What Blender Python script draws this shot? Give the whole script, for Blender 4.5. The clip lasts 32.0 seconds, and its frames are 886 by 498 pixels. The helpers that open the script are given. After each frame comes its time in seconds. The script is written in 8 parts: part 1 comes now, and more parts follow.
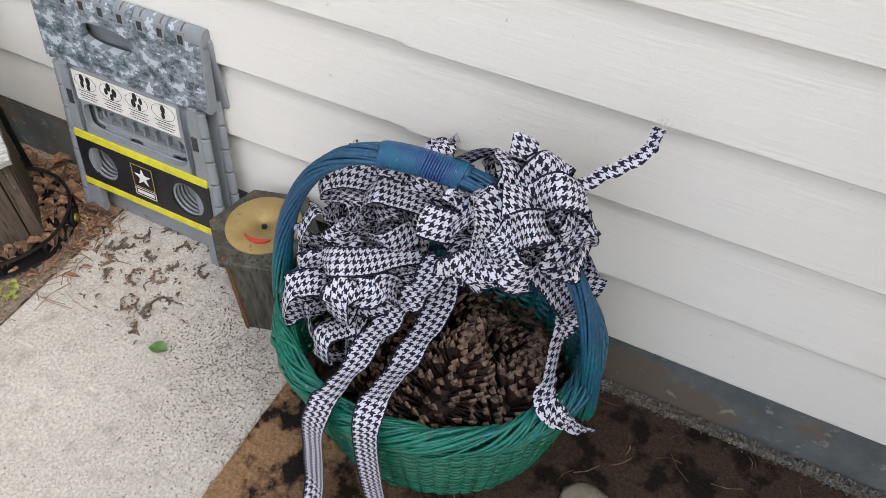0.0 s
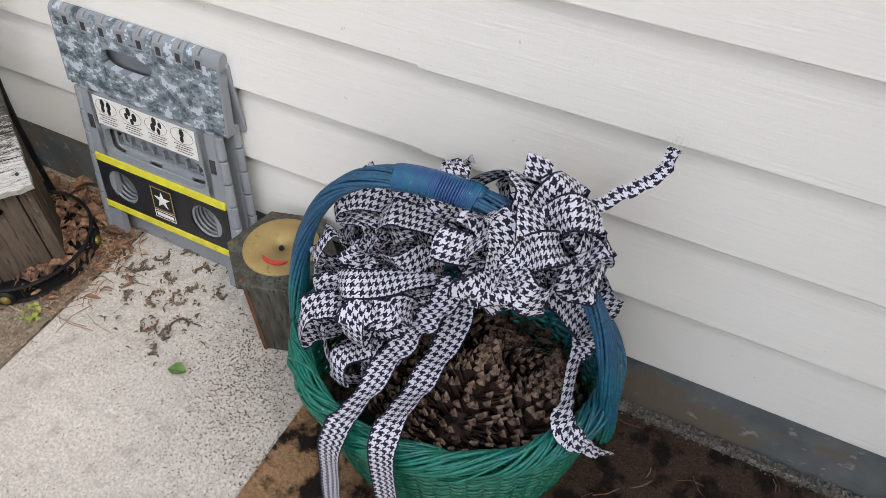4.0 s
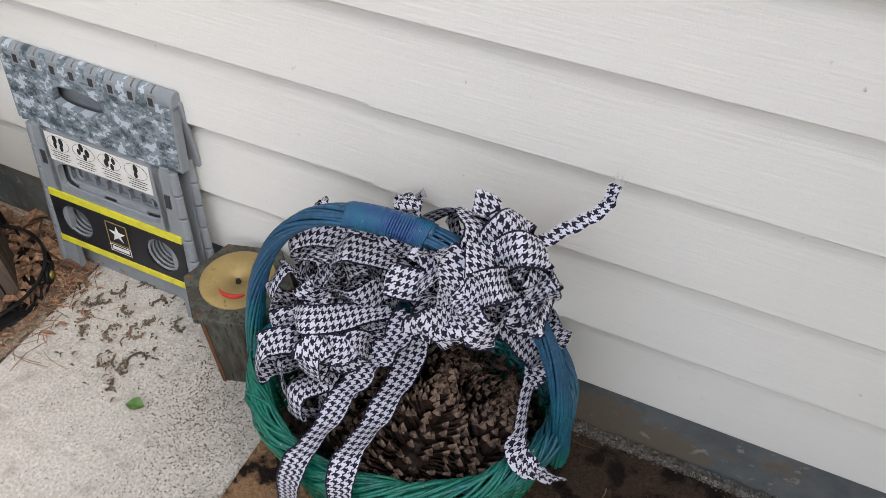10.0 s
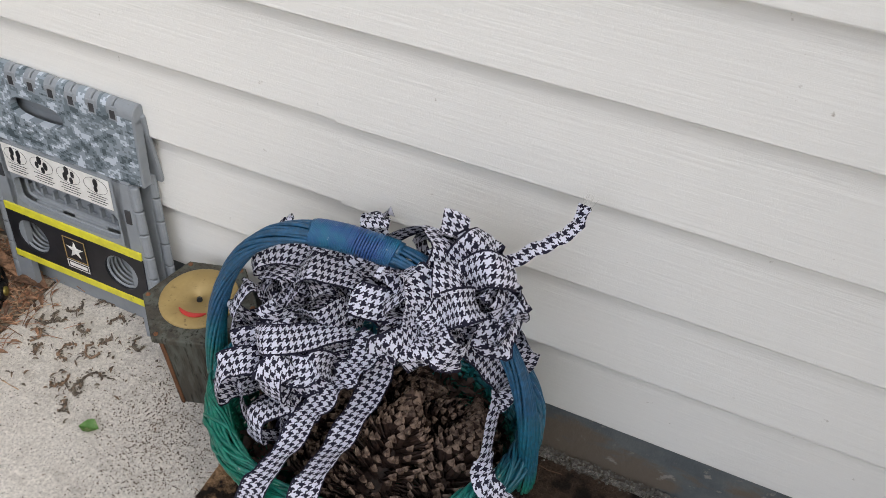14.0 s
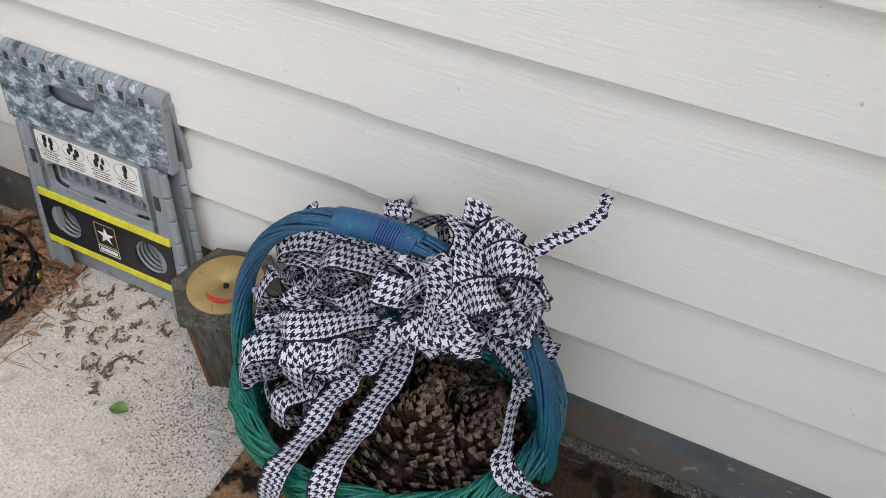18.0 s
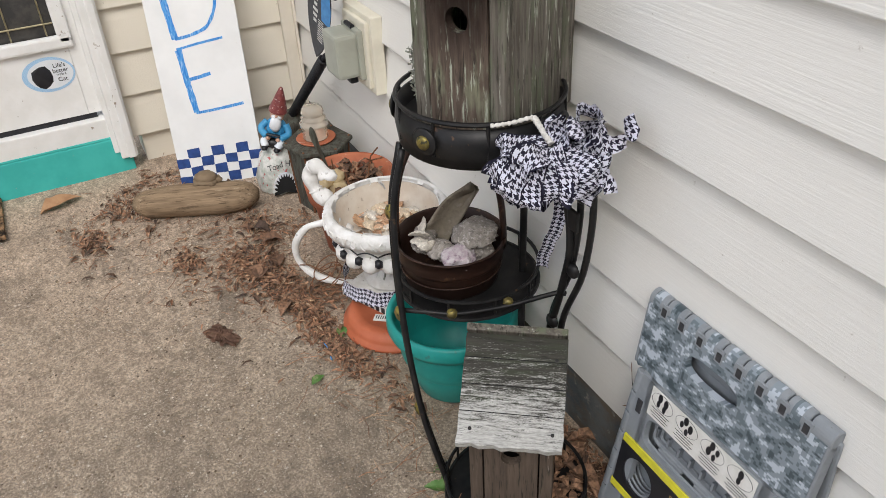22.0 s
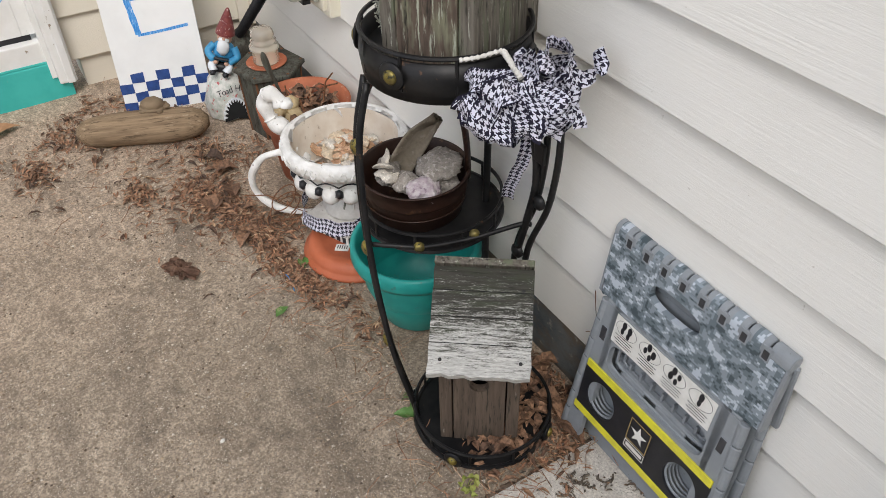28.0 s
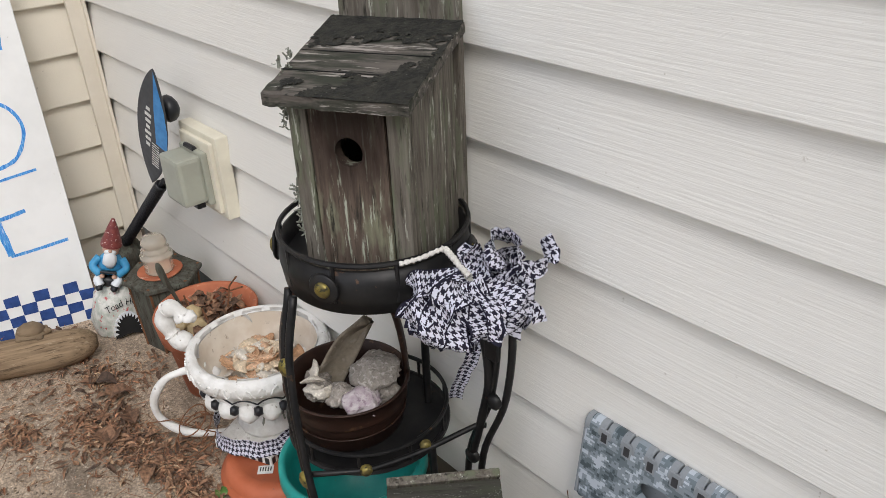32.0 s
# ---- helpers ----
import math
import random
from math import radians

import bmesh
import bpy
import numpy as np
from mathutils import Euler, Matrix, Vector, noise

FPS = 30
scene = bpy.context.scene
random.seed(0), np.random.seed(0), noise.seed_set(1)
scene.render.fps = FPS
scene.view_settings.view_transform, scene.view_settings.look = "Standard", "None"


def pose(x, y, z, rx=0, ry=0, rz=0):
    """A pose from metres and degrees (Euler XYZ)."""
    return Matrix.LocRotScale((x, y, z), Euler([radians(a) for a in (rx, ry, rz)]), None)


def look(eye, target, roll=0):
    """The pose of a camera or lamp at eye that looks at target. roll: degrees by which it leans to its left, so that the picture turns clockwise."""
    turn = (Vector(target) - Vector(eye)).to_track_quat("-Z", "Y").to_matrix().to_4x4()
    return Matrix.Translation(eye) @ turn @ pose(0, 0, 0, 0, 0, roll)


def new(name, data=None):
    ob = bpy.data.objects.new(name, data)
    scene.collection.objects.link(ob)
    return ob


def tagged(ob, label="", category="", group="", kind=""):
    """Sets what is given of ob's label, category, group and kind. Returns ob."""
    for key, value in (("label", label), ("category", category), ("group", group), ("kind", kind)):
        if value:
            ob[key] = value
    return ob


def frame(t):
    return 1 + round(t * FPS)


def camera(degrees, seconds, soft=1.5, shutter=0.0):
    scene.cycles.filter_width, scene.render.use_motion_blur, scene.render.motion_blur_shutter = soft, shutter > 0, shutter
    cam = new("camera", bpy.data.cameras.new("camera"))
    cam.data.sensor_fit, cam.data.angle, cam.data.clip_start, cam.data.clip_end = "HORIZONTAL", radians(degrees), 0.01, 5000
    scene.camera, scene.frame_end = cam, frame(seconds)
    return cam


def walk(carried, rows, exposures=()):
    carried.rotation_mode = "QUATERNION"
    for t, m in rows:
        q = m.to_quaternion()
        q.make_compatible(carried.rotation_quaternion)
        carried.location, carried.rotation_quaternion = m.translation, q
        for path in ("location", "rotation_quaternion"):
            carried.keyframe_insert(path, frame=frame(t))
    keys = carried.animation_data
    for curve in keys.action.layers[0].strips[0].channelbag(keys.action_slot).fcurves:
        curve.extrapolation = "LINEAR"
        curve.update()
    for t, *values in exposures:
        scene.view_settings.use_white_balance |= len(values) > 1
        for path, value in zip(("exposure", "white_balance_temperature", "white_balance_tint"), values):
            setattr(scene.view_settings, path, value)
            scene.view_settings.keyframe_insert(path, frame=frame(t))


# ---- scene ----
cam = camera(58.1, 32.0, 0.7)
PATH = [
    (0, (2.657, -0.676, 1.041), (2.073, 0.497, -0.47), 0.6),
    (0.5, (2.658, -0.687, 1.047), (2.056, 0.495, -0.449), 0.5),
    (1, (2.659, -0.684, 1.05), (2.037, 0.495, -0.442), -0.1),
    (1.5, (2.657, -0.671, 1.049), (2.019, 0.506, -0.436), -0.6),
    (2, (2.659, -0.662, 1.047), (2.007, 0.506, -0.441), -1.5),
    (2.5, (2.658, -0.656, 1.045), (2.005, 0.509, -0.444), -1.8),
    (3, (2.66, -0.658, 1.045), (2.007, 0.507, -0.444), -1.9),
    (3.5, (2.662, -0.669, 1.043), (2.013, 0.502, -0.443), -1.7),
    (5.5, (2.655, -0.66, 1.045), (2.014, 0.524, -0.434), -1.5),
    (6, (2.655, -0.659, 1.044), (2.017, 0.53, -0.433), -1.5),
    (6.5, (2.656, -0.656, 1.043), (2.018, 0.534, -0.432), -1.5),
    (7, (2.661, -0.659, 1.049), (2.016, 0.537, -0.418), -1.4),
    (7.5, (2.658, -0.66, 1.047), (2.004, 0.545, -0.409), -1.3),
    (8, (2.649, -0.668, 1.055), (1.991, 0.547, -0.391), -1.2),
    (8.5, (2.663, -0.659, 1.06), (2.01, 0.562, -0.383), -1.1),
    (9, (2.666, -0.656, 1.058), (2.033, 0.573, -0.388), -0.7),
    (9.5, (2.669, -0.66, 1.067), (2.06, 0.572, -0.386), -0.4),
    (10, (2.671, -0.657, 1.075), (2.095, 0.579, -0.389), 0.0),
    (10.5, (2.67, -0.65, 1.075), (2.124, 0.605, -0.383), 0.9),
    (11, (2.664, -0.637, 1.071), (2.136, 0.634, -0.38), 1.4),
    (11.5, (2.66, -0.644, 1.07), (2.135, 0.639, -0.371), 1.8),
    (12, (2.669, -0.644, 1.067), (2.145, 0.646, -0.37), 2.1),
    (12.5, (2.668, -0.645, 1.066), (2.144, 0.648, -0.368), 2.4),
    (13, (2.669, -0.648, 1.064), (2.144, 0.646, -0.368), 2.6),
    (13.5, (2.674, -0.646, 1.063), (2.151, 0.654, -0.364), 2.9),
    (14, (2.669, -0.649, 1.061), (2.147, 0.657, -0.361), 3.1),
    (14.5, (2.67, -0.649, 1.065), (2.143, 0.655, -0.358), 3.0),
    (16.5, (2.671, -0.647, 1.064), (2.111, 0.647, -0.354), 2.1),
    (17, (2.67, -0.65, 1.062), (2.102, 0.638, -0.359), 1.7),
    (17.5, (2.678, -0.649, 1.065), (2.111, 0.625, -0.369), 1.4),
    (18, (2.677, -0.646, 1.063), (2.097, 0.609, -0.382), 1.4),
    (18.5, (2.668, -0.65, 1.065), (2.045, 0.583, -0.381), 1.6),
    (19, (2.605, -0.676, 1.06), (1.888, 0.53, -0.366), 1.9),
    (19.5, (2.544, -0.737, 1.08), (1.629, 0.421, -0.27), 1.7),
    (20, (2.488, -0.818, 1.104), (1.342, 0.247, -0.142), 1.7),
    (20.5, (2.448, -0.868, 1.102), (1.102, 0.065, -0.044), 0.8),
    (21, (2.395, -0.787, 1.111), (0.931, 0.026, 0.017), -1.2),
    (21.5, (2.375, -0.668, 1.148), (0.868, 0.076, 0.064), -2.7),
    (22, (2.329, -0.664, 1.125), (0.835, 0.053, 0.005), -3.2),
    (22.5, (2.288, -0.676, 1.131), (0.812, 0.049, -0.007), -3.0),
    (23, (2.284, -0.672, 1.148), (0.807, 0.085, 0.032), -2.8),
    (23.5, (2.29, -0.674, 1.167), (0.789, 0.128, 0.116), -2.4),
    (24, (2.288, -0.683, 1.186), (0.759, 0.159, 0.21), -1.8),
    (24.5, (2.287, -0.688, 1.182), (0.756, 0.162, 0.217), -1.2),
    (25, (2.299, -0.692, 1.175), (0.815, 0.129, 0.115), -1.2),
    (25.5, (2.294, -0.68, 1.169), (0.88, 0.1, -0.011), -1.5),
    (26, (2.293, -0.672, 1.156), (0.949, 0.069, -0.126), -1.7),
    (26.5, (2.297, -0.675, 1.155), (0.986, 0.053, -0.168), -1.8),
    (28.5, (2.297, -0.683, 1.149), (0.977, 0.099, -0.134), -1.4),
    (29, (2.291, -0.679, 1.148), (0.967, 0.117, -0.121), -1.2),
    (29.5, (2.286, -0.677, 1.14), (0.944, 0.139, -0.099), -1.2),
    (30, (2.286, -0.673, 1.145), (0.919, 0.166, -0.05), -1.2),
    (30.5, (2.302, -0.678, 1.137), (0.906, 0.198, 0.003), -1.6),
    (31, (2.283, -0.663, 1.127), (0.877, 0.28, 0.062), -1.9),
    (31.5, (2.233, -0.669, 1.139), (0.852, 0.363, 0.125), -2.4),
    (32, (2.149, -0.667, 1.133), (0.812, 0.461, 0.165), -2.8),
]
walk(cam, [(t, look(eye, target, roll)) for t, eye, target, roll in PATH],
     ((0.0, 0.50), (2.0, 0.46), (6.0, 0.44), (12.0, 0.32), (17.0, 0.30), (19.0, 0.34), (20.0, 0.26), (22.0, 0.16), (23.5, 0.08), (24.5, 0.02), (26.0, 0.14), (29.0, 0.16), (30.5, 0.12), (32.0, 0.08)))

# ---- world, sun and exposure ----
world = bpy.data.worlds.new("overcast_sky")
scene.world = world
world.use_nodes = True
wn, wl = world.node_tree.nodes, world.node_tree.links
sky = wn.new("ShaderNodeTexSky")
sky.sky_type = "NISHITA"
sky.sun_disc = False
sky.sun_elevation, sky.sun_rotation = radians(46), radians(125)
sky.air_density, sky.dust_density, sky.ozone_density = 1.0, 5.0, 0.6
soft_sky = wn.new("ShaderNodeMix")
soft_sky.data_type = "RGBA"
soft_sky.inputs[0].default_value = 0.75
soft_sky.inputs[7].default_value = (8.3, 8.8, 9.9, 1)
wl.new(sky.outputs[0], soft_sky.inputs[6])
wl.new(soft_sky.outputs[2], wn["Background"].inputs["Color"])
wn["Background"].inputs["Strength"].default_value = 0.13
sun_data = bpy.data.lights.new("sun", "SUN")
sun_data.energy, sun_data.angle, sun_data.color = 1.35, radians(25), (1.0, 0.985, 0.955)
sun = new("sun", sun_data)
sun.matrix_world = look((6.4, -2.7, 6.3), (1.2, -0.2, 0.0))


# ---- materials ----
def mix_rgb(nt, fac, a, b):
    m = nt.nodes.new("ShaderNodeMix")
    m.data_type = "RGBA"
    for sock, val in ((m.inputs[0], fac), (m.inputs[6], a), (m.inputs[7], b)):
        if isinstance(val, (int, float)):
            sock.default_value = val
        elif isinstance(val, tuple):
            sock.default_value = (*val[:3], 1)
        else:
            nt.links.new(val, sock)
    return m.outputs[2]


def noise_fac(nt, coord, scale, stretch=(1, 1, 1), lo=0.4, hi=0.6, detail=4.0, rough=0.6, shift=(0, 0, 0)):
    mp = nt.nodes.new("ShaderNodeMapping")
    mp.inputs["Scale"].default_value = stretch
    mp.inputs["Location"].default_value = shift
    nt.links.new(coord, mp.inputs[0])
    n = nt.nodes.new("ShaderNodeTexNoise")
    n.inputs["Scale"].default_value = scale
    n.inputs["Detail"].default_value = detail
    n.inputs["Roughness"].default_value = rough
    nt.links.new(mp.outputs[0], n.inputs["Vector"])
    r = nt.nodes.new("ShaderNodeMapRange")
    r.inputs[1].default_value, r.inputs[2].default_value = lo, hi
    nt.links.new(n.outputs[0], r.inputs[0])
    return r.outputs[0], n.outputs[0]


def base_mat(name, rough=0.6, metal=0.0, spec=0.4):
    m = bpy.data.materials.new(name)
    m.use_nodes = True
    nt = m.node_tree
    b = nt.nodes["Principled BSDF"]
    b.inputs["Roughness"].default_value = rough
    b.inputs["Metallic"].default_value = metal
    b.inputs["Specular IOR Level"].default_value = spec
    tc = nt.nodes.new("ShaderNodeTexCoord")
    return m, nt, b, tc.outputs["Object"]


def add_bump(nt, b, height, strength=0.3, dist=0.002):
    k = nt.nodes.new("ShaderNodeBump")
    k.inputs["Strength"].default_value = strength
    k.inputs["Distance"].default_value = dist
    nt.links.new(height, k.inputs["Height"])
    nt.links.new(k.outputs[0], b.inputs["Normal"])


def rand_of(nt):
    return nt.nodes.new("ShaderNodeObjectInfo").outputs["Random"]


def grime_mat(name, c1, c2, scale=20, c3=None, scale3=90, lo3=0.55, hi3=0.62, rough=0.6, metal=0.0, bump=0.25, dist=0.002,
              stretch=(1, 1, 1), lo=0.4, hi=0.6, spec=0.4, vary=0.0):
    """Two colours mixed by a coarse noise, a third in fine specks, and fine relief."""
    m, nt, b, co = base_mat(name, rough, metal, spec)
    f, raw = noise_fac(nt, co, scale, stretch, lo, hi)
    col = mix_rgb(nt, f, c1, c2)
    f3, raw3 = noise_fac(nt, co, scale3, stretch, lo3, hi3, shift=(3.1, 1.7, 5.2))
    if c3:
        col = mix_rgb(nt, f3, col, c3)
    if vary:
        h = nt.nodes.new("ShaderNodeHueSaturation")
        v = nt.nodes.new("ShaderNodeMapRange")
        v.inputs[3].default_value, v.inputs[4].default_value = 1 - vary, 1 + vary
        nt.links.new(rand_of(nt), v.inputs[0])
        nt.links.new(v.outputs[0], h.inputs["Value"])
        nt.links.new(col, h.inputs["Color"])
        col = h.outputs[0]
    nt.links.new(col, b.inputs["Base Color"])
    add_bump(nt, b, raw3, bump, dist)
    return m


def island_mat(name, c1, c2, c3, rough=0.8, scale=120):
    """Litter: each loose piece takes its own shade."""
    m, nt, b, co = base_mat(name, rough)
    rnd = nt.nodes.new("ShaderNodeNewGeometry").outputs["Random Per Island"]
    ramp = nt.nodes.new("ShaderNodeValToRGB")
    e = ramp.color_ramp.elements
    e[0].color, e[1].color = (*c1, 1), (*c3, 1)
    e.new(0.5).color = (*c2, 1)
    nt.links.new(rnd, ramp.inputs[0])
    f, raw = noise_fac(nt, co, scale)
    dark = mix_rgb(nt, 0.6, ramp.outputs[0], (0.02, 0.014, 0.01))
    nt.links.new(mix_rgb(nt, f, ramp.outputs[0], dark), b.inputs["Base Color"])
    add_bump(nt, b, raw, 0.4, 0.002)
    return m


def wood_mat(name, c1, c2, flake=None, amount=0.5, axis=0, dark=(0.03, 0.028, 0.022), moss=None, moss_amt=0.5, fall=0.0):
    """Weathered wood with grain along one axis, black weather stain and left-over paint."""
    stretch = [14, 14, 14]
    stretch[axis] = 1
    m, nt, b, co = base_mat(name, 0.85, 0, 0.2)
    f, raw = noise_fac(nt, co, 10, tuple(stretch), 0.35, 0.65, 6)
    col = mix_rgb(nt, f, c1, c2)
    if moss:
        fm, _ = noise_fac(nt, co, 14, tuple(s * 0.25 + 0.5 for s in stretch), moss_amt, moss_amt + 0.15, shift=(1, 4, 2))
        col = mix_rgb(nt, fm, col, moss)
    fd, _ = noise_fac(nt, co, 22, tuple(s * 0.6 + 0.3 for s in stretch), 0.55, 0.68, 5, shift=(7, 3, 1))
    col = mix_rgb(nt, fd, col, dark)
    if flake:
        ff, fraw = noise_fac(nt, co, 16, tuple(s * 0.5 + 0.2 for s in stretch), amount, amount + 0.06, 8, 0.7, shift=(2, 9, 4))
        if fall:
            sep = nt.nodes.new("ShaderNodeSeparateXYZ")
            nt.links.new(co, sep.inputs[0])
            _, fine = noise_fac(nt, co, 44, tuple(s * 0.42 + 0.20 for s in stretch), 0, 1, 9, 0.80)
            _, chip = noise_fac(nt, co, 330, tuple(s * 0.10 + 0.90 for s in stretch), 0, 1, 4, 0.7, shift=(3, 1, 6))
            rough_edge = nt.nodes.new("ShaderNodeMath")
            rough_edge.operation = "MULTIPLY_ADD"
            nt.links.new(chip, rough_edge.inputs[0])
            rough_edge.inputs[1].default_value = 0.42
            nt.links.new(fine, rough_edge.inputs[2])
            lean = nt.nodes.new("ShaderNodeMath")
            lean.operation = "MULTIPLY_ADD"
            nt.links.new(sep.outputs[1], lean.inputs[0])
            lean.inputs[1].default_value = -fall
            nt.links.new(rough_edge.outputs[0], lean.inputs[2])
            r2 = nt.nodes.new("ShaderNodeMapRange")
            r2.inputs[1].default_value, r2.inputs[2].default_value = amount + 0.265, amount + 0.40
            nt.links.new(lean.outputs[0], r2.inputs[0])
            worn, _ = noise_fac(nt, co, 90, tuple(s * 0.3 + 0.4 for s in stretch), 0.35, 0.65, 5, 0.7, shift=(8, 2, 2))
            flake = mix_rgb(nt, worn, flake, tuple(v * 0.55 for v in flake))
            ff = r2.outputs[0]
        col = mix_rgb(nt, ff, col, flake)
    nt.links.new(col, b.inputs["Base Color"])
    add_bump(nt, b, raw, 0.6, 0.003)
    return m


# vinyl siding: pale cream with pressed wood grain along the boards
def siding_mat(name, axis, tone):
    st = (1, 1, 1)
    m, nt, b, co = base_mat(name, 0.55, 0, 0.35)
    own = nt.nodes.new("ShaderNodeVectorMath")
    own.operation = "MULTIPLY_ADD"
    nt.links.new(rand_of(nt), own.inputs[0])
    own.inputs[1].default_value = (37.0, 11.0, 53.0)
    nt.links.new(co, own.inputs[2])
    co = own.outputs[0]
    stretch = [1.0, 1.0, 26.0]
    stretch[1 - axis] = 26.0
    f, raw = noise_fac(nt, co, 11, tuple(stretch), 0.38, 0.62, 6, 0.62)
    g, _ = noise_fac(nt, co, 2.3, st, 0.35, 0.7)
    dirt, _ = noise_fac(nt, co, 70, st, 0.72, 0.80, 3, shift=(5, 2, 8))
    col = mix_rgb(nt, g, tone, tuple(v * 0.97 for v in tone))
    col = mix_rgb(nt, dirt, col, (0.42, 0.38, 0.32))
    worn = nt.nodes.new("ShaderNodeMath")
    worn.operation = "MULTIPLY"
    worn.inputs[1].default_value = 0.035
    nt.links.new(f, worn.inputs[0])
    col = mix_rgb(nt, worn.outputs[0], col, (0.42, 0.40, 0.36))
    nt.links.new(col, b.inputs["Base Color"])
    add_bump(nt, b, raw, 0.50, 0.0020)
    return m


M_SIDING = siding_mat("siding_vinyl", 0, (0.80, 0.785, 0.745))
M_SIDING_FAR = siding_mat("siding_vinyl_cream", 1, (0.78, 0.72, 0.61))
M_TRIM = grime_mat("trim_vinyl", (0.76, 0.70, 0.60), (0.70, 0.64, 0.54), 8, rough=0.55, bump=0.05)
M_FOUND, _nt, _b, _co = base_mat("grey_parged_block", 0.9, 0, 0.25)
_f, _ = noise_fac(_nt, _co, 12, lo=0.40, hi=0.62, detail=6)
_c = mix_rgb(_nt, _f, (0.105, 0.12, 0.125), (0.165, 0.175, 0.175))
_p, _ = noise_fac(_nt, _co, 3.2, (1, 1, 2), 0.50, 0.56, 7, 0.65, (0.55, 2, 0))
_c = mix_rgb(_nt, _p, _c, (0.165, 0.135, 0.105))
_g, _ = noise_fac(_nt, _co, 40, lo=0.60, hi=0.68, detail=5, shift=(4, 1, 7))
_c = mix_rgb(_nt, _g, _c, (0.30, 0.28, 0.25))
_nt.links.new(_c, _b.inputs["Base Color"])
_, _r = noise_fac(_nt, _co, 60, detail=7, rough=0.65)
add_bump(_nt, _b, _r, 0.8, 0.006)
M_DOORPAINT = grime_mat("door_white_paint", (0.80, 0.79, 0.77), (0.74, 0.73, 0.70), 12, (0.30, 0.24, 0.18), 40, 0.68, 0.72, rough=0.45, bump=0.08)
M_TEALSTEP = grime_mat("teal_step_paint", (0.045, 0.42, 0.38), (0.06, 0.48, 0.43), 10, (0.30, 0.36, 0.32), 60, 0.68, 0.72, rough=0.5, bump=0.12)
M_DIRT = grime_mat("bare_soil", (0.10, 0.07, 0.05), (0.17, 0.12, 0.085), 30, (0.05, 0.035, 0.025), 80, rough=0.95, bump=0.8, dist=0.006)
M_METAL = grime_mat("black_iron", (0.011, 0.011, 0.012), (0.022, 0.021, 0.021), 25, (0.09, 0.05, 0.03), 60, 0.66, 0.72, rough=0.45, metal=0.4, bump=0.15)
M_BRASS = grime_mat("tarnished_brass", (0.30, 0.24, 0.06), (0.16, 0.13, 0.05), 60, (0.06, 0.06, 0.04), 150, rough=0.45, metal=0.7, bump=0.2)
M_GREY_PLASTIC = grime_mat("grey_plastic", (0.23, 0.25, 0.27), (0.26, 0.28, 0.30), 30, (0.13, 0.13, 0.13), 120, 0.68, 0.75, rough=0.45, bump=0.06)
M_BLACK = grime_mat("black_plastic", (0.012, 0.013, 0.016), (0.02, 0.02, 0.024), 30, rough=0.4, bump=0.05)
M_YELLOW = grime_mat("yellow_stripe", (0.72, 0.66, 0.04), (0.60, 0.54, 0.05), 40, (0.3, 0.27, 0.08), 120, 0.66, 0.74, rough=0.45, bump=0.04)
M_LABEL = grime_mat("label_paper", (0.74, 0.73, 0.70), (0.66, 0.65, 0.61), 40, rough=0.5, bump=0.05)
M_TEALPOT = grime_mat("turquoise_plastic", (0.014, 0.265, 0.238), (0.020, 0.32, 0.285), 14, (0.05, 0.2, 0.18), 70, 0.64, 0.72, rough=0.4, bump=0.06)
M_TERRA = grime_mat("terracotta", (0.46, 0.15, 0.075), (0.38, 0.12, 0.06), 22, (0.55, 0.36, 0.27), 60, 0.62, 0.72, rough=0.75, bump=0.25)
M_TERRA_PL = grime_mat("terracotta_plastic", (0.50, 0.14, 0.065), (0.44, 0.115, 0.05), 18, (0.2, 0.1, 0.07), 90, 0.66, 0.74, rough=0.5, bump=0.08)
M_URN = grime_mat("white_chipped_ceramic", (0.80, 0.79, 0.77), (0.68, 0.665, 0.635), 34, (0.36, 0.33, 0.30), 75, 0.645, 0.70, rough=0.55, bump=0.6, dist=0.004)
M_URN_IN = grime_mat("urn_inside_tan", (0.62, 0.53, 0.43), (0.72, 0.65, 0.56), 14, (0.34, 0.27, 0.2), 50, 0.64, 0.72, rough=0.7, bump=0.2)
M_CREAM_BOX = grime_mat("cream_plastic", (0.72, 0.68, 0.56), (0.66, 0.62, 0.51), 14, rough=0.5, bump=0.05)
M_SAGE = grime_mat("sage_plastic", (0.36, 0.37, 0.31), (0.33, 0.335, 0.28), 16, rough=0.45, bump=0.05)
M_DRIFTWOOD = wood_mat("driftwood", (0.30, 0.215, 0.135), (0.18, 0.125, 0.078), (0.36, 0.28, 0.19), 0.60, 0, dark=(0.10, 0.068, 0.042))
M_STONE = grime_mat("driftwood_stone", (0.22, 0.16, 0.10), (0.15, 0.105, 0.065), 9, (0.3, 0.24, 0.16), 40, 0.58, 0.7, rough=0.9, bump=0.6, dist=0.005, stretch=(1, 1, 3))
M_ROCK = grime_mat("pale_rock", (0.36, 0.325, 0.29), (0.25, 0.225, 0.20), 60, (0.50, 0.46, 0.43), 150, 0.54, 0.64, rough=0.9, bump=0.9, dist=0.006, vary=0.25)
M_LITTER = island_mat("leaf_litter", (0.44, 0.25, 0.148), (0.22, 0.118, 0.070), (0.082, 0.052, 0.038), 0.85)
M_LITTER_PALE = island_mat("pale_leaf_litter", (0.52, 0.27, 0.155), (0.26, 0.120, 0.066), (0.62, 0.43, 0.27), 0.8)
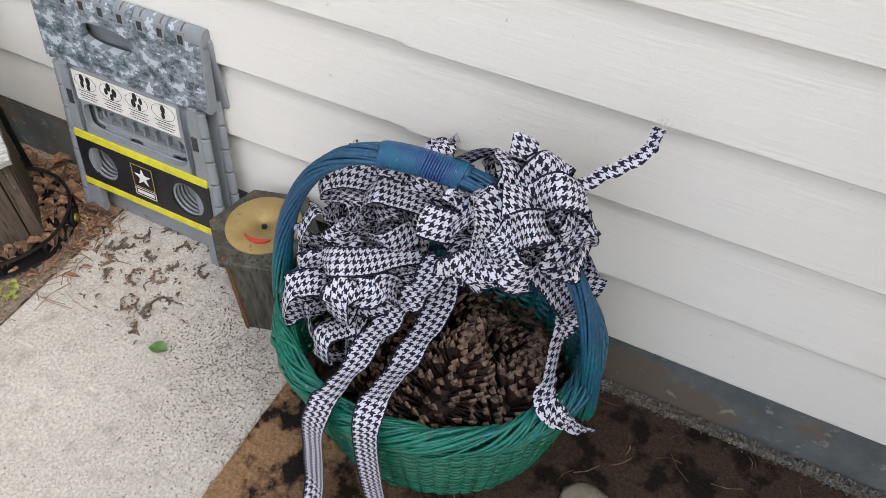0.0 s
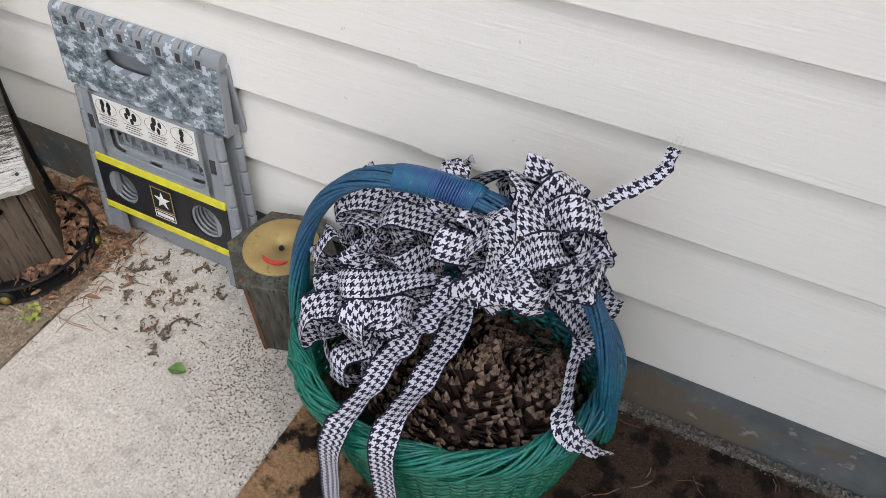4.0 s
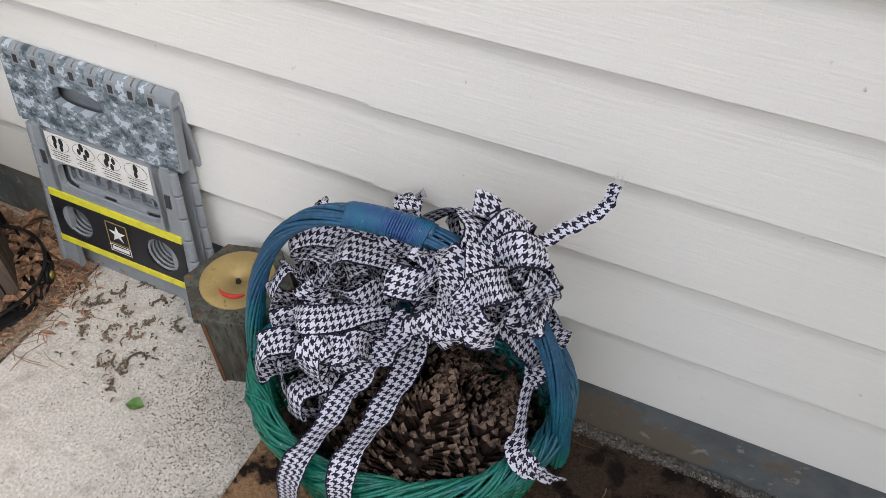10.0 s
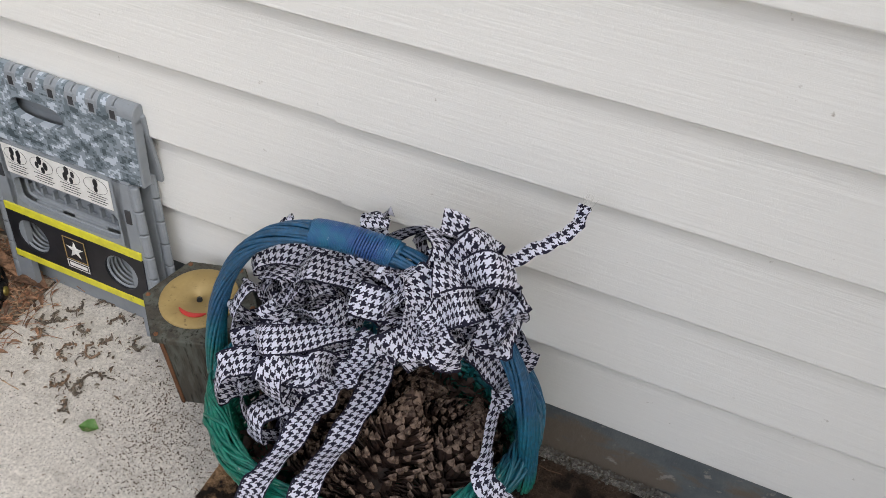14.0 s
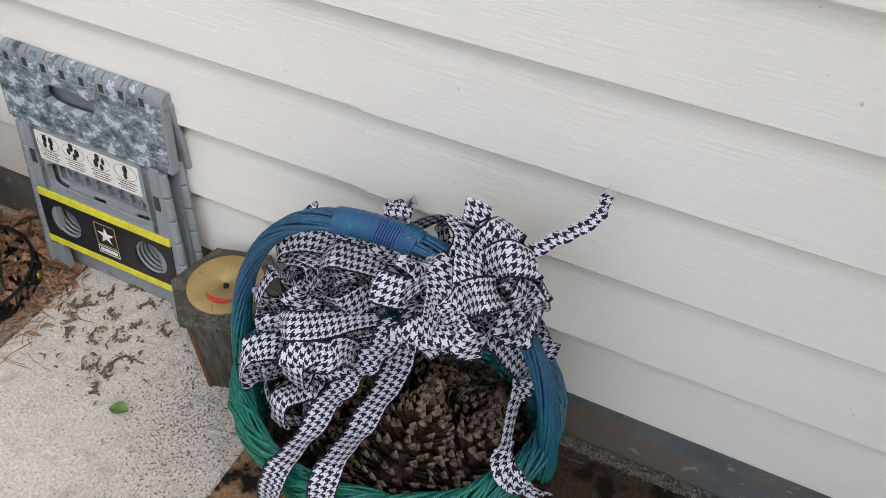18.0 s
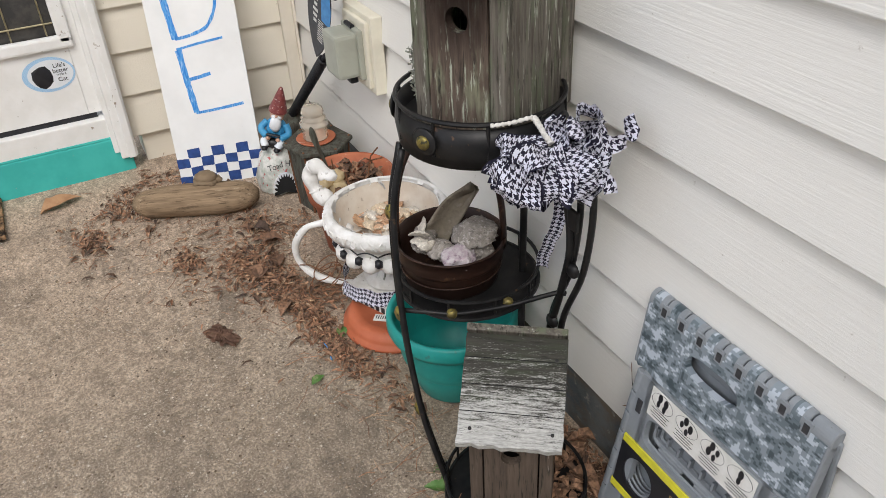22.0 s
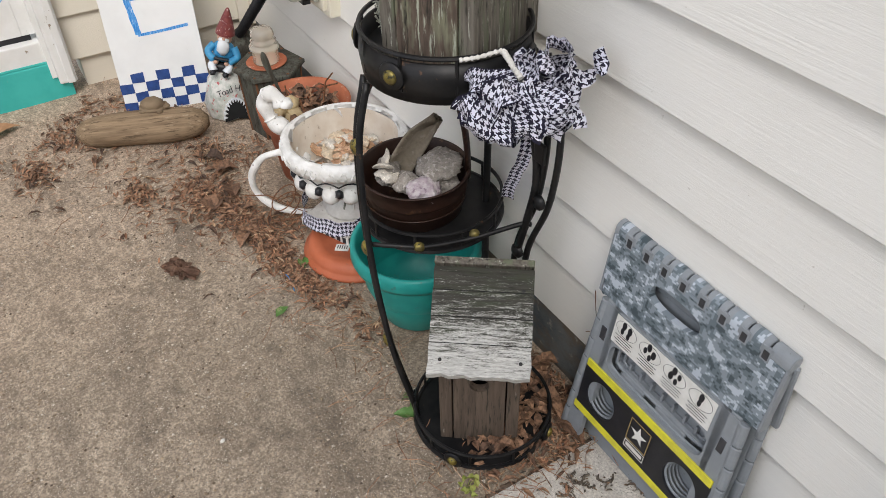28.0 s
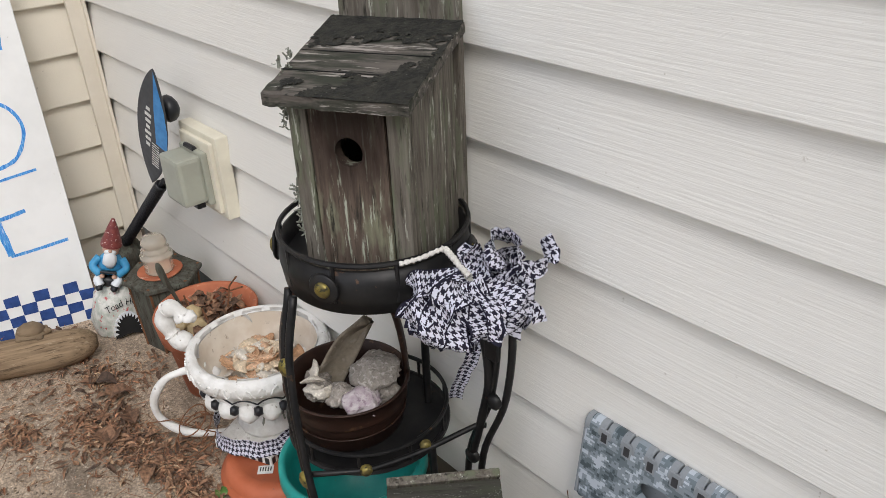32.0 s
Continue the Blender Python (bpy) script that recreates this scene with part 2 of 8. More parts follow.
M_BROWNLEAF = grime_mat("brown_leaf", (0.27, 0.155, 0.105), (0.165, 0.092, 0.062), 45, (0.26, 0.17, 0.11), 90, 0.6, 0.7, rough=0.8, bump=0.5)
M_HUSK = island_mat("dry_husk", (0.20, 0.165, 0.125), (0.13, 0.105, 0.082), (0.30, 0.19, 0.12), 0.9)
M_GREENLEAF = grime_mat("green_leaf", (0.07, 0.16, 0.03), (0.10, 0.20, 0.05), 60, (0.2, 0.24, 0.1), 120, rough=0.55)
M_TANLEAF = grime_mat("tan_leaf", (0.40, 0.23, 0.12), (0.33, 0.18, 0.09), 40, rough=0.7)
M_CONE_DARK = grime_mat("cone_scale", (0.046, 0.025, 0.018), (0.022, 0.012, 0.009), 120, rough=0.7, bump=0.3, vary=0.25)
M_CONE_TIP = grime_mat("cone_scale_tip", (0.23, 0.160, 0.118), (0.060, 0.035, 0.025), 110, rough=0.65, bump=0.3, vary=0.2)
M_GOLD = grime_mat("gold_paint", (0.42, 0.30, 0.12), (0.35, 0.245, 0.095), 30, (0.18, 0.12, 0.05), 90, 0.60, 0.72, rough=0.45, metal=0.2, bump=0.1)
M_RED = grime_mat("red_paint", (0.52, 0.04, 0.03), (0.45, 0.035, 0.03), 60, rough=0.5)
M_OLDBOX = wood_mat("old_stained_wood", (0.078, 0.068, 0.053), (0.055, 0.05, 0.042), (0.15, 0.075, 0.04), 0.66, 2, moss=(0.10, 0.104, 0.085), moss_amt=0.44)
M_OLDEDGE = wood_mat("worn_wood_edge", (0.22, 0.10, 0.05), (0.14, 0.07, 0.04), None, 0.6, 2)
M_CLOTHWHITE = grime_mat("white_pipe_cleaner", (0.72, 0.70, 0.66), (0.6, 0.58, 0.54), 200, rough=0.9, bump=0.8)
M_NAVY = grime_mat("navy_paint", (0.014, 0.045, 0.175), (0.022, 0.066, 0.24), 45, rough=0.6, bump=0.1)
M_BLUEPAINT = grime_mat("blue_brush_paint", (0.02, 0.19, 0.58), (0.10, 0.36, 0.72), 60, (0.42, 0.58, 0.80), 60, 0.56, 0.66, rough=0.55, bump=0.1, stretch=(5, 0.7, 1))
M_BOARD = grime_mat("white_board_paint", (0.80, 0.80, 0.79), (0.74, 0.74, 0.73), 6, (0.55, 0.53, 0.5), 70, 0.70, 0.76, rough=0.55, bump=0.08)
M_LEAD = grime_mat("brass_came", (0.42, 0.36, 0.22), (0.34, 0.29, 0.18), 60, rough=0.4, metal=0.7, bump=0.05)
M_STICKER_BLUE = grime_mat("sticker_blue", (0.30, 0.50, 0.72), (0.42, 0.60, 0.78), 30, rough=0.4, bump=0.02)
M_STICKER_WHITE = grime_mat("sticker_white", (0.74, 0.76, 0.78), (0.68, 0.72, 0.76), 30, rough=0.4, bump=0.02)
M_BLUE_CLOTH = grime_mat("blue_glaze", (0.04, 0.24, 0.46), (0.06, 0.30, 0.52), 80, rough=0.4, bump=0.2)
M_SKIN = grime_mat("tan_glaze", (0.58, 0.36, 0.26), (0.5, 0.3, 0.22), 80, rough=0.45, bump=0.2)
M_MAROON = grime_mat("maroon_glaze", (0.15, 0.03, 0.03), (0.21, 0.05, 0.045), 90, (0.6, 0.5, 0.45), 130, 0.6, 0.66, rough=0.45, bump=0.2)
M_MOTTLE = grime_mat("mottled_glaze", (0.66, 0.65, 0.61), (0.42, 0.45, 0.40), 70, (0.45, 0.10, 0.10), 130, 0.6, 0.66, rough=0.45, bump=0.5, dist=0.004)
M_LICHEN = grime_mat("lichen", (0.27, 0.28, 0.24), (0.17, 0.175, 0.14), 120, rough=0.95, bump=0.9, dist=0.004)
M_TAG = grime_mat("tag_dark", (0.035, 0.036, 0.04), (0.05, 0.05, 0.055), 60, rough=0.45, bump=0.03)
M_TAGBLUE = grime_mat("tag_blue", (0.03, 0.20, 0.50), (0.05, 0.26, 0.58), 60, rough=0.4, bump=0.03)
M_PAPER = grime_mat("sticker_paper", (0.74, 0.74, 0.70), (0.6, 0.6, 0.58), 60, rough=0.5, bump=0.05)
M_BROWNTIN = grime_mat("brown_enamel_tin", (0.042, 0.020, 0.014), (0.028, 0.014, 0.010), 18, (0.11, 0.06, 0.034), 60, 0.62, 0.7, rough=0.4, metal=0.3, bump=0.1)
# near black that paints the shade in holes and cracks
M_DARK = grime_mat("shade_black", (0.006, 0.006, 0.006), (0.01, 0.01, 0.01), 20, rough=0.9, bump=0)
M_BARK = grime_mat("bark_sheet", (0.32, 0.275, 0.215), (0.20, 0.165, 0.125), 30, (0.34, 0.30, 0.25), 80, 0.58, 0.68, rough=0.85, bump=0.5)
M_BH_DARK = wood_mat("birdhouse_wood", (0.085, 0.073, 0.060), (0.175, 0.158, 0.134), (0.38, 0.39, 0.33), 0.58, 2, moss=(0.125, 0.135, 0.092), moss_amt=0.50)
M_BH_BROWN = wood_mat("birdhouse_front_wood", (0.135, 0.102, 0.080), (0.072, 0.053, 0.043), (0.36, 0.38, 0.30), 0.56, 2, moss=(0.19, 0.19, 0.13), moss_amt=0.50)
M_BH_ROOF = wood_mat("birdhouse_roof_wood", (0.13, 0.115, 0.10), (0.07, 0.062, 0.055), (0.30, 0.275, 0.25), 0.56, 0, dark=(0.015, 0.017, 0.013), moss=(0.035, 0.038, 0.028), moss_amt=0.46)
M_BH_ROOF_W = wood_mat("flaking_white_roof_wood", (0.060, 0.056, 0.047), (0.036, 0.035, 0.029), (0.56, 0.55, 0.52), 0.565, 0, dark=(0.022, 0.022, 0.018), moss=(0.048, 0.053, 0.036), moss_amt=0.48, fall=1.85)
M_BH_FADED = wood_mat("faded_birdhouse_wood", (0.125, 0.094, 0.072), (0.08, 0.06, 0.047), (0.36, 0.32, 0.28), 0.64, 2)

# clear old glass
M_GLASS, _nt, _b, _co = base_mat("old_clear_glass", 0.05)
_b.inputs["Base Color"].default_value = (0.90, 0.83, 0.72, 1)
_b.inputs["Transmission Weight"].default_value = 0.70
_b.inputs["IOR"].default_value = 1.05
_b.inputs["Coat Weight"].default_value = 0.8
_b.inputs["Coat Roughness"].default_value = 0.06
M_PANE, _nt, _b, _co = base_mat("dark_door_glass", 0.12, 0, 0.5)
_f, _r = noise_fac(_nt, _co, 30)
_nt.links.new(mix_rgb(_nt, _f, (0.035, 0.034, 0.033), (0.06, 0.056, 0.05)), _b.inputs["Base Color"])
add_bump(_nt, _b, _r, 0.15, 0.002)


# old concrete: pale cement with dark exposed grit
def concrete_mat(name, c1, c2, stain, sa, grit, lo=0.66, soil=None, coarse=0.34, mottle=0.22, lit_sand=(0.70, 0.535, 0.395)):
    m, nt, b, co = base_mat(name, 0.9, 0, 0.25)
    f, _ = noise_fac(nt, co, 3.2, lo=0.35, hi=0.65, detail=6)
    col = mix_rgb(nt, f, c1, c2)
    s, _ = noise_fac(nt, co, 6.5, lo=sa, hi=sa + 0.24, detail=9, rough=0.78, shift=(4, 2, 0))
    col = mix_rgb(nt, s, col, stain)
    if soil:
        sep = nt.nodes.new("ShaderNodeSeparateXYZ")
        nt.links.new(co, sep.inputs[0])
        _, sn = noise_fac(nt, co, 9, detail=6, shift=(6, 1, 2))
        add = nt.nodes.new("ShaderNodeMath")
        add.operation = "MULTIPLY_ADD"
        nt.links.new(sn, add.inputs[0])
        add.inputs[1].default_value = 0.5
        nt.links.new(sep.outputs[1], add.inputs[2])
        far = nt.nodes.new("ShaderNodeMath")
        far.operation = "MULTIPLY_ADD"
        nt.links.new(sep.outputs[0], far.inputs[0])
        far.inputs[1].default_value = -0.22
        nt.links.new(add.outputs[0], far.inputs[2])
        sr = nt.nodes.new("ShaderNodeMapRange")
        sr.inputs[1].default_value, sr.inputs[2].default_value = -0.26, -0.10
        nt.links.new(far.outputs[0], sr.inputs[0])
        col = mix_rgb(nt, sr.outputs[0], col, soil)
        # pale sand towards the door, also standing in for stronger light there
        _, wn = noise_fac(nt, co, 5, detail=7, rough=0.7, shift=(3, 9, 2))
        lit_end = nt.nodes.new("ShaderNodeMath")
        lit_end.operation = "MULTIPLY_ADD"
        nt.links.new(wn, lit_end.inputs[0])
        lit_end.inputs[1].default_value = -1.3
        nt.links.new(sep.outputs[0], lit_end.inputs[2])
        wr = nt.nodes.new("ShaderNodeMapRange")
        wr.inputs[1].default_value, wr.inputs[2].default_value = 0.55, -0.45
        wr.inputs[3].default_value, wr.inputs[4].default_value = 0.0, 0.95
        nt.links.new(lit_end.outputs[0], wr.inputs[0])
        col = mix_rgb(nt, wr.outputs[0], col, lit_sand)
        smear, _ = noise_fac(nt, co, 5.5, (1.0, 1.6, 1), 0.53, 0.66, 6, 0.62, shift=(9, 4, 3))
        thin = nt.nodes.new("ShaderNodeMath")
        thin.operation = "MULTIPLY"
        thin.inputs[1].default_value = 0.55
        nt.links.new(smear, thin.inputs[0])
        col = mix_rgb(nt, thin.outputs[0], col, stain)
    fine, rawf = noise_fac(nt, co, 210, lo=0.36, hi=0.62, detail=4)
    col = mix_rgb(nt, fine, mix_rgb(nt, coarse, col, (0.03, 0.028, 0.025)), col)
    pit, _ = noise_fac(nt, co, 300, lo=0.64, hi=0.72, detail=2, shift=(3, 3, 9))
    col = mix_rgb(nt, pit, col, (0.16, 0.14, 0.12))
    blot, _ = noise_fac(nt, co, 26, lo=0.52, hi=0.66, detail=5, rough=0.7, shift=(7, 2, 1))
    half = nt.nodes.new("ShaderNodeMath")
    half.operation = "MULTIPLY"
    half.inputs[1].default_value = 0.55
    nt.links.new(blot, half.inputs[0])
    col = mix_rgb(nt, half.outputs[0], col, stain)
    g = nt.nodes.new("ShaderNodeTexVoronoi")
    g.inputs["Scale"].default_value = 260
    nt.links.new(co, g.inputs["Vector"])
    gr = nt.nodes.new("ShaderNodeMapRange")
    gr.inputs[1].default_value, gr.inputs[2].default_value = 0.17, 0.24
    gr.inputs[3].default_value, gr.inputs[4].default_value = 1.0, 0.0
    nt.links.new(g.outputs["Distance"], gr.inputs[0])
    where, _ = noise_fac(nt, co, 14, lo=lo - 0.26, hi=lo + 0.04, detail=6, rough=0.75, shift=(1, 8, 3))
    both = nt.nodes.new("ShaderNodeMath")
    both.operation = "MULTIPLY"
    nt.links.new(gr.outputs[0], both.inputs[0])
    nt.links.new(where, both.inputs[1])
    col = mix_rgb(nt, both.outputs[0], col, grit)
    mid, rawm = noise_fac(nt, co, 75, lo=0.40, hi=0.60, detail=5, rough=0.75, shift=(2, 6, 4))
    weak = nt.nodes.new("ShaderNodeMath")
    weak.operation = "MULTIPLY"
    weak.inputs[1].default_value = mottle
    nt.links.new(mid, weak.inputs[0])
    col = mix_rgb(nt, weak.outputs[0], col, stain)
    nt.links.new(col, b.inputs["Base Color"])
    both_h = nt.nodes.new("ShaderNodeMath")
    nt.links.new(rawf, both_h.inputs[0])
    nt.links.new(rawm, both_h.inputs[1])
    add_bump(nt, b, both_h.outputs[0], 0.6, 0.003)
    return m


M_CONC_NEAR = concrete_mat("pale_concrete", (0.78, 0.725, 0.65), (0.66, 0.61, 0.545), (0.34, 0.305, 0.265), 0.56, (0.06, 0.055, 0.05), 0.62)
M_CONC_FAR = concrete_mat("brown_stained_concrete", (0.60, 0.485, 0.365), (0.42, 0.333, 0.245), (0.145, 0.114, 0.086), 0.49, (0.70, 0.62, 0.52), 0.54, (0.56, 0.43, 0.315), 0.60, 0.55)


# digital camouflage: noise read on a square grid
def camo_mat():
    m, nt, b, co = base_mat("digital_camouflage", 0.45)
    sn = nt.nodes.new("ShaderNodeVectorMath")
    sn.operation = "SNAP"
    sn.inputs[1].default_value = (0.0036, 1.0, 0.0028)
    nt.links.new(co, sn.inputs[0])
    f, raw = noise_fac(nt, sn.outputs[0], 46, (0.75, 0, 1.15), 0, 1, 3.0, 0.80)
    ramp = nt.nodes.new("ShaderNodeValToRGB")
    ramp.color_ramp.interpolation = "CONSTANT"
    e = ramp.color_ramp.elements
    e[0].color, e[1].color = (0.060, 0.082, 0.095, 1), (0.135, 0.168, 0.19, 1)
    e[1].position = 0.42
    e.new(0.49).color = (0.235, 0.275, 0.31, 1)
    e.new(0.555).color = (0.46, 0.51, 0.57, 1)
    nt.links.new(raw, ramp.inputs[0])
    nt.links.new(ramp.outputs[0], b.inputs["Base Color"])
    return m


M_CAMO = camo_mat()


# houndstooth cloth: four dark and four light threads in a two-over-two twill
def houndstooth_mat(name="houndstooth_ribbon", thread=0.00116, half=0.0180):
    m, nt, b, _ = base_mat(name, 0.75, 0, 0.25)
    uv = nt.nodes.new("ShaderNodeTexCoord").outputs["UV"]
    sep = nt.nodes.new("ShaderNodeSeparateXYZ")
    nt.links.new(uv, sep.inputs[0])

    def op(kind, a, v=None):
        k = nt.nodes.new("ShaderNodeMath")
        k.operation = kind
        for sock, val in zip(k.inputs, (a, v)):
            if val is None:
                continue
            if isinstance(val, (int, float)):
                sock.default_value = val
            else:
                nt.links.new(val, sock)
        return k.outputs[0]

    i = op("FLOOR", op("DIVIDE", sep.outputs[0], thread))
    j = op("FLOOR", op("DIVIDE", sep.outputs[1], thread))
    warp = op("LESS_THAN", op("FLOORED_MODULO", i, 8), 4)
    weft = op("LESS_THAN", op("FLOORED_MODULO", j, 8), 4)
    over = op("LESS_THAN", op("FLOORED_MODULO", op("ADD", i, j), 4), 2)
    pick = op("ADD", op("MULTIPLY", warp, over), op("MULTIPLY", weft, op("SUBTRACT", 1.0, over)))
    edge = op("GREATER_THAN", op("ABSOLUTE", sep.outputs[1]), half - 0.0012)
    pick = op("MAXIMUM", pick, edge)
    nt.links.new(mix_rgb(nt, pick, (0.60, 0.60, 0.69), (0.010, 0.009, 0.022)), b.inputs["Base Color"])
    return m


M_HOUND = houndstooth_mat()


# painted wicker: blue over teal over green, in brushed patches
def wicker_mat():
    m, nt, b, co = base_mat("painted_wicker", 0.40, 0, 0.5)
    sep = nt.nodes.new("ShaderNodeSeparateXYZ")
    nt.links.new(co, sep.inputs[0])
    f, raw = noise_fac(nt, co, 16, (1, 1, 1), 0.0, 1.0, 5)
    add = nt.nodes.new("ShaderNodeMath")
    add.operation = "MULTIPLY_ADD"
    nt.links.new(f, add.inputs[0])
    add.inputs[1].default_value = 0.26
    nt.links.new(sep.outputs[2], add.inputs[2])
    add2 = nt.nodes.new("ShaderNodeMath")
    add2.operation = "MULTIPLY_ADD"
    nt.links.new(sep.outputs[1], add2.inputs[0])
    add2.inputs[1].default_value = 0.55
    nt.links.new(add.outputs[0], add2.inputs[2])
    add3 = nt.nodes.new("ShaderNodeMath")
    add3.operation = "MULTIPLY_ADD"
    nt.links.new(sep.outputs[0], add3.inputs[0])
    add3.inputs[1].default_value = 0.22
    nt.links.new(add2.outputs[0], add3.inputs[2])
    r = nt.nodes.new("ShaderNodeMapRange")
    r.inputs[1].default_value, r.inputs[2].default_value = 0.22, 0.44
    nt.links.new(add3.outputs[0], r.inputs[0])
    ramp = nt.nodes.new("ShaderNodeValToRGB")
    e = ramp.color_ramp.elements
    e[0].color, e[1].color = (0.005, 0.155, 0.085, 1), (0.018, 0.098, 0.205, 1)
    e.new(0.35).color = (0.009, 0.20, 0.14, 1)
    e.new(0.62).color = (0.013, 0.15, 0.205, 1)
    nt.links.new(r.outputs[0], ramp.inputs[0])
    w, _ = noise_fac(nt, co, 110, (1, 1, 1), 0.68, 0.74, 4)
    col = mix_rgb(nt, w, ramp.outputs[0], (0.40, 0.46, 0.42))
    d, rawd = noise_fac(nt, co, 140, (1, 1, 1), 0.35, 0.65, 3)
    col = mix_rgb(nt, d, mix_rgb(nt, 0.5, col, (0.004, 0.02, 0.03)), col)
    nt.links.new(col, b.inputs["Base Color"])
    add_bump(nt, b, rawd, 0.3, 0.001)
    return m


M_WICKER = wicker_mat()
M_GRIP = grime_mat("violet_blue_wicker", (0.022, 0.066, 0.205), (0.014, 0.115, 0.205), 26, (0.20, 0.26, 0.34), 150, 0.66, 0.73, rough=0.4, bump=0.3)


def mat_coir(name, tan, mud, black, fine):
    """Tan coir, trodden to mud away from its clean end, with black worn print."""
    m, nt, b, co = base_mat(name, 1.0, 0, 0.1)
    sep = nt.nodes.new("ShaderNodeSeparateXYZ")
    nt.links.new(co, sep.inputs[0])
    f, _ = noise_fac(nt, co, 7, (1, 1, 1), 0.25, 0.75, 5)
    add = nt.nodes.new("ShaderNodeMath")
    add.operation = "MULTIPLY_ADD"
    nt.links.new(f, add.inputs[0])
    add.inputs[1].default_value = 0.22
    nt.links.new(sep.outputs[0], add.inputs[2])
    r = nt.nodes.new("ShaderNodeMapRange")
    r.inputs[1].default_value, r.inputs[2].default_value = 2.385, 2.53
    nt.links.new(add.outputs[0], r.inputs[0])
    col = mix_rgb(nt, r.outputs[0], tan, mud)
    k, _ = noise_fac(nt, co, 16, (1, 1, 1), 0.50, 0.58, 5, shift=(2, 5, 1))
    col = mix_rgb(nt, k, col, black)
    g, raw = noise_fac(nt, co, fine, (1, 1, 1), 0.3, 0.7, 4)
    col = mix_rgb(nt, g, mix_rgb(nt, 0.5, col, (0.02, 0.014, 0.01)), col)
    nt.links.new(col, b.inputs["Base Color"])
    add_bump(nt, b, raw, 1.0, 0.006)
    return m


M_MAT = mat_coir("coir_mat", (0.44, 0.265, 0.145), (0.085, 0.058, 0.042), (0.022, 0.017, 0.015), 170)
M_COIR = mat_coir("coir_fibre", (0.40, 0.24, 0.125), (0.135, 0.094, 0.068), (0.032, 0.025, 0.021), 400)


# ---- building blocks ----
def thing(name, m, label, category, group="", kind=""):
    ob = new(name)
    ob.matrix_world = m
    ob.empty_display_size = 0.05
    return tagged(ob, label, category, group, kind)


def part(name, bm, material, parent=None, label="", smooth=False):
    me = bpy.data.meshes.new(name)
    bm.normal_update()
    bm.to_mesh(me)
    bm.free()
    for mt in (material if isinstance(material, (list, tuple)) else (material,)):
        me.materials.append(mt)
    if smooth:
        me.polygons.foreach_set("use_smooth", [True] * len(me.polygons))
    ob = new(name, me)
    ob.parent = parent
    return tagged(ob, label)


def setting(name, bm, material, label, category, smooth=False):
    return tagged(part(name, bm, material, None, "", smooth), label, category, "", "structure")


def box(bm, c, s, m=None, bevel=0.0, mi=0):
    mt = Matrix.Translation(c) @ Matrix.Diagonal((*s, 1))
    vs = bmesh.ops.create_cube(bm, size=1.0, matrix=(m @ mt) if m else mt)["verts"]
    if bevel:
        es = list({e for v in vs for e in v.link_edges})
        fs = bmesh.ops.bevel(bm, geom=es, offset=bevel, segments=2, affect="EDGES", profile=0.6)["faces"]
    for f in {f for v in vs if v.is_valid for f in v.link_faces}:
        f.material_index = mi
    return bm


def B():
    return bmesh.new()


def lathe(bm, prof, seg=32, m=None, wob=0.0, sx=1.0, sy=1.0, mi=0):
    """Turn a profile of (radius, height) round z."""
    rings = []
    for n, (r, z) in enumerate(prof):
        if r < 1e-5:
            rings.append([bm.verts.new((0, 0, z))])
        else:
            ring = []
            for k in range(seg):
                a = 2 * math.pi * k / seg
                q = r * (1 + wob * noise.noise((math.cos(a) * 2, math.sin(a) * 2, z * 30 + n)))
                ring.append(bm.verts.new((q * math.cos(a) * sx, q * math.sin(a) * sy, z)))
            rings.append(ring)
    for a, b in zip(rings, rings[1:]):
        for k in range(seg):
            k2 = (k + 1) % seg
            if len(a) == 1 and len(b) == 1:
                continue
            if len(a) == 1:
                f = bm.faces.new((a[0], b[k], b[k2])[::-1])
            elif len(b) == 1:
                f = bm.faces.new((a[k], a[k2], b[0]))
            else:
                f = bm.faces.new((a[k], a[k2], b[k2], b[k]))
            f.material_index = mi
    if m:
        for ring in rings:
            bmesh.ops.transform(bm, matrix=m, verts=ring)
    return bm


def tube(bm, pts, r, seg=6, closed=False, flat=1.0, mi=0):
    """A round bar along a line of points; r is one radius or one for each point."""
    pts = [Vector(p) for p in pts]
    n = len(pts)
    rad = r if isinstance(r, (list, tuple)) else [r] * n
    rings, up = [], None
    for k, p in enumerate(pts):
        a, b = pts[(k - 1) % n if closed else max(k - 1, 0)], pts[(k + 1) % n if closed else min(k + 1, n - 1)]
        d = (b - a).normalized()
        if up is None:
            up = d.orthogonal().normalized()
        up = (up - d * up.dot(d)).normalized()
        side = d.cross(up)
        rings.append([bm.verts.new(p + (up * math.cos(2 * math.pi * s / seg) * flat + side * math.sin(2 * math.pi * s / seg)) * rad[k]) for s in range(seg)])
    pairs = list(zip(rings, rings[1:])) + ([(rings[-1], rings[0])] if closed else [])
    for a, b in pairs:
        for s in range(seg):
            bm.faces.new((a[s], a[(s + 1) % seg], b[(s + 1) % seg], b[s])).material_index = mi
    if not closed:
        bm.faces.new(rings[0][::-1]).material_index = mi
        bm.faces.new(rings[-1]).material_index = mi
    return bm


def smooth_line(pts, n):
    """A Catmull-Rom line through the points, n steps a span."""
    p = [Vector(q) for q in pts]
    p = [2 * p[0] - p[1]] + p + [2 * p[-1] - p[-2]]
    out = []
    for k in range(1, len(p) - 2):
        a, b, c, d = p[k - 1 : k + 3]
        for s in range(n):
            t = s / n
            out.append(0.5 * (2 * b + (c - a) * t + (2 * a - 5 * b + 4 * c - d) * t * t + (3 * b - a - 3 * c + d) * t**3))
    return out + [p[-2]]


